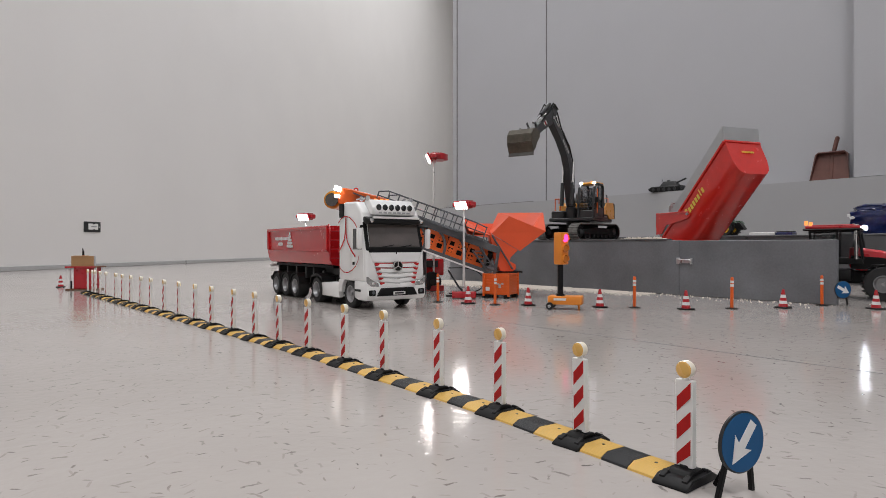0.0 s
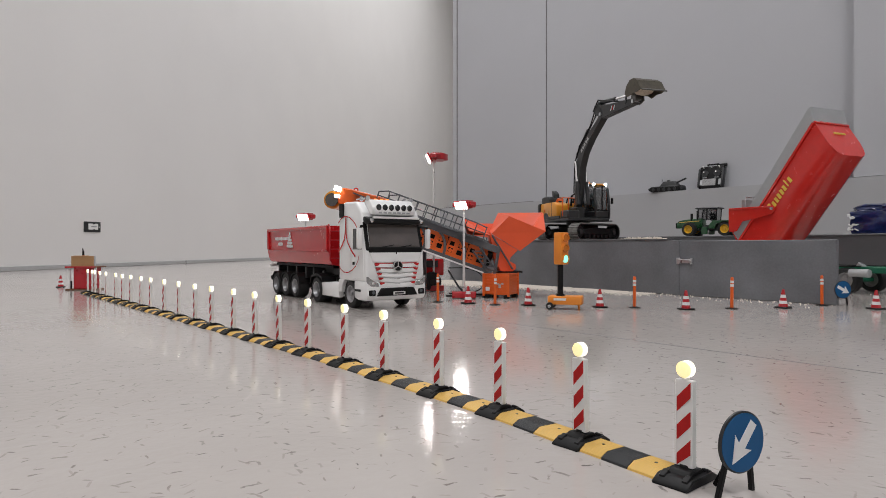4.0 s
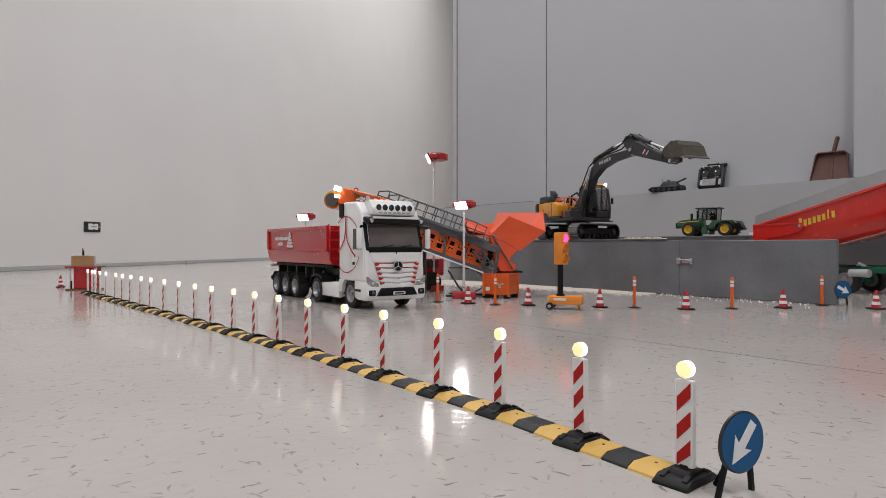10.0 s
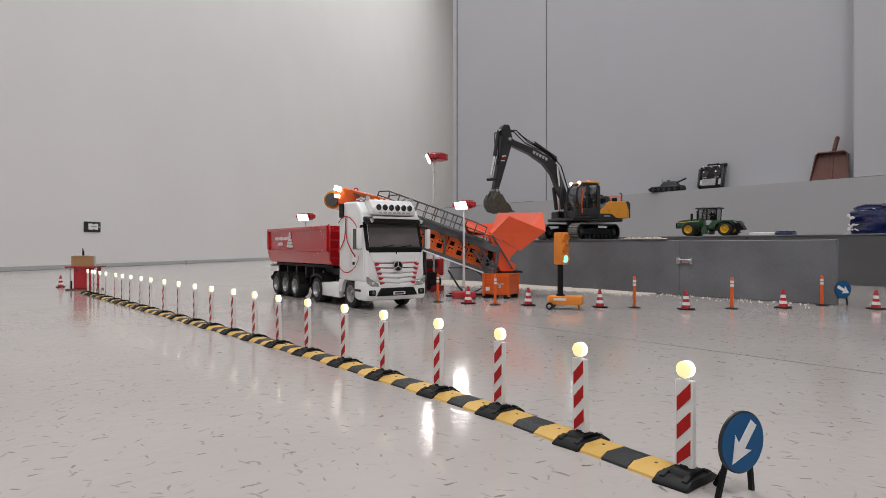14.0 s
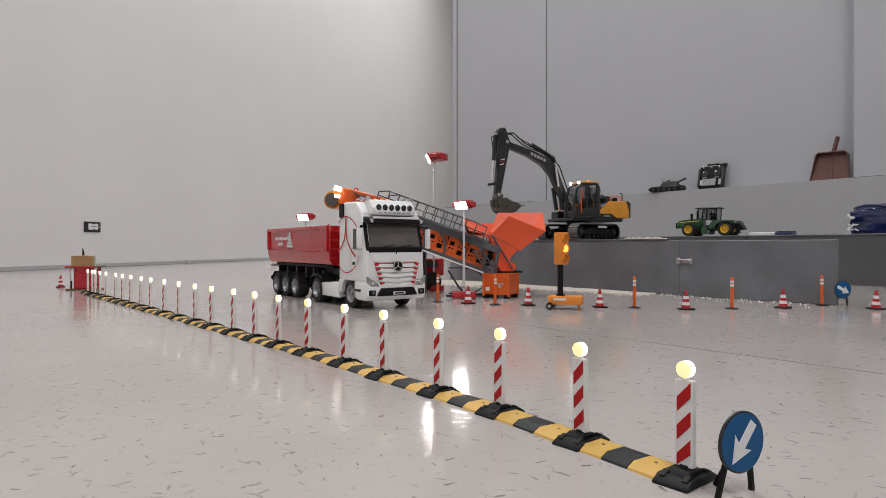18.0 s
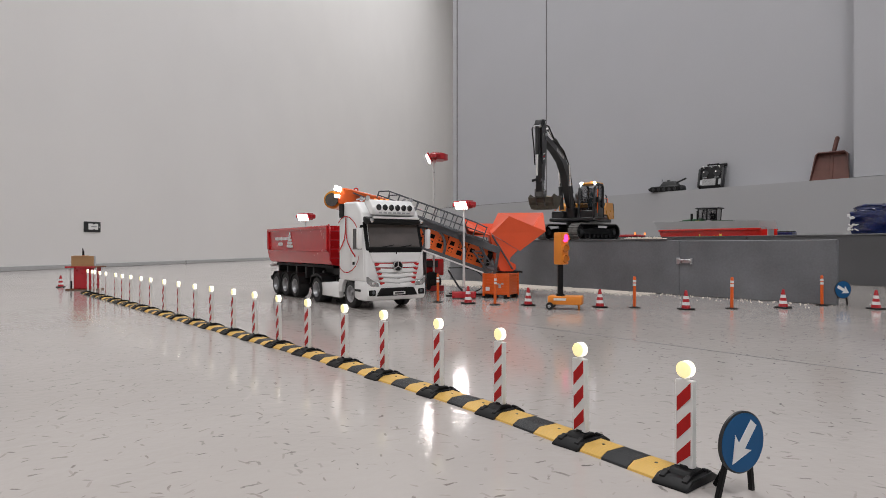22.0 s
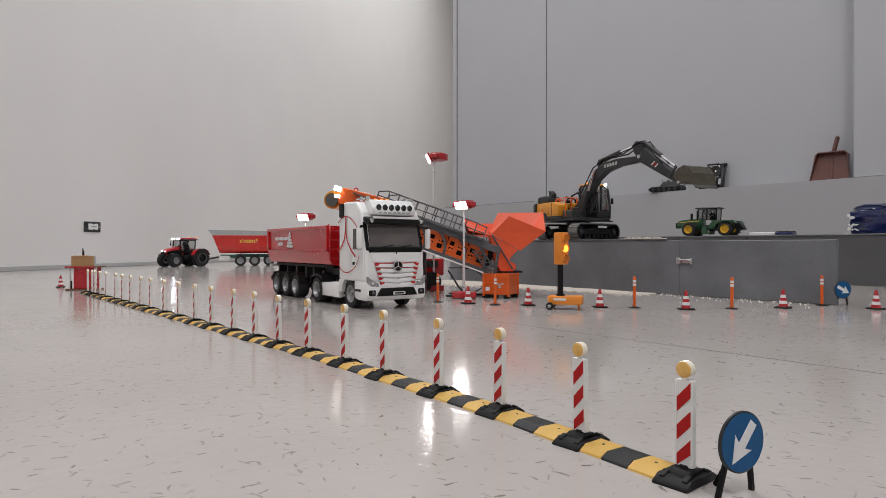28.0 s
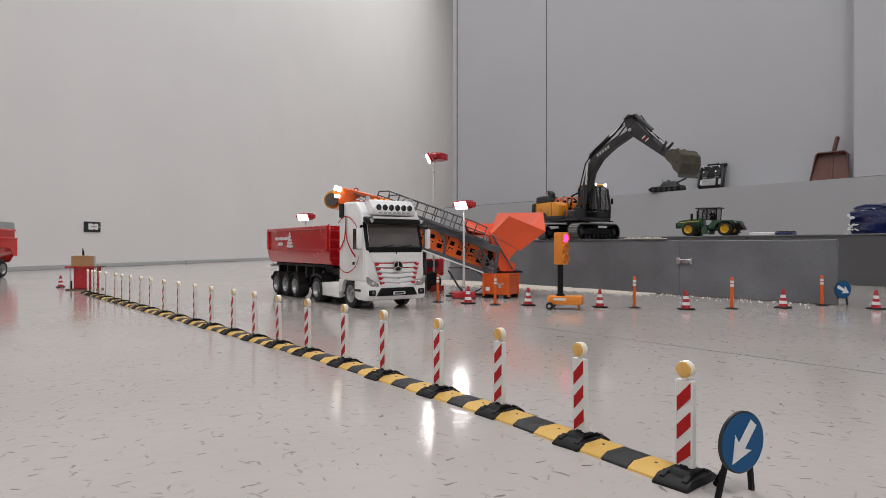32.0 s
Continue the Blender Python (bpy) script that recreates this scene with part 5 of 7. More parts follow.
for sy in (-1, 1):
    part("top_rail", box(B(), ((x0 + x1) / 2, sy * (wt + 0.002), zt - 0.004), (x1 - x0, 0.010, 0.010), bev=0.0015), M_RED, tub)
    part("side_rib", box(B(), ((x0 + x1) / 2, sy * (wt + 0.001), 0.151), (x1 - x0, 0.005, 0.005), bev=0.0012), M_RED, tub)
    for x in (x0 + 0.006, x1 - 0.006):
        part("upright_rib", box(B(), (x, sy * (wt + 0.002), 0.188), (0.014, 0.009, 0.068), bev=0.0018), M_RED, tub)
    # white lettering as plain bars, and a stepped motif
    rg = random.Random(8)
    for zz, xs, n in ((0.190, -0.575, 11), (0.172, -0.545, 4)):
        for k in range(n):
            h = rg.choice((0.009, 0.011, 0.012))
            part("letter_bar", box(B(), (xs + k * 0.0118 * (1 if sy < 0 else -1) * 1.0 - (0.0 if sy < 0 else 0.02), sy * (wt + 0.003), zz), (0.0070, 0.0014, h)), M_WTEXT, tub)
    for k in range(5):
        for q in range(5 - k):
            part("motif_block", box(B(), (-0.445 + (q - (4 - k) / 2) * 0.0108 + rg.uniform(-0.001, 0.001), sy * (wt + 0.002), 0.165 + k * 0.0102), (rg.uniform(0.007, 0.0098), 0.0014, rg.uniform(0.007, 0.0095)), r=(0, rg.uniform(-24, 24), 0)), M_WTEXT, tub)
bm = B()
for y in (-0.086, -0.040):
    pipe(bm, [(x1 + 0.012, y, 0.122), (x1 + 0.012, y, 0.214), (x1 + 0.002, y, 0.228)], 0.0022, 6)
lad = part("front_ladder", bm, M_DRED, tub, "red front ladder")
for k in range(4):
    part("rung", pipe(B(), [(x1 + 0.012, -0.086, 0.130 + k * 0.026), (x1 + 0.012, -0.040, 0.130 + k * 0.026)], 0.0018, 6), M_DRED, lad)
part("lift_ram", cyl(B(), (x1 + 0.018, 0, 0.08), (x1 + 0.012, 0, 0.21), 0.014, 0.010, n=14), M_STEEL, tp)

# ---- excavator on the boards ----
EXC = Vector((0.580, 2.640, 0.190))
ex = thing("excavator", pose(EXC.x, EXC.y, EXC.z), "yellow and dark grey crawler excavator on the board platform", "excavator")
TR = 39.5
for sy in (-1, 1):
    bm = B()
    L2, R0 = 0.112, 0.033
    pts = []
    for k in range(9):
        a = math.pi / 2 + math.pi * k / 8
        pts.append((-L2 + R0 * math.cos(a), 0.034 + R0 * math.sin(a)))
    for k in range(9):
        a = -math.pi / 2 + math.pi * k / 8
        pts.append((L2 + R0 * math.cos(a), 0.034 + R0 * math.sin(a)))
    inner = [(p[0] * 0.95, 0.034 + (p[1] - 0.034) * 0.86) for p in pts]
    n = len(pts)
    y0, y1 = sy * 0.085 - 0.022, sy * 0.085 + 0.022
    for i in range(n):
        j = (i + 1) % n
        q = [(pts[i], y0), (pts[j], y0), (pts[j], y1), (pts[i], y1)]
        r = [(inner[i], y0), (inner[j], y0), (inner[j], y1), (inner[i], y1)]
        o = [bm.verts.new((p[0], y, p[1])) for p, y in q]
        e = [bm.verts.new((p[0], y, p[1])) for p, y in r]
        bm.faces.new(o)
        bm.faces.new(e)
        bm.faces.new((o[0], o[1], e[1], e[0]))
        bm.faces.new((o[3], o[2], e[2], e[3]))
    bmesh.ops.remove_doubles(bm, verts=bm.verts, dist=0.0001)
    bmesh.ops.recalc_face_normals(bm, faces=bm.faces)
    track = part("track", bm, M_BLACK, ex, "worn steel crawler track", m=pose(0, 0, 0, 0, 0, TR))
    bs = B()
    box(bs, (0, 0, 0), (0.0125, 0.047, 0.003), bev=0.0006)
    box(bs, (0.003, 0, 0.0022), (0.002, 0.047, 0.003))
    shoe = mesh_of("track_shoe", bs, M_TRACK)
    per = 2 * math.pi * R0 + 4 * L2
    N = 46
    for k in range(N):
        s = per * k / N
        if s < 2 * L2:
            x, z, a = -L2 + s, 0.034 + R0, 0
        elif s < 2 * L2 + math.pi * R0:
            f = (s - 2 * L2) / R0
            x, z, a = L2 + R0 * math.sin(f), 0.034 + R0 * math.cos(f), f
        elif s < 4 * L2 + math.pi * R0:
            f = s - 2 * L2 - math.pi * R0
            x, z, a = L2 - f, 0.034 - R0, math.pi
        else:
            f = (s - 4 * L2 - math.pi * R0) / R0
            x, z, a = -L2 - R0 * math.sin(f), 0.034 - R0 * math.cos(f), math.pi + f
        ob = new("track_shoe", shoe)
        ob.parent = track
        ob.matrix_basis = pose(x, sy * 0.085, z, 0, math.degrees(a), 0)
    part("track_frame", prism(B(), [(-0.100, 0.026), (-0.094, 0.022), (0.094, 0.022), (0.100, 0.026), (0.090, 0.044), (0.050, 0.052), (-0.050, 0.052), (-0.090, 0.044)], "y", sy * 0.085 - 0.016, sy * 0.085 + 0.016, bev=0.003), M_BLACK, ex, m=pose(0, 0, 0, 0, 0, TR))
    for k in range(7):
        x = -0.084 + k * 0.028
        part("track_roller", cyl(B(), (x, sy * 0.085 - 0.019, 0.016), (x, sy * 0.085 + 0.019, 0.016), 0.009, n=12), M_BLACK, track)
    for x in (-L2, L2):
        sp = part("sprocket", lathe(B(), [(0.006, -0.014), (0.020, -0.014), (0.0255, -0.010), (0.0255, 0.010), (0.020, 0.014), (0.006, 0.014)], "y", (x, sy * 0.085, 0.034), n=20), M_BLACK, track)
        part("sprocket_hub", cyl(B(), (x, sy * 0.085 - 0.019, 0.034), (x, sy * 0.085 + 0.019, 0.034), 0.011, n=14), M_DGREY, sp)
part("undercarriage", box(B(), (0, 0, 0.050), (0.10, 0.14, 0.026), bev=0.004), M_BLACK, ex, m=pose(0, 0, 0, 0, 0, TR))
part("slew_ring", cyl(B(), (0, 0, 0.062), (0, 0, 0.080), 0.050, n=28), M_BLACK, ex)

house = part("house", box(B(), (-0.030, 0, 0.086), (0.230, 0.172, 0.014), bev=0.003), M_DGREY, ex, "dark grey turning deck")
HB = house
bm = B()
prism(bm, [(-0.172, 0.092), (-0.176, 0.108), (-0.176, 0.156), (-0.166, 0.165), (-0.120, 0.165), (-0.120, 0.092)], "y", -0.080, 0.080, bev=0.006, seg=2)
part("counterweight", bm, M_YELLOW, HB, "yellow counterweight")
for sy in (-1, 1):
    part("corner_guard", prism(B(), [(-0.180, 0.096), (-0.180, 0.158), (-0.172, 0.166), (-0.162, 0.166), (-0.164, 0.122), (-0.158, 0.096)], "y", sy * 0.074, sy * 0.087, bev=0.002), M_DGREY, HB, "dark corner guard")
bm = B()
prism(bm, [(-0.122, 0.100), (-0.122, 0.165), (-0.040, 0.165), (-0.026, 0.158), (-0.014, 0.150), (-0.014, 0.100)], "y", -0.086, -0.036, bev=0.003, seg=2)
part("engine_cover", bm, M_YELLOW, HB, "yellow engine cover")
part("cover_step", prism(B(), [(-0.165, 0.092), (-0.165, 0.104), (-0.130, 0.104), (-0.115, 0.120), (-0.095, 0.120), (-0.080, 0.104), (0.012, 0.104), (0.012, 0.092)], "y", -0.088, -0.083, bev=0.0008), M_DGREY, HB)
part("cover_latch", box(B(), (-0.118, -0.0868, 0.132), (0.008, 0.002, 0.012), bev=0.0006), M_ORANGE, HB)
part("cover_seam", box(B(), (-0.055, -0.0864, 0.134), (0.0012, 0.001, 0.056)), M_DGREY, HB)
bm = B()
prism(bm, [(-0.122, 0.092), (-0.122, 0.163), (-0.074, 0.163), (-0.030, 0.124), (-0.030, 0.092)], "y", 0.030, 0.084, bev=0.003, seg=2)
part("side_body", bm, M_DGREY, HB, "dark grey side body")
bm = B()
prism(bm, [(-0.028, 0.116), (-0.078, 0.163), (-0.157, 0.166), (-0.172, 0.128), (-0.172, 0.096), (-0.112, 0.094), (-0.092, 0.111), (-0.028, 0.111)], "y", 0.080, 0.0875, bev=0.0012)
side = part("side_panel", bm, M_YELLOW, HB, "yellow angular side panel")
for x in (-0.105, -0.142):
    part("panel_latch", box(B(), (x, 0.0882, 0.130), (0.006, 0.0014, 0.010), bev=0.0005), M_ORANGE, side)
part("panel_seam", box(B(), (-0.122, 0.0878, 0.131), (0.0012, 0.0008, 0.066)), M_DGREY, side)
part("marking_bar", box(B(), (-0.070, 0.0852, 0.102), (0.028, 0.0014, 0.006)), M_GRIM, HB)
part("top_deck", box(B(), (-0.072, 0.0, 0.150), (0.098, 0.076, 0.022), bev=0.003), M_YELLOW, HB)
bm = B()
prism(bm, [(-0.168, 0.165), (-0.166, 0.190), (-0.156, 0.196), (-0.110, 0.196), (-0.098, 0.184), (-0.096, 0.165)], "y", -0.076, -0.010, bev=0.004)
part("exhaust_hood", bm, M_DGREY, HB, "dark grey engine hood")
bm = B()
prism(bm, [(-0.104, 0.168), (-0.100, 0.206), (-0.120, 0.222), (-0.128, 0.222), (-0.122, 0.190)], "y", -0.050, -0.028, bev=0.002)
part("exhaust_fin", bm, M_DGREY, HB)
bm = B()
for a, b in (((-0.145, 0.070, 0.165), (-0.145, 0.070, 0.186)), ((-0.095, 0.070, 0.165), (-0.095, 0.070, 0.186)), ((-0.145, 0.070, 0.186), (-0.095, 0.070, 0.186))):
    pipe(bm, [a, b], 0.0016, 6)
part("deck_rail", bm, M_ORANGE, HB, "thin orange deck rail")
part("aerial", pipe(B(), [(-0.160, 0.060, 0.165), (-0.160, 0.060, 0.200), (-0.150, 0.060, 0.203)], 0.0020, 6), M_DGREY, HB)
part("camera_box", box(B(), (-0.132, 0.050, 0.175), (0.018, 0.014, 0.016), bev=0.002), M_BLACK, HB)
part("exhaust", cyl(B(), (-0.128, -0.028, 0.178), (-0.132, -0.028, 0.202), 0.008, 0.006, n=12), M_DGREY, HB)
part("air_filter", cyl(B(), (-0.075, 0.055, 0.158), (-0.075, 0.055, 0.176), 0.012, n=14), M_BLACK, HB)
bm = B()
for a, b in (((0.008, -0.083, 0.1), (0.008, -0.083, 0.178)), ((-0.030, -0.083, 0.16), (-0.030, -0.083, 0.178)), ((0.008, -0.083, 0.178), (-0.030, -0.083, 0.178)),
             ((0.008, -0.030, 0.15), (0.008, -0.030, 0.178)), ((0.008, -0.030, 0.178), (0.008, -0.083, 0.178)), ((0.012, -0.083, 0.1), (0.012, -0.060, 0.1)), ((0.012, -0.060, 0.1), (0.012, -0.060, 0.178))):
    pipe(bm, [a, b], 0.0022, 6)
bmesh.ops.translate(bm, vec=(0.022, 0, 0), verts=bm.verts)
part("guard_rail", bm, M_ORANGE, HB, "orange guard rail")
part("hand_hose", pipe(B(), [(-0.02, -0.04, 0.16), (-0.012, -0.04, 0.178), (0.0, -0.03, 0.182), (0.012, -0.015, 0.165)], 0.003, 6), M_BLACK, HB)
# cab
bm = B()
CY0, CY1 = 0.030, 0.088
prof = [(-0.030, 0.094), (-0.030, 0.222), (-0.018, 0.234), (0.046, 0.234), (0.066, 0.215), (0.078, 0.150), (0.078, 0.094)]
for y in (CY0, CY1):
    for a, b in zip(prof, prof[1:] + prof[:1]):
        cyl(bm, (a[0], y, a[1]), (b[0], y, b[1]), 0.0048, n=6)
cabp = part("cab_frame", bm, M_DGREY, HB, "dark grey cab frame")
part("cab_roof", prism(B(), [(-0.030, 0.231), (-0.034, 0.236), (-0.026, 0.243), (0.030, 0.243), (0.050, 0.240), (0.058, 0.234), (0.050, 0.231)], "y", 0.028, 0.090, bev=0.002), M_YELLOW, HB, "yellow cab roof")
part("cab_base", box(B(), (0.024, 0.059, 0.108), (0.104, 0.057, 0.030), bev=0.003), M_DGREY, HB)
part("seat", box(B(), (0.0, 0.059, 0.15), (0.03, 0.036, 0.06), bev=0.006), M_BLACK, HB)
part("cab_back", box(B(), (-0.029, 0.059, 0.175), (0.002, 0.054, 0.10)), M_CLEAR, HB)
for y in (CY0 + 0.001, CY1 - 0.001):
    part("side_glass", prism(B(), [(-0.026, 0.122), (-0.026, 0.220), (-0.016, 0.230), (0.044, 0.230), (0.062, 0.213), (0.074, 0.150), (0.074, 0.122)], "y", y - 0.0008, y + 0.0008), M_CLEAR, HB, "tinted cab window")
part("front_glass", plate(B(), [(0.0775, CY0 + 0.004, 0.122), (0.0775, CY1 - 0.004, 0.122), (0.0775, CY1 - 0.004, 0.150), (0.0775, CY0 + 0.004, 0.150)], 0.0015), M_CLEAR, HB)
part("front_glass", plate(B(), [(0.0772, CY0 + 0.004, 0.151), (0.0772, CY1 - 0.004, 0.151), (0.0655, CY1 - 0.004, 0.214), (0.0655, CY0 + 0.004, 0.214)], 0.0015), M_CLEAR, HB)
part("door_bar", box(B(), (0.026, CY1 + 0.001, 0.165), (0.007, 0.004, 0.13)), M_DGREY, HB)
part("door_panel", prism(B(), [(-0.030, 0.100), (-0.030, 0.140), (0.028, 0.132), (0.078, 0.126), (0.078, 0.100)], "y", CY1 - 0.002, CY1 + 0.002, bev=0.001), M_DGREY, HB)
part("rear_pillar", prism(B(), [(-0.032, 0.130), (-0.032, 0.226), (-0.020, 0.226), (-0.016, 0.140)], "y", CY1 - 0.003, CY1 + 0.003, bev=0.001), M_DGREY, HB)
bm = B()
box(bm, (0.004, 0.059, 0.158), (0.026, 0.026, 0.044), bev=0.009, seg=2)
ball(bm, (0.004, 0.059, 0.192), 0.0095, n=12)
cyl(bm, (0.004, 0.059, 0.197), (0.004, 0.059, 0.203), 0.010, 0.008, n=14)
part("doll", bm, M_DOLL, HB, "small plain toy driver")
part("cab_handle", pipe(B(), [(0.050, CY1 + 0.005, 0.112), (0.052, CY1 + 0.006, 0.150), (0.048, CY1 + 0.005, 0.212)], 0.0020, 6), M_ORANGE, HB, "orange grab rail")
for y in (0.034, 0.084):
    part("work_lamp", lathe(B(), [(0.0052, 0.0), (0.0055, 0.004), (0.003, 0.0055)], "x", (0.055, y, 0.236), n=14), M_LED, HB, "bright white cab lamp")
part("roof_beacon", cyl(B(), (-0.010, 0.050, 0.240), (-0.010, 0.050, 0.252), 0.005, 0.004, n=10), M_BEACON, HB, "glowing roof beacon")
part("mirror", box(B(), (0.078, 0.100, 0.165), (0.004, 0.010, 0.024), bev=0.001), M_BLACK, HB)
part("tank_cover", box(B(), (0.040, -0.058, 0.108), (0.06, 0.05, 0.034), bev=0.004), M_DGREY, HB)
part("boom_foot", box(B(), (0.022, -0.016, 0.115), (0.05, 0.036, 0.05), bev=0.004), M_DGREY, HB)
part("tail_lamp", box(B(), (-0.179, -0.05, 0.125), (0.002, 0.014, 0.008)), M_DRED, HB)

part("rear_vent", box(B(), (-0.179, 0.0, 0.126), (0.002, 0.09, 0.03), bev=0.0006), M_DGREY, HB)
part("foot_hose", pipe(B(), [(-0.02, -0.020, 0.150), (-0.005, -0.026, 0.190), (0.030, -0.026, 0.200), (0.050, -0.024, 0.180)], 0.0035, 8), M_BLACK, HB)
part("air_pipe", pipe(B(), [(-0.07, -0.06, 0.160), (-0.055, -0.06, 0.178), (-0.03, -0.05, 0.172)], 0.004, 8), M_ORANGE, HB)
part("deck_step", box(B(), (0.060, 0.090, 0.080), (0.06, 0.012, 0.004), bev=0.001), M_BLACK, HB)
# the deck is a size up on the running gear
for ob in (house, *house.children):
    ob.data.transform(Matrix.Diagonal((1.12, 1.10, 1.0, 1)))

LB, LS, LK = 0.41, 0.22, 0.098
bm = B()
prism(bm, [(-0.012, -0.012), (0.03, -0.012), (0.10, 0.012), (0.165, 0.040), (0.225, 0.044), (0.30, 0.026), (LB - 0.01, -0.016), (LB + 0.012, -0.008), (LB + 0.014, 0.008),
           (LB - 0.02, 0.014), (0.30, 0.058), (0.225, 0.084), (0.165, 0.084), (0.10, 0.052), (0.02, 0.014), (-0.012, 0.010)], "y", -0.0145, 0.0145, bev=0.002)
boom = part("boom", bm, M_DGREY, ex, "dark grey curved boom")
for sy in (-1, 1):
    part("boom_ram_barrel", cyl(B(), (0.035, sy * 0.022, -0.040), (0.110, sy * 0.022, 0.022), 0.0085, n=12), M_DGREY, boom)
    part("boom_ram_rod", cyl(B(), (0.110, sy * 0.022, 0.022), (0.178, sy * 0.022, 0.078), 0.0048, n=10), M_CHROME, boom, "chrome ram rod")
    for k in range(5):
        part("letter_bar", box(B(), (0.232 + 0.0150 * k, sy * 0.0150, 0.0650 - 0.0056 * k), (0.0108 if k % 2 else 0.0122, 0.001, 0.0120), r=(0, 21, 0), bev=0.0004), M_PALE, boom, "pale boom marking")
part("arm_ram_barrel", cyl(B(), (0.195, 0, 0.108), (0.315, 0, 0.078), 0.0095, n=12), M_DGREY, boom)
part("arm_ram_rod", cyl(B(), (0.315, 0, 0.078), (0.395, 0, 0.055), 0.0048, n=10), M_CHROME, boom)
part("ram_lug", box(B(), (0.195, 0, 0.098), (0.020, 0.018, 0.020), bev=0.002), M_DGREY, boom)
for sy in (-1, 1):
    bm = B()
    pipe(bm, [(0.05, sy * 0.012, 0.040), (0.16, sy * 0.012, 0.097), (0.24, sy * 0.012, 0.096), (0.34, sy * 0.012, 0.055), (0.41, sy * 0.012, 0.050), (0.44, sy * 0.010, 0.020)], 0.0026, 6)
    part("hydraulic_hose", bm, M_BLACK, boom)
bm = B()
prism(bm, [(-0.052, 0.022), (-0.040, 0.038), (0.0, 0.036), (0.06, 0.026), (LS, 0.012), (LS + 0.008, 0.0), (LS, -0.010), (0.06, -0.016), (0.0, -0.018), (-0.025, -0.004)], "y", -0.013, 0.013, bev=0.002)
stick = part("stick", bm, M_DGREY, ex, "dark grey dipper arm")
part("bucket_ram_barrel", cyl(B(), (-0.020, 0, 0.050), (0.085, 0, 0.040), 0.0082, n=12), M_DGREY, stick)
part("bucket_ram_rod", cyl(B(), (0.085, 0, 0.040), (0.165, 0, 0.034), 0.0045, n=10), M_CHROME, stick, "chrome ram rod")
for sy in (-1, 1):
    part("link", box(B(), (0.178, sy * 0.016, 0.020), (0.010, 0.004, 0.044), r=(0, 18, 0), bev=0.001), M_DGREY, stick)
    for k in range(3):
        part("warning_stripe", box(B(), (0.075 + k * 0.010, sy * 0.0135, 0.006), (0.004, 0.001, 0.018), r=(0, 25, 0)), M_WTEXT if k % 2 == 0 else M_RED, stick)
for x in (0.0, LS):
    part("pivot_pin", cyl(B(), (x, -0.019, 0), (x, 0.019, 0), 0.0065, n=12), M_STEEL, stick)
part("head_gusset", prism(B(), [(-0.056, 0.018), (-0.048, 0.042), (-0.024, 0.050), (0.000, 0.036), (-0.006, 0.004), (-0.03, -0.002)], "y", -0.0145, 0.0145, bev=0.002), M_DGREY, stick)
for sy in (-1, 1):
    part("stick_hose", pipe(B(), [(-0.050, sy * 0.018, 0.020), (-0.010, sy * 0.019, 0.056), (0.050, sy * 0.016, 0.040), (0.120, sy * 0.015, 0.024)], 0.0024, 6), M_BLACK, stick)
part("ram_pin", cyl(B(), (-0.020, -0.015, 0.050), (-0.020, 0.015, 0.050), 0.005, n=10), M_STEEL, stick)
# bucket: curved shell, cheeks, teeth
BW = 0.048
arc = [(0.004, 0.020), (0.018, 0.043), (0.041, 0.056), (0.065, 0.052), (0.085, 0.033), (LK, 0.0)]
bm = B()
for a, b in zip(arc, arc[1:]):
    plate(bm, [(a[0], -BW, a[1]), (b[0], -BW, b[1]), (b[0], BW, b[1]), (a[0], BW, a[1])], 0.003)
bucket = part("bucket", bm, M_MUD, ex, "dusty steel digging bucket")
for sy in (-1, 1):
    part("cheek", prism(B(), arc + [(0.075, -0.002), (0.05, 0.005), (0.02, 0.004)], "y", sy * BW - 0.0015, sy * BW + 0.0015), M_MUD, bucket)
    part("ear", prism(B(), [(-0.010, -0.010), (0.020, -0.006), (0.028, 0.048), (0.014, 0.049), (-0.008, 0.012)], "y", sy * 0.016 - 0.002, sy * 0.016 + 0.002), M_IRON, bucket)
part("quick_coupler", box(B(), (0.004, 0, 0.010), (0.028, 0.028, 0.024), bev=0.003), M_IRON, bucket)
part("cutting_edge", box(B(), (LK + 0.003, 0, -0.003), (0.016, 2 * BW + 0.003, 0.004), r=(0, 38, 0), bev=0.0008), M_IRON, bucket, "smooth steel cutting edge")
for k in range(4):
    f = (k + 0.6) / 4.6
    i = min(int(f * 5), 4)
    g = f * 5 - i
    x, z = arc[i][0] * (1 - g) + arc[i + 1][0] * g, arc[i][1] * (1 - g) + arc[i + 1][1] * g
    part("wear_rib", box(B(), (x, 0, z + 0.001), (0.004, 2 * BW, 0.004), bev=0.0008), M_MUD, bucket)

bm = B()
ball(bm, (0.052, 0, 0.022), 0.030, (1.15, 1.28, 0.62), n=18)
for v in bm.verts:
    v.co += noise.noise_vector(v.co * 160) * 0.004
part("bucket_dirt", bm, M_SAND, bucket, "stones caked in the bucket")

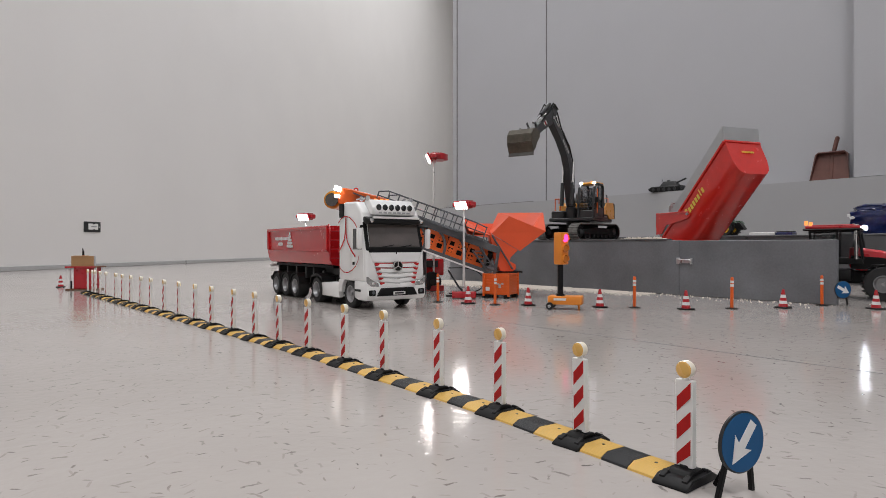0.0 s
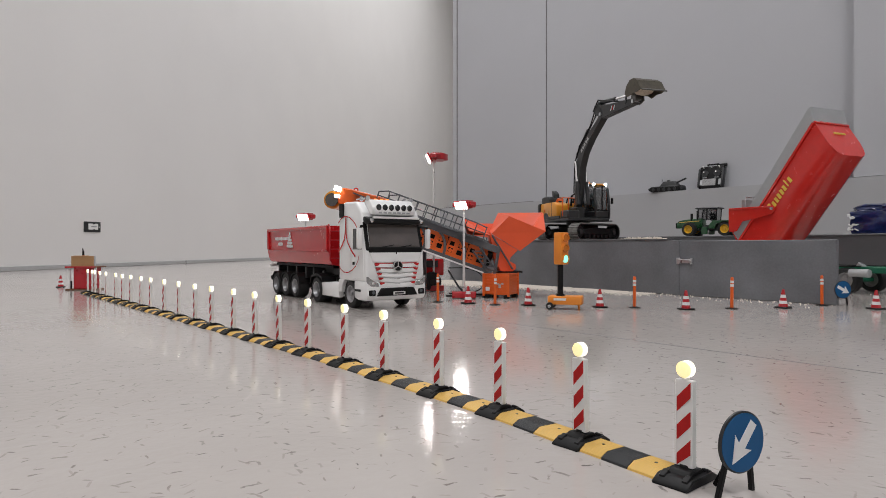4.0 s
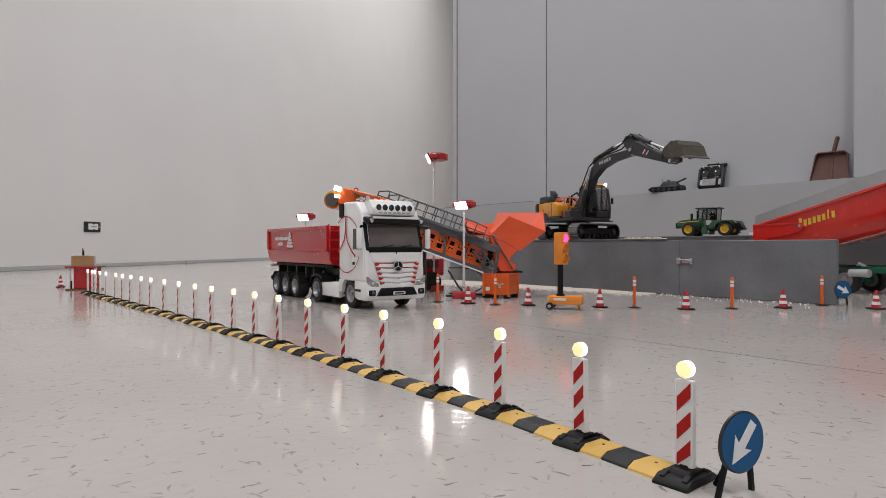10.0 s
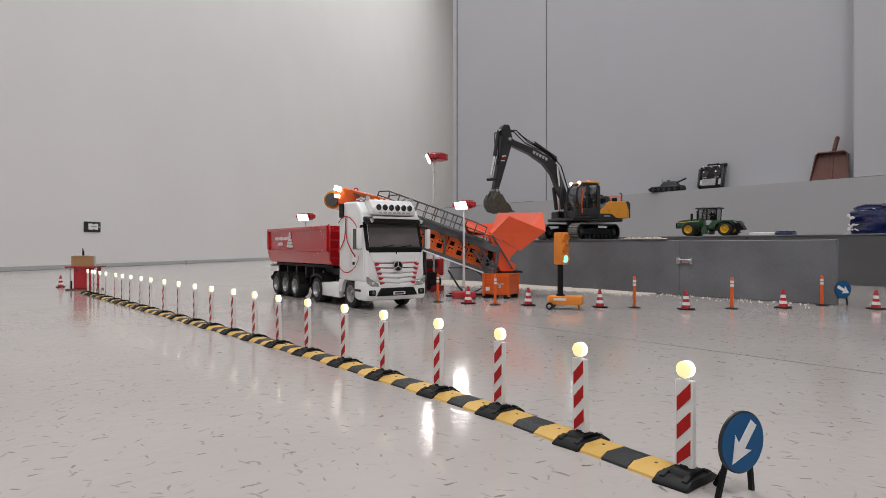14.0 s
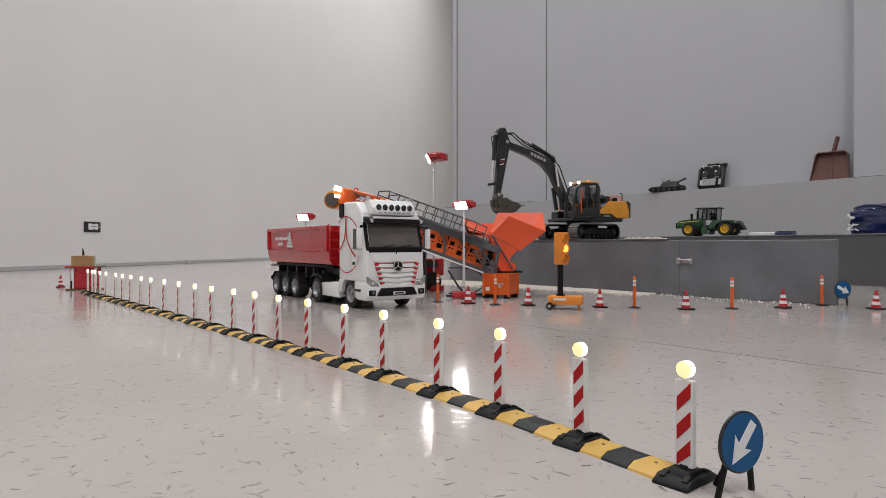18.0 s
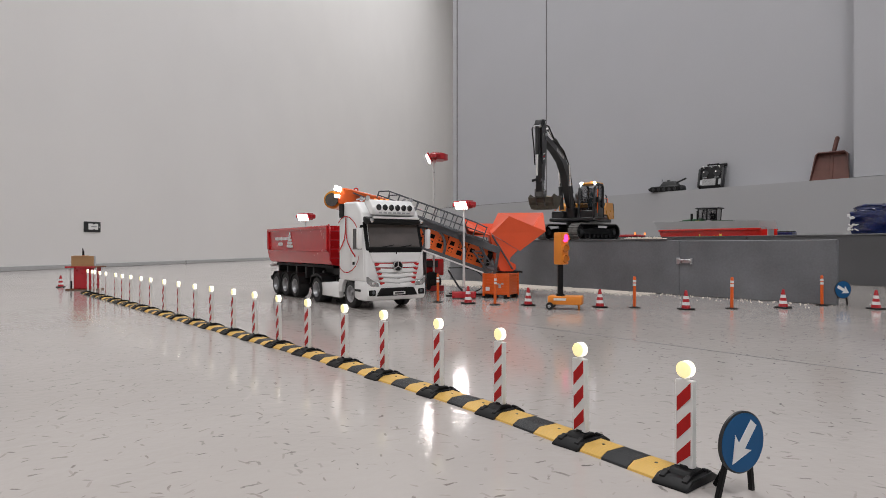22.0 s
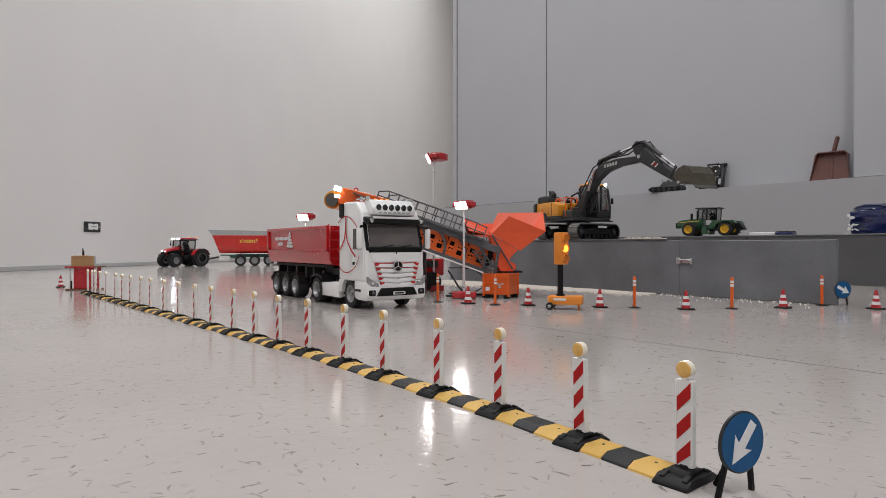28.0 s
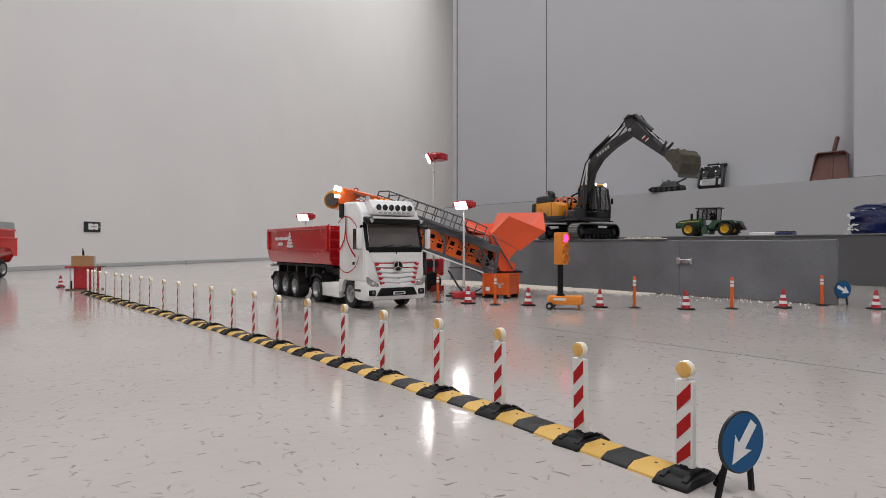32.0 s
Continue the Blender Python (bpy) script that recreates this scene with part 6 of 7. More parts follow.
# ---- red tractor and its tipping trailer ----
tc = thing("tractor", pose(1.2, 1.95, 0), "red farm tractor with bright white roof lamps and big black tyres", "tractor")
T_WHEELS = []
for sy in (-1, 1):
    T_WHEELS.append((wheel(tc, 0.0, sy * 0.080, 0.068, 0.054, M_BLACK, lugs=16, hub=0.55, bolts=8, name="rear_wheel"), 0.0, sy * 0.080, 0.068))
    T_WHEELS.append((wheel(tc, 0.222, sy * 0.074, 0.052, 0.050, M_GRIM, lugs=14, hub=0.50, bolts=8, name="front_wheel"), 0.222, sy * 0.074, 0.052))
for ob, x, y, r in T_WHEELS:
    if r > 0.06:
        for sy in (-1, 1):
            part("rim_ring", lathe(B(), [(0.0340, sy * 0.0265), (0.0368, sy * 0.0265), (0.0368, sy * 0.0285), (0.0340, sy * 0.0285)], "y", n=32, hollow=True), M_GRIM, ob)
            for a in (0, 90, 180, 270):
                part("wheel_nut", cyl(B(), (0.015 * math.cos(radians(a)), sy * 0.010, 0.015 * math.sin(radians(a))), (0.015 * math.cos(radians(a)), sy * 0.017, 0.015 * math.sin(radians(a))), 0.0028, n=7), M_CHROME, ob)
part("chassis", box(B(), (0.10, 0, 0.068), (0.26, 0.050, 0.040), bev=0.005), M_BLACK, tc)
part("rear_axle", cyl(B(), (0, -0.07, 0.068), (0, 0.07, 0.068), 0.016, n=12), M_BLACK, tc)
part("front_axle", box(B(), (0.222, 0, 0.052), (0.022, 0.12, 0.018), bev=0.003), M_BLACK, tc)
bm = B()
prism(bm, [(0.130, 0.098), (0.130, 0.162), (0.16, 0.160), (0.22, 0.150), (0.262, 0.136), (0.274, 0.118), (0.270, 0.092), (0.16, 0.088)], "y", -0.034, 0.034, bev=0.008, seg=3)
hood = part("hood", bm, M_DRED, tc, "glossy red bonnet")
part("grille", prism(B(), [(0.136, 0.094), (0.136, 0.136), (0.215, 0.130), (0.262, 0.118), (0.268, 0.094)], "y", -0.0352, 0.0352), M_BLACK, hood)
part("nose_grille", box(B(), (0.2725, 0, 0.108), (0.008, 0.060, 0.036), bev=0.003), M_BLACK, hood)
for sy in (-1, 1):
    part("head_lamp", box(B(), (0.2725, sy * 0.020, 0.124), (0.005, 0.014, 0.008), bev=0.001), M_TLED, hood, "lit white head lamp")
    bm = B()
    pts = []
    for k in range(9):
        a = radians(20 + 140 * k / 8)
        pts.append((0.078 * math.cos(a), 0.068 + 0.078 * math.sin(a)))
    pts2 = [(p[0] * 0.96, 0.068 + (p[1] - 0.068) * 0.96) for p in pts][::-1]
    prism(bm, pts + pts2, "y", sy * 0.056, sy * 0.106)
    part("rear_fender", bm, M_DRED, tc, "red rear fender")
    part("fender_edge", prism(B(), pts[1:-1] + pts2[1:-1], "y", sy * 0.1065, sy * 0.110), M_BLACK, tc)
    part("front_fender", prism(B(), [(0.166, 0.088), (0.190, 0.109), (0.234, 0.111), (0.268, 0.096), (0.234, 0.107), (0.192, 0.105)], "y", sy * 0.054, sy * 0.094), M_BLACK, tc)
    part("step", box(B(), (0.105, sy * 0.066, 0.050), (0.04, 0.024, 0.006), bev=0.001), M_BLACK, tc)
    part("mirror_arm", pipe(B(), [(0.150, sy * 0.052, 0.205), (0.158, sy * 0.085, 0.208), (0.158, sy * 0.088, 0.190)], 0.002, 6), M_BLACK, tc)
    part("mirror", box(B(), (0.158, sy * 0.090, 0.182), (0.004, 0.016, 0.026), bev=0.001), M_BLACK, tc)
    part("fuel_tank", box(B(), (0.105, sy * 0.048, 0.075), (0.07, 0.034, 0.036), bev=0.006, seg=2), M_BLACK, tc)
_before = set(tc.children)
cabp = [(-0.045, 0.125), (-0.052, 0.215), (0.078, 0.222), (0.090, 0.125)]
for sy in (-1, 1):
    part("cab_frame", pipe(B(), [(x, sy * (0.052 if z < 0.2 else 0.050), z) for x, z in cabp], 0.0045, 6), M_BLACK, tc)
    part("door_pillar", pipe(B(), [(0.020, sy * 0.052, 0.125), (0.022, sy * 0.051, 0.218)], 0.0035, 6), M_BLACK, tc)
part("cab_floor", box(B(), (0.025, 0, 0.118), (0.13, 0.104, 0.020), bev=0.003), M_BLACK, tc)
part("seat", box(B(), (-0.005, 0, 0.150), (0.036, 0.040, 0.050), bev=0.006), M_BLACK, tc)
bm = B()
box(bm, (0.008, 0, 0.168), (0.028, 0.036, 0.040), bev=0.010, seg=2)
ball(bm, (0.010, 0, 0.197), 0.0105, n=12)
part("doll", bm, M_DOLL, tc, "small plain toy driver")
part("steering_wheel", lathe(B(), [(0.010, 0), (0.013, 0.001), (0.013, 0.003), (0.010, 0.004)], "x", (0.060, 0, 0.165), n=14), M_BLACK, tc)
part("dash", box(B(), (0.075, 0, 0.145), (0.020, 0.05, 0.04), bev=0.004), M_BLACK, tc)
for sy in (-1, 1):
    part("side_glass", prism(B(), [(-0.040, 0.130), (-0.047, 0.210), (0.074, 0.216), (0.085, 0.130)], "y", sy * 0.0505, sy * 0.0515), M_CLEAR, tc, "clear cab window")
part("roof", box(B(), (0.010, 0, 0.230), (0.150, 0.112, 0.010), bev=0.004, seg=2), M_DRED, tc, "red cab roof")
part("roof_rim", box(B(), (0.010, 0, 0.2225), (0.164, 0.120, 0.007), bev=0.003), M_BLACK, tc, "black roof rim")
part("roof_top", box(B(), (0.010, 0, 0.237), (0.115, 0.085, 0.005), bev=0.002), M_DRED, tc, "red roof hatch")
for sy in (-1, 1):
    for x in (0.092,):
        part("roof_lamp", box(B(), (x, sy * 0.036, 0.228), (0.008, 0.030, 0.014), bev=0.002), M_TLED, tc, "bright white roof lamp")
    part("flash_beacon", cyl(B(), (-0.062, sy * 0.050, 0.238), (-0.062, sy * 0.050, 0.252), 0.006, 0.005, n=10), M_BEACON, tc, "glowing amber beacon")
# the cab sits ahead of the rear axle
for ob in [o for o in tc.children if o not in _before]:
    ob.data.transform(Matrix.Translation((0.078, 0, 0.006)) @ Matrix.Diagonal((1, 1, 0.95, 1)))
part("exhaust", cyl(B(), (0.150, -0.046, 0.12), (0.150, -0.046, 0.222), 0.006, n=10), M_CHROME, tc)
bm = B()
pipe(bm, [(-0.03, 0.025, 0.07), (-0.115, 0.012, 0.055)], 0.005, 6)
pipe(bm, [(-0.03, -0.025, 0.07), (-0.115, -0.012, 0.055)], 0.005, 6)
pipe(bm, [(-0.06, 0.0, 0.10), (-0.11, 0, 0.08)], 0.005, 6)
part("hitch", bm, M_BLACK, tc)
part("front_linkage", pipe(B(), [(0.26, -0.02, 0.07), (0.30, -0.02, 0.075), (0.30, 0.02, 0.075), (0.26, 0.02, 0.07)], 0.004, 6), M_BLACK, tc)

dt = thing("dump_trailer", pose(1.4, 2.6, 0), "red three-axle farm tipping trailer with silver extension boards", "trailer")
D_WHEELS = []
for x in (-0.115, 0.0, 0.115):
    for sy in (-1, 1):
        D_WHEELS.append((wheel(dt, x, sy * 0.070, 0.045, 0.034, M_GRIM, hub=0.6, bolts=8), x, sy * 0.070, 0.045))
    part("axle", cyl(B(), (x, -0.06, 0.045), (x, 0.06, 0.045), 0.008, n=10), M_TEAL, dt)
for sy in (-1, 1):
    part("chassis_rail", box(B(), (0.03, sy * 0.034, 0.082), (0.49, 0.014, 0.022), bev=0.002), M_TEAL, dt, "green chassis rail")
for x in (-0.15, 0.05, 0.18, 0.26):
    part("cross_member", box(B(), (x, 0, 0.082), (0.014, 0.08, 0.018), bev=0.001), M_TEAL, dt)
bm = B()
for sy in (-1, 1):
    pipe(bm, [(0.265, sy * 0.032, 0.078), (0.375, 0.0, 0.058)], 0.008, 8)
part("drawbar", bm, M_IRON, dt, "dark steel drawbar")
part("drawbar_eye", lathe(B(), [(0.007, -0.004), (0.014, -0.004), (0.014, 0.004), (0.007, 0.004)], "z", (0.388, 0, 0.058), n=16, hollow=True), M_IRON, dt)
part("air_tank", cyl(B(), (0.135, -0.088, 0.072), (0.200, -0.088, 0.072), 0.014, n=16), M_SILVER, dt, "silver air tank")
part("tool_box", box(B(), (0.245, 0.055, 0.064), (0.085, 0.03, 0.042), bev=0.003), M_WPLAST, dt)
part("mudguard", box(B(), (0, -0.070, 0.094), (0.30, 0.034, 0.004)), M_BLACK, dt)
part("mudguard", box(B(), (0, 0.070, 0.094), (0.30, 0.034, 0.004)), M_BLACK, dt)
part("tip_ram", cyl(B(), (0.10, 0, 0.07), (0.12, 0, 0.10), 0.014, n=12), M_STEEL, dt)
# tipping body, turning about its rear lower edge
HX, HZ = -0.205, 0.106
bm = B()
L, zr, wb, wt = 0.535, 0.146, 0.062, 0.094
xb0, xb1, xt1 = -0.008, L - 0.055, L
HALF = [(0.046, 0.0), (0.066, 0.005), (0.080, 0.018), (0.089, 0.038), (wt, 0.066), (wt, zr)]
INNER = [(0.044, 0.003), (0.064, 0.008), (0.077, 0.020), (0.086, 0.039), (wt - 0.003, 0.067), (wt - 0.003, zr)]


def leaned(bm, pts, a, b):
    """A prism along x whose far end leans with the front of the body; a and b are set back from rear and front."""
    prism(bm, pts, "x", 0.0, 1.0)
    for v in bm.verts:
        front = xb1 + (xt1 - xb1) * v.co.z / zr
        v.co.x = (xb0 + a if v.co.x < 0.5 else front + b) if a is not None else front + b + (0.0 if v.co.x < 0.5 else 0.003)
    return bm


loop = [(y, z) for y, z in reversed(HALF)] + [(-y, z) for y, z in HALF] + [(-y, z) for y, z in reversed(INNER)] + [(y, z) for y, z in INNER]
tip = part("tipping_body", leaned(bm, loop, 0.0, 0.0), M_ORED, dt, "bright red tipping body", m=pose(HX, 0, HZ))
part("front_panel", leaned(B(), [(y, z) for y, z in HALF] + [(-y, z) for y, z in reversed(HALF)], None, 0.0005), M_ORED, tip)
for sy in (-1, 1):
    part("extension_board", plate(B(), [(xb0, sy * wt, zr), (xt1, sy * wt, zr), (xt1 + 0.040, sy * (wt + 0.002), zr + 0.048), (xb0 + 0.01, sy * (wt + 0.002), zr + 0.040)], 0.003), M_SILVER, tip, "silver extension board")
    part("top_rail", box(B(), ((xb0 + xt1) / 2, sy * (wt + 0.003), zr - 0.002), (xt1 - xb0, 0.008, 0.010), bev=0.0015), M_ORED, tip)
    rg = random.Random(3)
    for k in range(8):
        h = 0.034 if k in (0, 6) else 0.024
        part("letter_bar", box(B(), (0.188 + k * 0.0185, sy * (wt + 0.0022), 0.088 + h / 2), (0.0125 if k != 6 else 0.006, 0.0014, h), r=(0, 10, 0), bev=0.0005), M_YTEXT, tip)
part("extension_board", plate(B(), [(xt1, -wt, zr), (xt1, wt, zr), (xt1 + 0.040, wt + 0.002, zr + 0.048), (xt1 + 0.040, -wt - 0.002, zr + 0.048)], 0.003), M_SILVER, tip, "silver extension board")
part("front_rail", box(B(), (xt1 + 0.002, 0, zr - 0.002), (0.010, 2 * wt, 0.012), bev=0.0015), M_ORED, tip)
for k in range(8):
    part("letter_bar", box(B(), (xb1 + 0.0440, -0.028 + k * 0.0082, 0.094), (0.002, 0.0055, 0.008), r=(0, 24, 0)), M_YTEXT, tip)
# tailgate with cheeks beside the body; it hangs level from two pins on the rails
GX, GZ = 0.190, 0.092
gate = part("tailgate", prism(B(), [(-wb, -0.120), (wb, -0.120), (wt + 0.008, -0.055), (wt + 0.008, 0.012), (-wt - 0.008, 0.012), (-wt - 0.008, -0.055)], "x", -0.210, -0.205, bev=0.001), M_ORED, dt, "red tailgate")
for sy in (-1, 1):
    y0 = sy * (wt + 0.006)
    part("cheek", prism(B(), [(-0.206, 0.012), (-0.206, -0.088), (-0.168, -0.086), (-0.140, -0.046), (-0.060, -0.034), (0.0, -0.020), (0.012, -0.006), (0.008, 0.010), (-0.05, 0.012)], "y", y0, y0 + sy * 0.003, bev=0.0006), M_ORED, gate, "red gate cheek")
    part("cheek_edge", box(B(), (-0.100, y0 + sy * 0.003, 0.008), (0.208, 0.006, 0.007), bev=0.001), M_ORED, gate)
    part("pin", cyl(B(), (0, y0, 0), (0, y0 + sy * 0.009, 0), 0.006, n=12), M_STEEL, gate)
    part("gate_rib", box(B(), (-0.213, sy * 0.06, -0.045), (0.006, 0.010, 0.11), bev=0.001), M_ORED, gate)
part("gate_board", plate(B(), [(-0.207, -0.030, 0.012), (-0.207, 0.030, 0.012), (-0.207, 0.030, 0.050), (-0.207, -0.030, 0.050)], 0.003), M_SILVER, gate, "silver gate board")
part("gate_frame", pipe(B(), [(-0.172, -0.045, 0.012), (-0.172, -0.045, 0.058), (-0.172, 0.045, 0.058), (-0.172, 0.045, 0.012)], 0.0022, 6), M_STEEL, gate)

# ---- green articulated tractor on the bench ----
gt = thing("toy_tractor", pose(1.536, 3.540, 0.2227, 0, 0, UDEG + 8) @ Matrix.Scale(1.05, 4), "green toy farm tractor with yellow wheels on the bench", "toy tractor")
for x in (0.09, -0.10):
    for sy in (-1, 1):
        wheel(gt, x, sy * 0.060, 0.037, 0.036, M_YRIM, lugs=12, hub=0.6, bolts=6)
part("chassis", box(B(), (0.0, 0, 0.045), (0.24, 0.05, 0.03), bev=0.004), M_DGREY, gt)
part("hood", prism(B(), [(0.03, 0.05), (0.03, 0.098), (0.13, 0.092), (0.166, 0.082), (0.172, 0.045), (0.06, 0.04)], "y", -0.036, 0.036, bev=0.005, seg=2), M_GREEN, gt, "green bonnet")
part("hood_line", box(B(), (0.10, 0.0365, 0.080), (0.11, 0.001, 0.003), r=(0, 3, 0)), M_YTEXT, gt)
part("nose", box(B(), (0.177, 0, 0.060), (0.006, 0.05, 0.03), bev=0.002), M_BLACK, gt)
for sy in (-1, 1):
    part("fender", prism(B(), [(-0.155, 0.066), (-0.140, 0.082), (-0.04, 0.082), (-0.02, 0.055), (-0.02, 0.04), (-0.05, 0.04), (-0.06, 0.065), (-0.10, 0.079)], "y", sy * 0.040, sy * 0.082), M_GREEN, gt)
    for a, b in (((0.056, 0.09), (0.050, 0.148)), ((-0.044, 0.085), (-0.048, 0.148)), ((0.006, 0.085), (0.004, 0.148))):
        part("cab_post", pipe(B(), [(a[0], sy * 0.036, a[1]), (b[0], sy * 0.036, b[1])], 0.003, 6), M_BLACK, gt)
    part("cab_glass", prism(B(), [(-0.042, 0.086), (-0.046, 0.147), (0.048, 0.147), (0.053, 0.090)], "y", sy * 0.0345, sy * 0.0355), M_CLEAR, gt)
    part("step", box(B(), (0.01, sy * 0.055, 0.03), (0.03, 0.02, 0.04), bev=0.002), M_GREEN, gt)
part("seat", box(B(), (-0.018, 0, 0.105), (0.03, 0.03, 0.04), bev=0.004), M_BLACK, gt)
part("roof", box(B(), (0.002, 0, 0.152), (0.128, 0.090, 0.009), bev=0.004), M_DGREY, gt, "dark cab roof")
part("exhaust", cyl(B(), (0.078, -0.03, 0.085), (0.078, -0.03, 0.142), 0.006, n=10), M_BLACK, gt)
part("air_stack", cyl(B(), (0.088, 0.03, 0.085), (0.088, 0.03, 0.125), 0.007, n=10), M_BLACK, gt)
part("tail_linkage", prism(B(), [(-0.135, 0.040), (-0.135, 0.076), (-0.160, 0.068), (-0.182, 0.038), (-0.174, 0.030), (-0.152, 0.036)], "y", -0.03, 0.03, bev=0.003), M_BLACK, gt)


# ---- what moves ----
# seconds, swing, boom, stick and bucket in degrees
ARM = (
    (0.0, -123, 57, -27, -45),
    (1.5, -118, 56, -24, -49),
    (2.0, -110, 57, -24, -51),
    (2.5, -88, 59, -23, -47),
    (2.8, -78, 55, -20, -5),
    (3.0, -77, 53, -9, 8),
    (3.5, -73, 62, 1, 10),
    (5.5, -77, 46, -5, 14),
    (6.0, -77, 46, -6, 14),
    (6.5, -74, 46, -6, 13),
    (7.0, -74, 46, -5, 13),
    (7.5, -71, 47, -5, 12),
    (8.0, -69, 47, -5, 11),
    (8.5, -70, 46, -6, 11),
    (9.0, -69, 42, -10, 11),
    (9.5, -69, 42, -10, 11),
    (10.0, -69, 28, -18, 2),
    (10.5, -67, 14, -34, -6),
    (11.0, -68, 9, -63, -5),
    (11.5, -65, 8, -85, -162),
    (12.0, -63, 15, -89, -177),
    (12.5, -63, 31, -78, -178),
    (12.8, -75, 40, -71, -166),
    (13.0, -107, 42, -73, -163),
    (13.2, -140, 42, -63, -167),
    (13.5, -153, 43, -67, -172),
    (14.0, -156, 42, -74, -123),
    (14.5, -119, 50, -37, -49),
    (16.5, -2, 17, -95, -155),
    (17.0, -38, 28, -95, -186),
    (17.5, -78, 40, -76, -172),
    (18.0, -157, 40, -80, -153),
    (18.5, -155, 49, -60, -79),
    (19.0, -86, 49, -23, -24),
    (19.5, -64, 35, -48, -26),
    (20.0, -57, 19, -68, -37),
    (20.5, -56, 10, -87, -163),
    (21.0, -54, 13, -104, -166),
    (21.5, -53, 30, -95, -189),
    (22.0, -122, 40, -84, -170),
    (22.5, -153, 39, -84, -148),
    (22.8, -150, 47, -72, -76),
    (23.0, -135, 56, -52, -62),
    (23.5, -72, 54, -35, -44),
    (24.0, -50, 39, -60, -41),
    (24.5, -33, 42, -101, -196),
    (25.0, -106, 42, -80, -166),
    (25.5, -147, 43, -86, -179),
    (27.5, -68, 40, -35, -21),
    (28.0, -65, 24, -30, -12),
    (28.5, -63, 4, -46, -13),
    (29.0, -64, -2, -74, -152),
    (29.5, -59, 16, -88, -148),
    (30.0, -59, 33, -82, -185),
    (30.2, -81, 35, -80, -172),
    (30.5, -122, 40, -82, -170),
    (30.8, -153, 40, -75, -147),
    (31.0, -150, 40, -68, -128),
    (31.2, -151, 50, -57, -84),
    (31.5, -114, 50, -37, -71),
    (31.7, -89, 51, -29, -61),
    (32.0, -61, 43, -35, -44),
)

# seconds, tractor's rear axle
DRIVE = ((0.0, 1.190, 2.035), (0.5, 1.198, 2.028), (1.0, 1.27, 1.93), (1.5, 1.42, 1.79), (2.0, 1.62, 1.76), (2.6, 1.8, 1.74), (5.0, 1.81, 1.738), (9.0, 1.86, 1.72), (11.2, 1.9, 1.7), (12.0, 2.12, 1.72), (12.5, 2.35, 1.6), (13.5, 2.85, 1.3), (14.5, 3.2, 1.25), (15.5, 3.3, 1.45), (16.5, 3.05, 1.72), (17.5, 2.76, 1.86), (18.4, 2.45, 2.1), (19.0, 2.13, 2.42), (19.6, 1.844, 2.767), (20.0, 1.687, 2.958), (20.4, 1.569, 3.101), (20.7, 1.493, 3.193), (21.0, 1.353, 3.363), (21.5, 1.176, 3.578), (22.0, 1.164, 3.592), (22.5, 1.136, 3.627), (23.0, 1.049, 3.732), (23.4, 0.943, 3.861), (23.7, 0.83, 3.998), (24.0, 0.66, 4.204), (25.0, 0.226, 4.495), (25.8, -0.42, 4.74), (26.6, -1.02, 5.10), (27.5, -1.74, 5.42), (28.0, -2.05, 5.08), (28.5, -2.28, 4.71), (29.0, -2.39, 4.37), (29.5, -2.40, 4.02), (30.0, -2.42, 3.69), (30.5, -2.43, 3.39), (31.0, -2.42, 3.11), (31.5, -2.38, 2.86), (32.0, -2.31, 2.63))
# seconds, trailer's middle axle and heading, while it tips behind the boards
TOW = ((0.0, 1.22, 2.609, -70.0), (0.5, 1.226, 2.604, -70.0), (1.0, 1.308, 2.542, -69.0), (1.5, 1.329, 2.478, -68.0), (2.0, 1.394, 2.384, -68.0), (2.6, 1.452, 2.309, -67.0), (5.0, 1.452, 2.309, -67.0), (9.0, 1.452, 2.309, -67.0), (11.2, 1.452, 2.309, -67.0), (11.6, 1.49, 2.27, -66.0), (12.0, 1.585, 2.19, -60.0), (12.5, 1.94, 1.871, -42.0), (13.5, 2.42, 1.54, -36.0))
# seconds, tip angle of the trailer's body
TIP = ((0.0, 46.5), (1.0, 49.5), (2.0, 52.5), (2.8, 54.0), (5.2, 50.5), (6.0, 45.5), (6.5, 42.0), (7.0, 39.0), (8.0, 33.0), (9.0, 27.0), (9.5, 20.5), (10.0, 14.0), (10.5, 6.5), (10.9, 1.0), (11.1, 0.0), (32.0, 0.0))
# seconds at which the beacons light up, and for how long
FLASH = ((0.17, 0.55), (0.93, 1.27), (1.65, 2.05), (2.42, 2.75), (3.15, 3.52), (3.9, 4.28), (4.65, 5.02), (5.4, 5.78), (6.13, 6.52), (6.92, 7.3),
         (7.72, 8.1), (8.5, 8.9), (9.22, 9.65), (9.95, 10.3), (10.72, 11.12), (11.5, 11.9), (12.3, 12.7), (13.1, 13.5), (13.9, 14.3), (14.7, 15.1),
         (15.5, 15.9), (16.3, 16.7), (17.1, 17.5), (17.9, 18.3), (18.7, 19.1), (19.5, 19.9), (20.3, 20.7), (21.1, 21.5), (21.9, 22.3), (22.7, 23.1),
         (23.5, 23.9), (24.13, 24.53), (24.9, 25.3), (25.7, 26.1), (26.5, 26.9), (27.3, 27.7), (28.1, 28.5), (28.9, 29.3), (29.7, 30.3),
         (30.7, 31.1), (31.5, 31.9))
# the traffic light: seconds and which lens is lit
SIGNAL = ((0.0, 0), (2.65, 2), (6.75, 1), (8.62, 0), (12.9, 2), (17.3, 1), (19.3, 0), (23.68, 2), (27.85, 1), (29.6, 0))


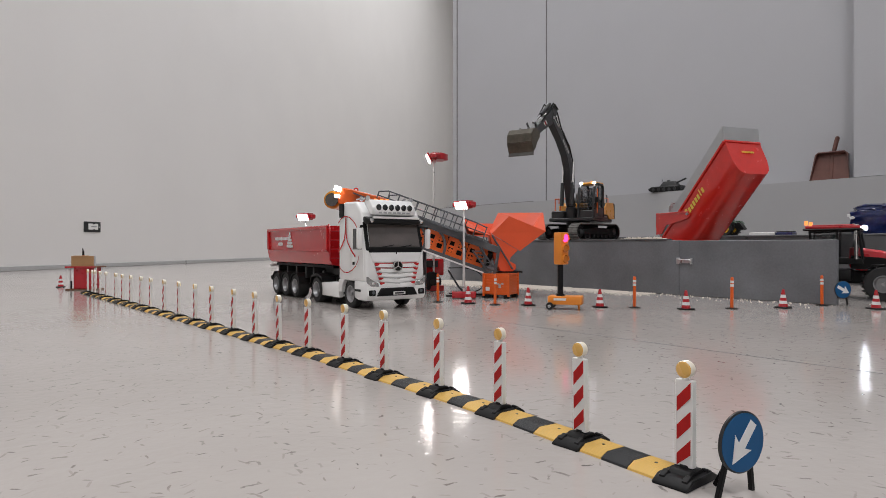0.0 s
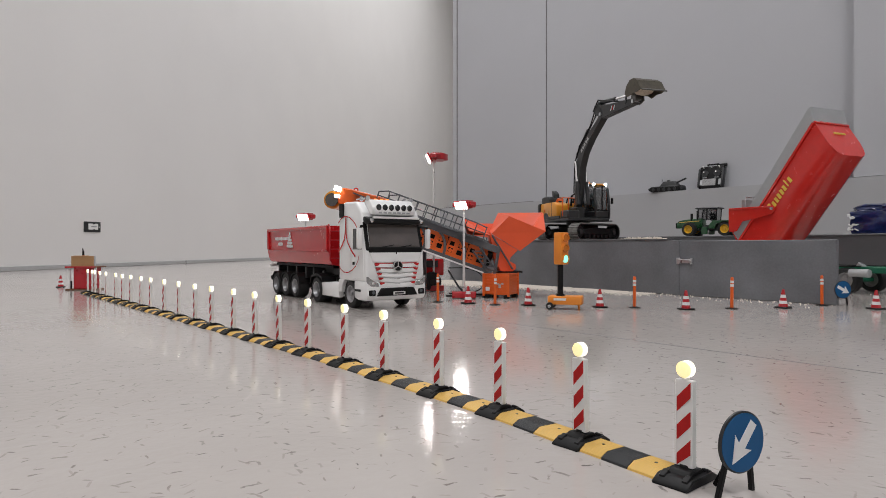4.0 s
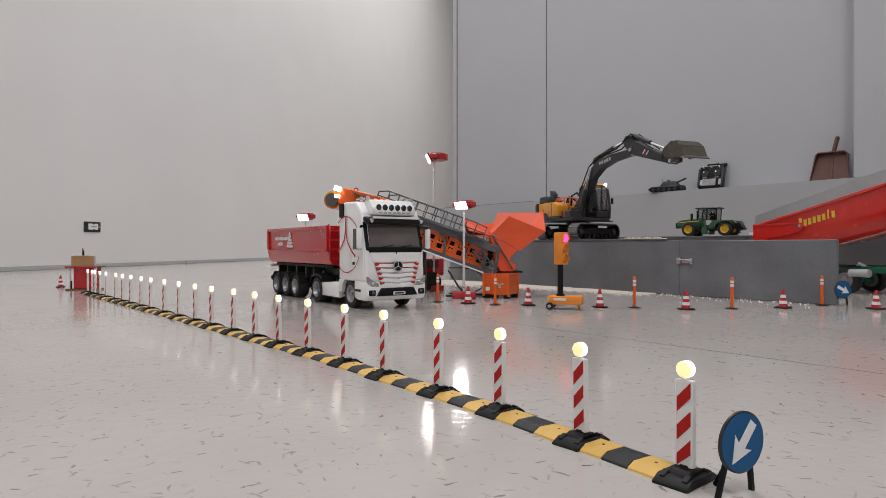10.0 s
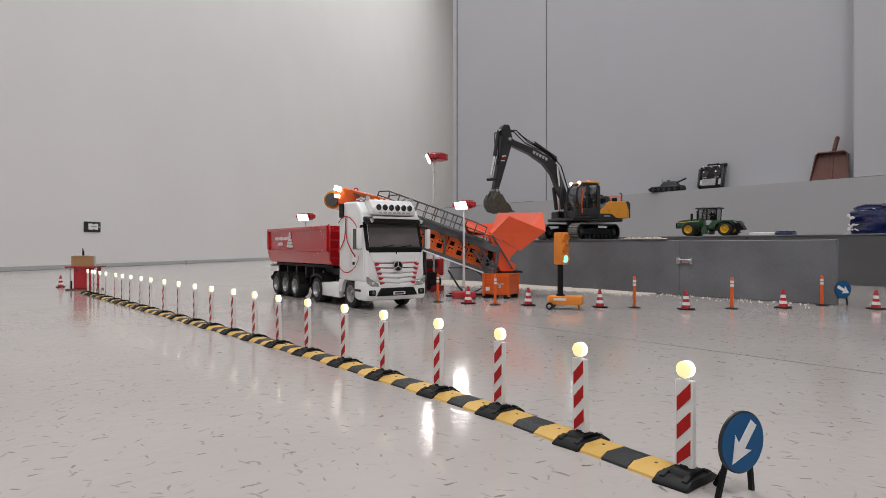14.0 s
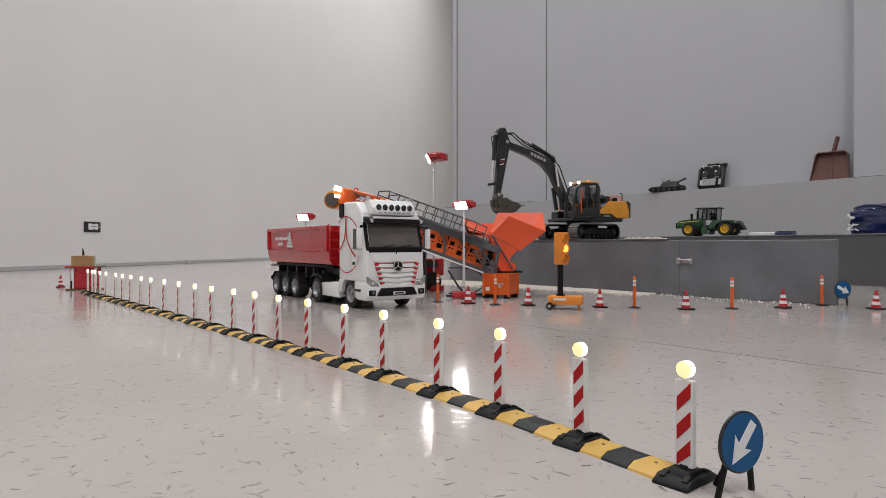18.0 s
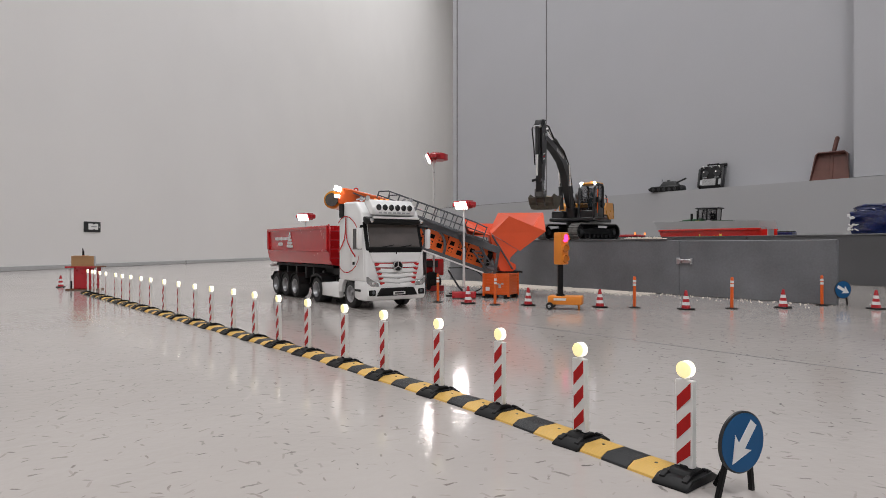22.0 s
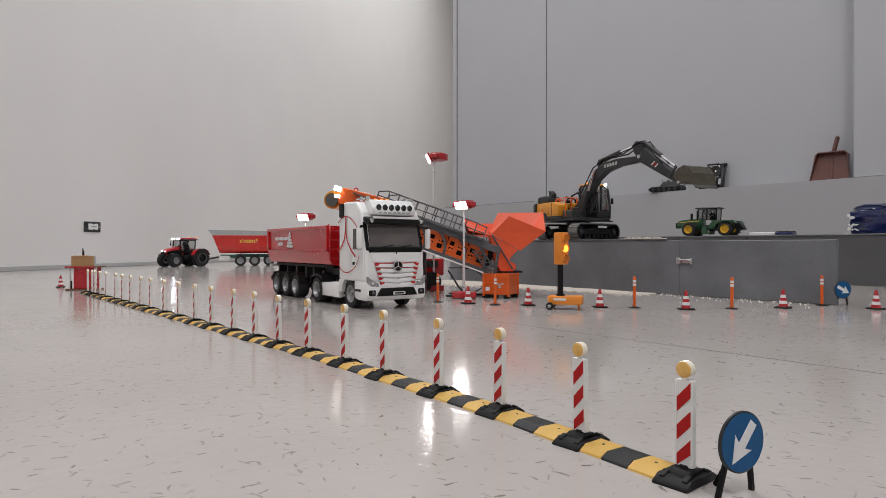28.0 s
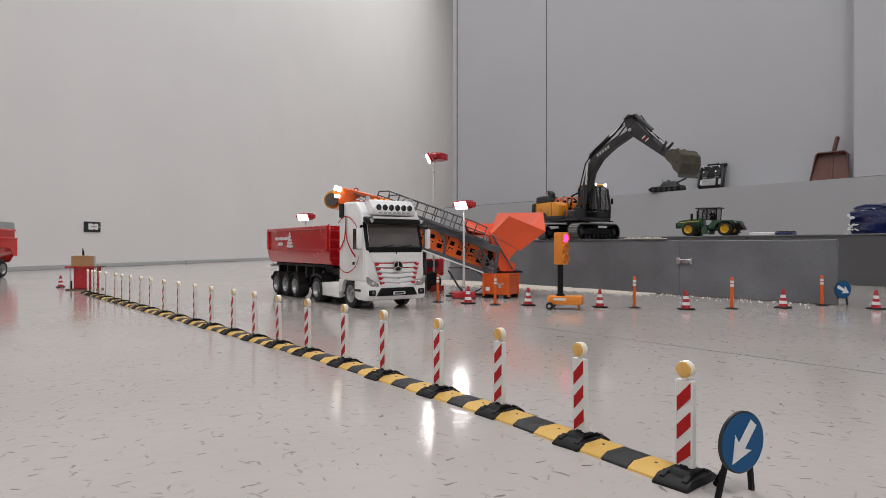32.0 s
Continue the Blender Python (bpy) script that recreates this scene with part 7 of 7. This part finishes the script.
def spline(rows, t):
    """Smooth value at t of rows of seconds and numbers (monotone cubic)."""
    if t <= rows[0][0]:
        return np.array(rows[0][1:], float)
    if t >= rows[-1][0]:
        return np.array(rows[-1][1:], float)
    i = max(k for k in range(len(rows) - 1) if rows[k][0] <= t)
    p = [np.array(rows[min(max(k, 0), len(rows) - 1)], float) for k in (i - 1, i, i + 1, i + 2)]
    h = p[2][0] - p[1][0]

    def slope(a, b, c):
        if b[0] - a[0] <= 0 or c[0] - b[0] <= 0:
            return np.zeros(len(a) - 1)
        d0, d1 = (b[1:] - a[1:]) / (b[0] - a[0]), (c[1:] - b[1:]) / (c[0] - b[0])
        return np.where(d0 * d1 > 0, 2 * d0 * d1 / np.where(d0 + d1 == 0, 1, d0 + d1), 0.0)
    m0, m1 = slope(p[0], p[1], p[2]), slope(p[1], p[2], p[3])
    f = (t - p[1][0]) / h
    return ((2 * f ** 3 - 3 * f ** 2 + 1) * p[1][1:] + (f ** 3 - 2 * f ** 2 + f) * h * m0
            + (-2 * f ** 3 + 3 * f ** 2) * p[2][1:] + (f ** 3 - f ** 2) * h * m1)


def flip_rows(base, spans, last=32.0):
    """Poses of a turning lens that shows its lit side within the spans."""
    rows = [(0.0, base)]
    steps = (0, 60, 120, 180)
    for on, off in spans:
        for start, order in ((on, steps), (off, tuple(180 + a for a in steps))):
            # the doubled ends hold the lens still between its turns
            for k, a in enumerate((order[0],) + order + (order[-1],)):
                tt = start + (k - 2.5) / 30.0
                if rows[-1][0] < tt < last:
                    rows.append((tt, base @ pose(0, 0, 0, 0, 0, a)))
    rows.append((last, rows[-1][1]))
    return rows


def motions():
    times = [k / 10 for k in range(321)]
    # excavator: deck, boom, stick and bucket follow their joints
    rows = {"house": [], "boom": [], "stick": [], "bucket": []}
    for t in times:
        th, a, b, c = (float(v) for v in spline(ARM, t))
        turn = pose(0, 0, 0, 0, 0, th)
        r, z = 0.03, 0.137
        rows["house"].append((t, turn))
        rows["boom"].append((t, turn @ pose(r, -0.02, z) @ pose(0, 0, 0, 0, -a, 0)))
        r, z = r + LB * math.cos(radians(a)), z + LB * math.sin(radians(a))
        rows["stick"].append((t, turn @ pose(r, -0.02, z) @ pose(0, 0, 0, 0, -b, 0)))
        r, z = r + LS * math.cos(radians(b)), z + LS * math.sin(radians(b))
        rows["bucket"].append((t, turn @ pose(r, -0.02, z) @ pose(0, 0, 0, 0, -c, 0)))
    for ob, key in ((house, "house"), (boom, "boom"), (stick, "stick"), (bucket, "bucket")):
        walk(ob, rows[key])

    # tractor along its drive, trailer towed behind
    tr, dr, tb, tg = [], [], [], []
    roll_t, roll_d = [], []
    heading, axle, s_t, s_d = 0.0, None, 0.0, 0.0
    prev = None
    for t in times:
        p = spline(DRIVE, t)
        q0, q1 = spline(DRIVE, max(0.0, t - 0.12)), spline(DRIVE, min(32.0, t + 0.12))
        d = q1 - q0
        if math.hypot(d[0], d[1]) > 0.012:
            new_h = math.degrees(math.atan2(d[1], d[0]))
            heading += (new_h - heading + 180) % 360 - 180
        if t <= 0.6:
            heading = -38.0
        h = Vector((math.cos(radians(heading)), math.sin(radians(heading)), 0))
        pos = Vector((p[0], p[1], 0))
        tr.append((t, pose(pos.x, pos.y, 0, 0, 0, heading)))
        hitch = pos - h * 0.095
        if t <= 13.5:
            x, y, hd = (float(v) for v in spline(TOW, t))
            now = Vector((x, y, 0))
        else:
            dirv = (hitch - axle).normalized()
            now = hitch - dirv * 0.400
            hd += (math.degrees(math.atan2(dirv.y, dirv.x)) - hd + 180) % 360 - 180
        dr.append((t, pose(now.x, now.y, 0, 0, 0, hd)))
        if prev is not None:
            s_t += (pos - prev[0]).length
            s_d += (now - prev[1]).length
        roll_t.append(s_t)
        roll_d.append(s_d)
        prev, axle = (pos, now), now
        ang = float(spline(TIP, t)[0])
        tb.append((t, pose(HX, 0, HZ, 0, -ang, 0)))
        tg.append((t, pose(HX, 0, HZ, 0, -ang, 0) @ pose(GX, 0, GZ, 0, ang, 0)))
    walk(tc, tr)
    walk(dt, dr)
    walk(tip, tb)
    walk(gate, tg)
    for wheels, roll in ((T_WHEELS, roll_t), (D_WHEELS, roll_d)):
        for ob, x, y, r in wheels:
            # one row for every sixty degrees of turn at most
            wr = []
            for k, t in enumerate(times):
                if k in (0, 320) or k % 2 == 0 or roll[k] - roll[max(k - 1, 0)] > 0.02:
                    wr.append((t, pose(x, y, r, 0, math.degrees(roll[k] / r), 0)))
            walk(ob, wr)

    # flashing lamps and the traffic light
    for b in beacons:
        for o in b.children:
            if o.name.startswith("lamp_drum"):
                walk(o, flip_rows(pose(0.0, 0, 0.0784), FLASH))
    for k, (ob, z) in enumerate(zip(SIGNALS, (0.027, 0.0, -0.027))):
        spans = []
        for (t0, which), (t1, _) in zip(SIGNAL, SIGNAL[1:] + ((34.0, 0),)):
            if which == k:
                spans.append((t0 - 0.3 if t0 == 0 else t0, t1))
        base = pose(0.0127, 0, z)
        if spans[0][0] < 0:
            # lit at the start: show the dark side between the lit spans
            dark = [(a[1], b[0]) for a, b in zip(spans, spans[1:] + [(34.0, 35.0)])]
            rows = flip_rows(base @ pose(0, 0, 0, 0, 0, 180), dark)
        else:
            rows = flip_rows(base, spans)
        walk(ob, rows)


motions()
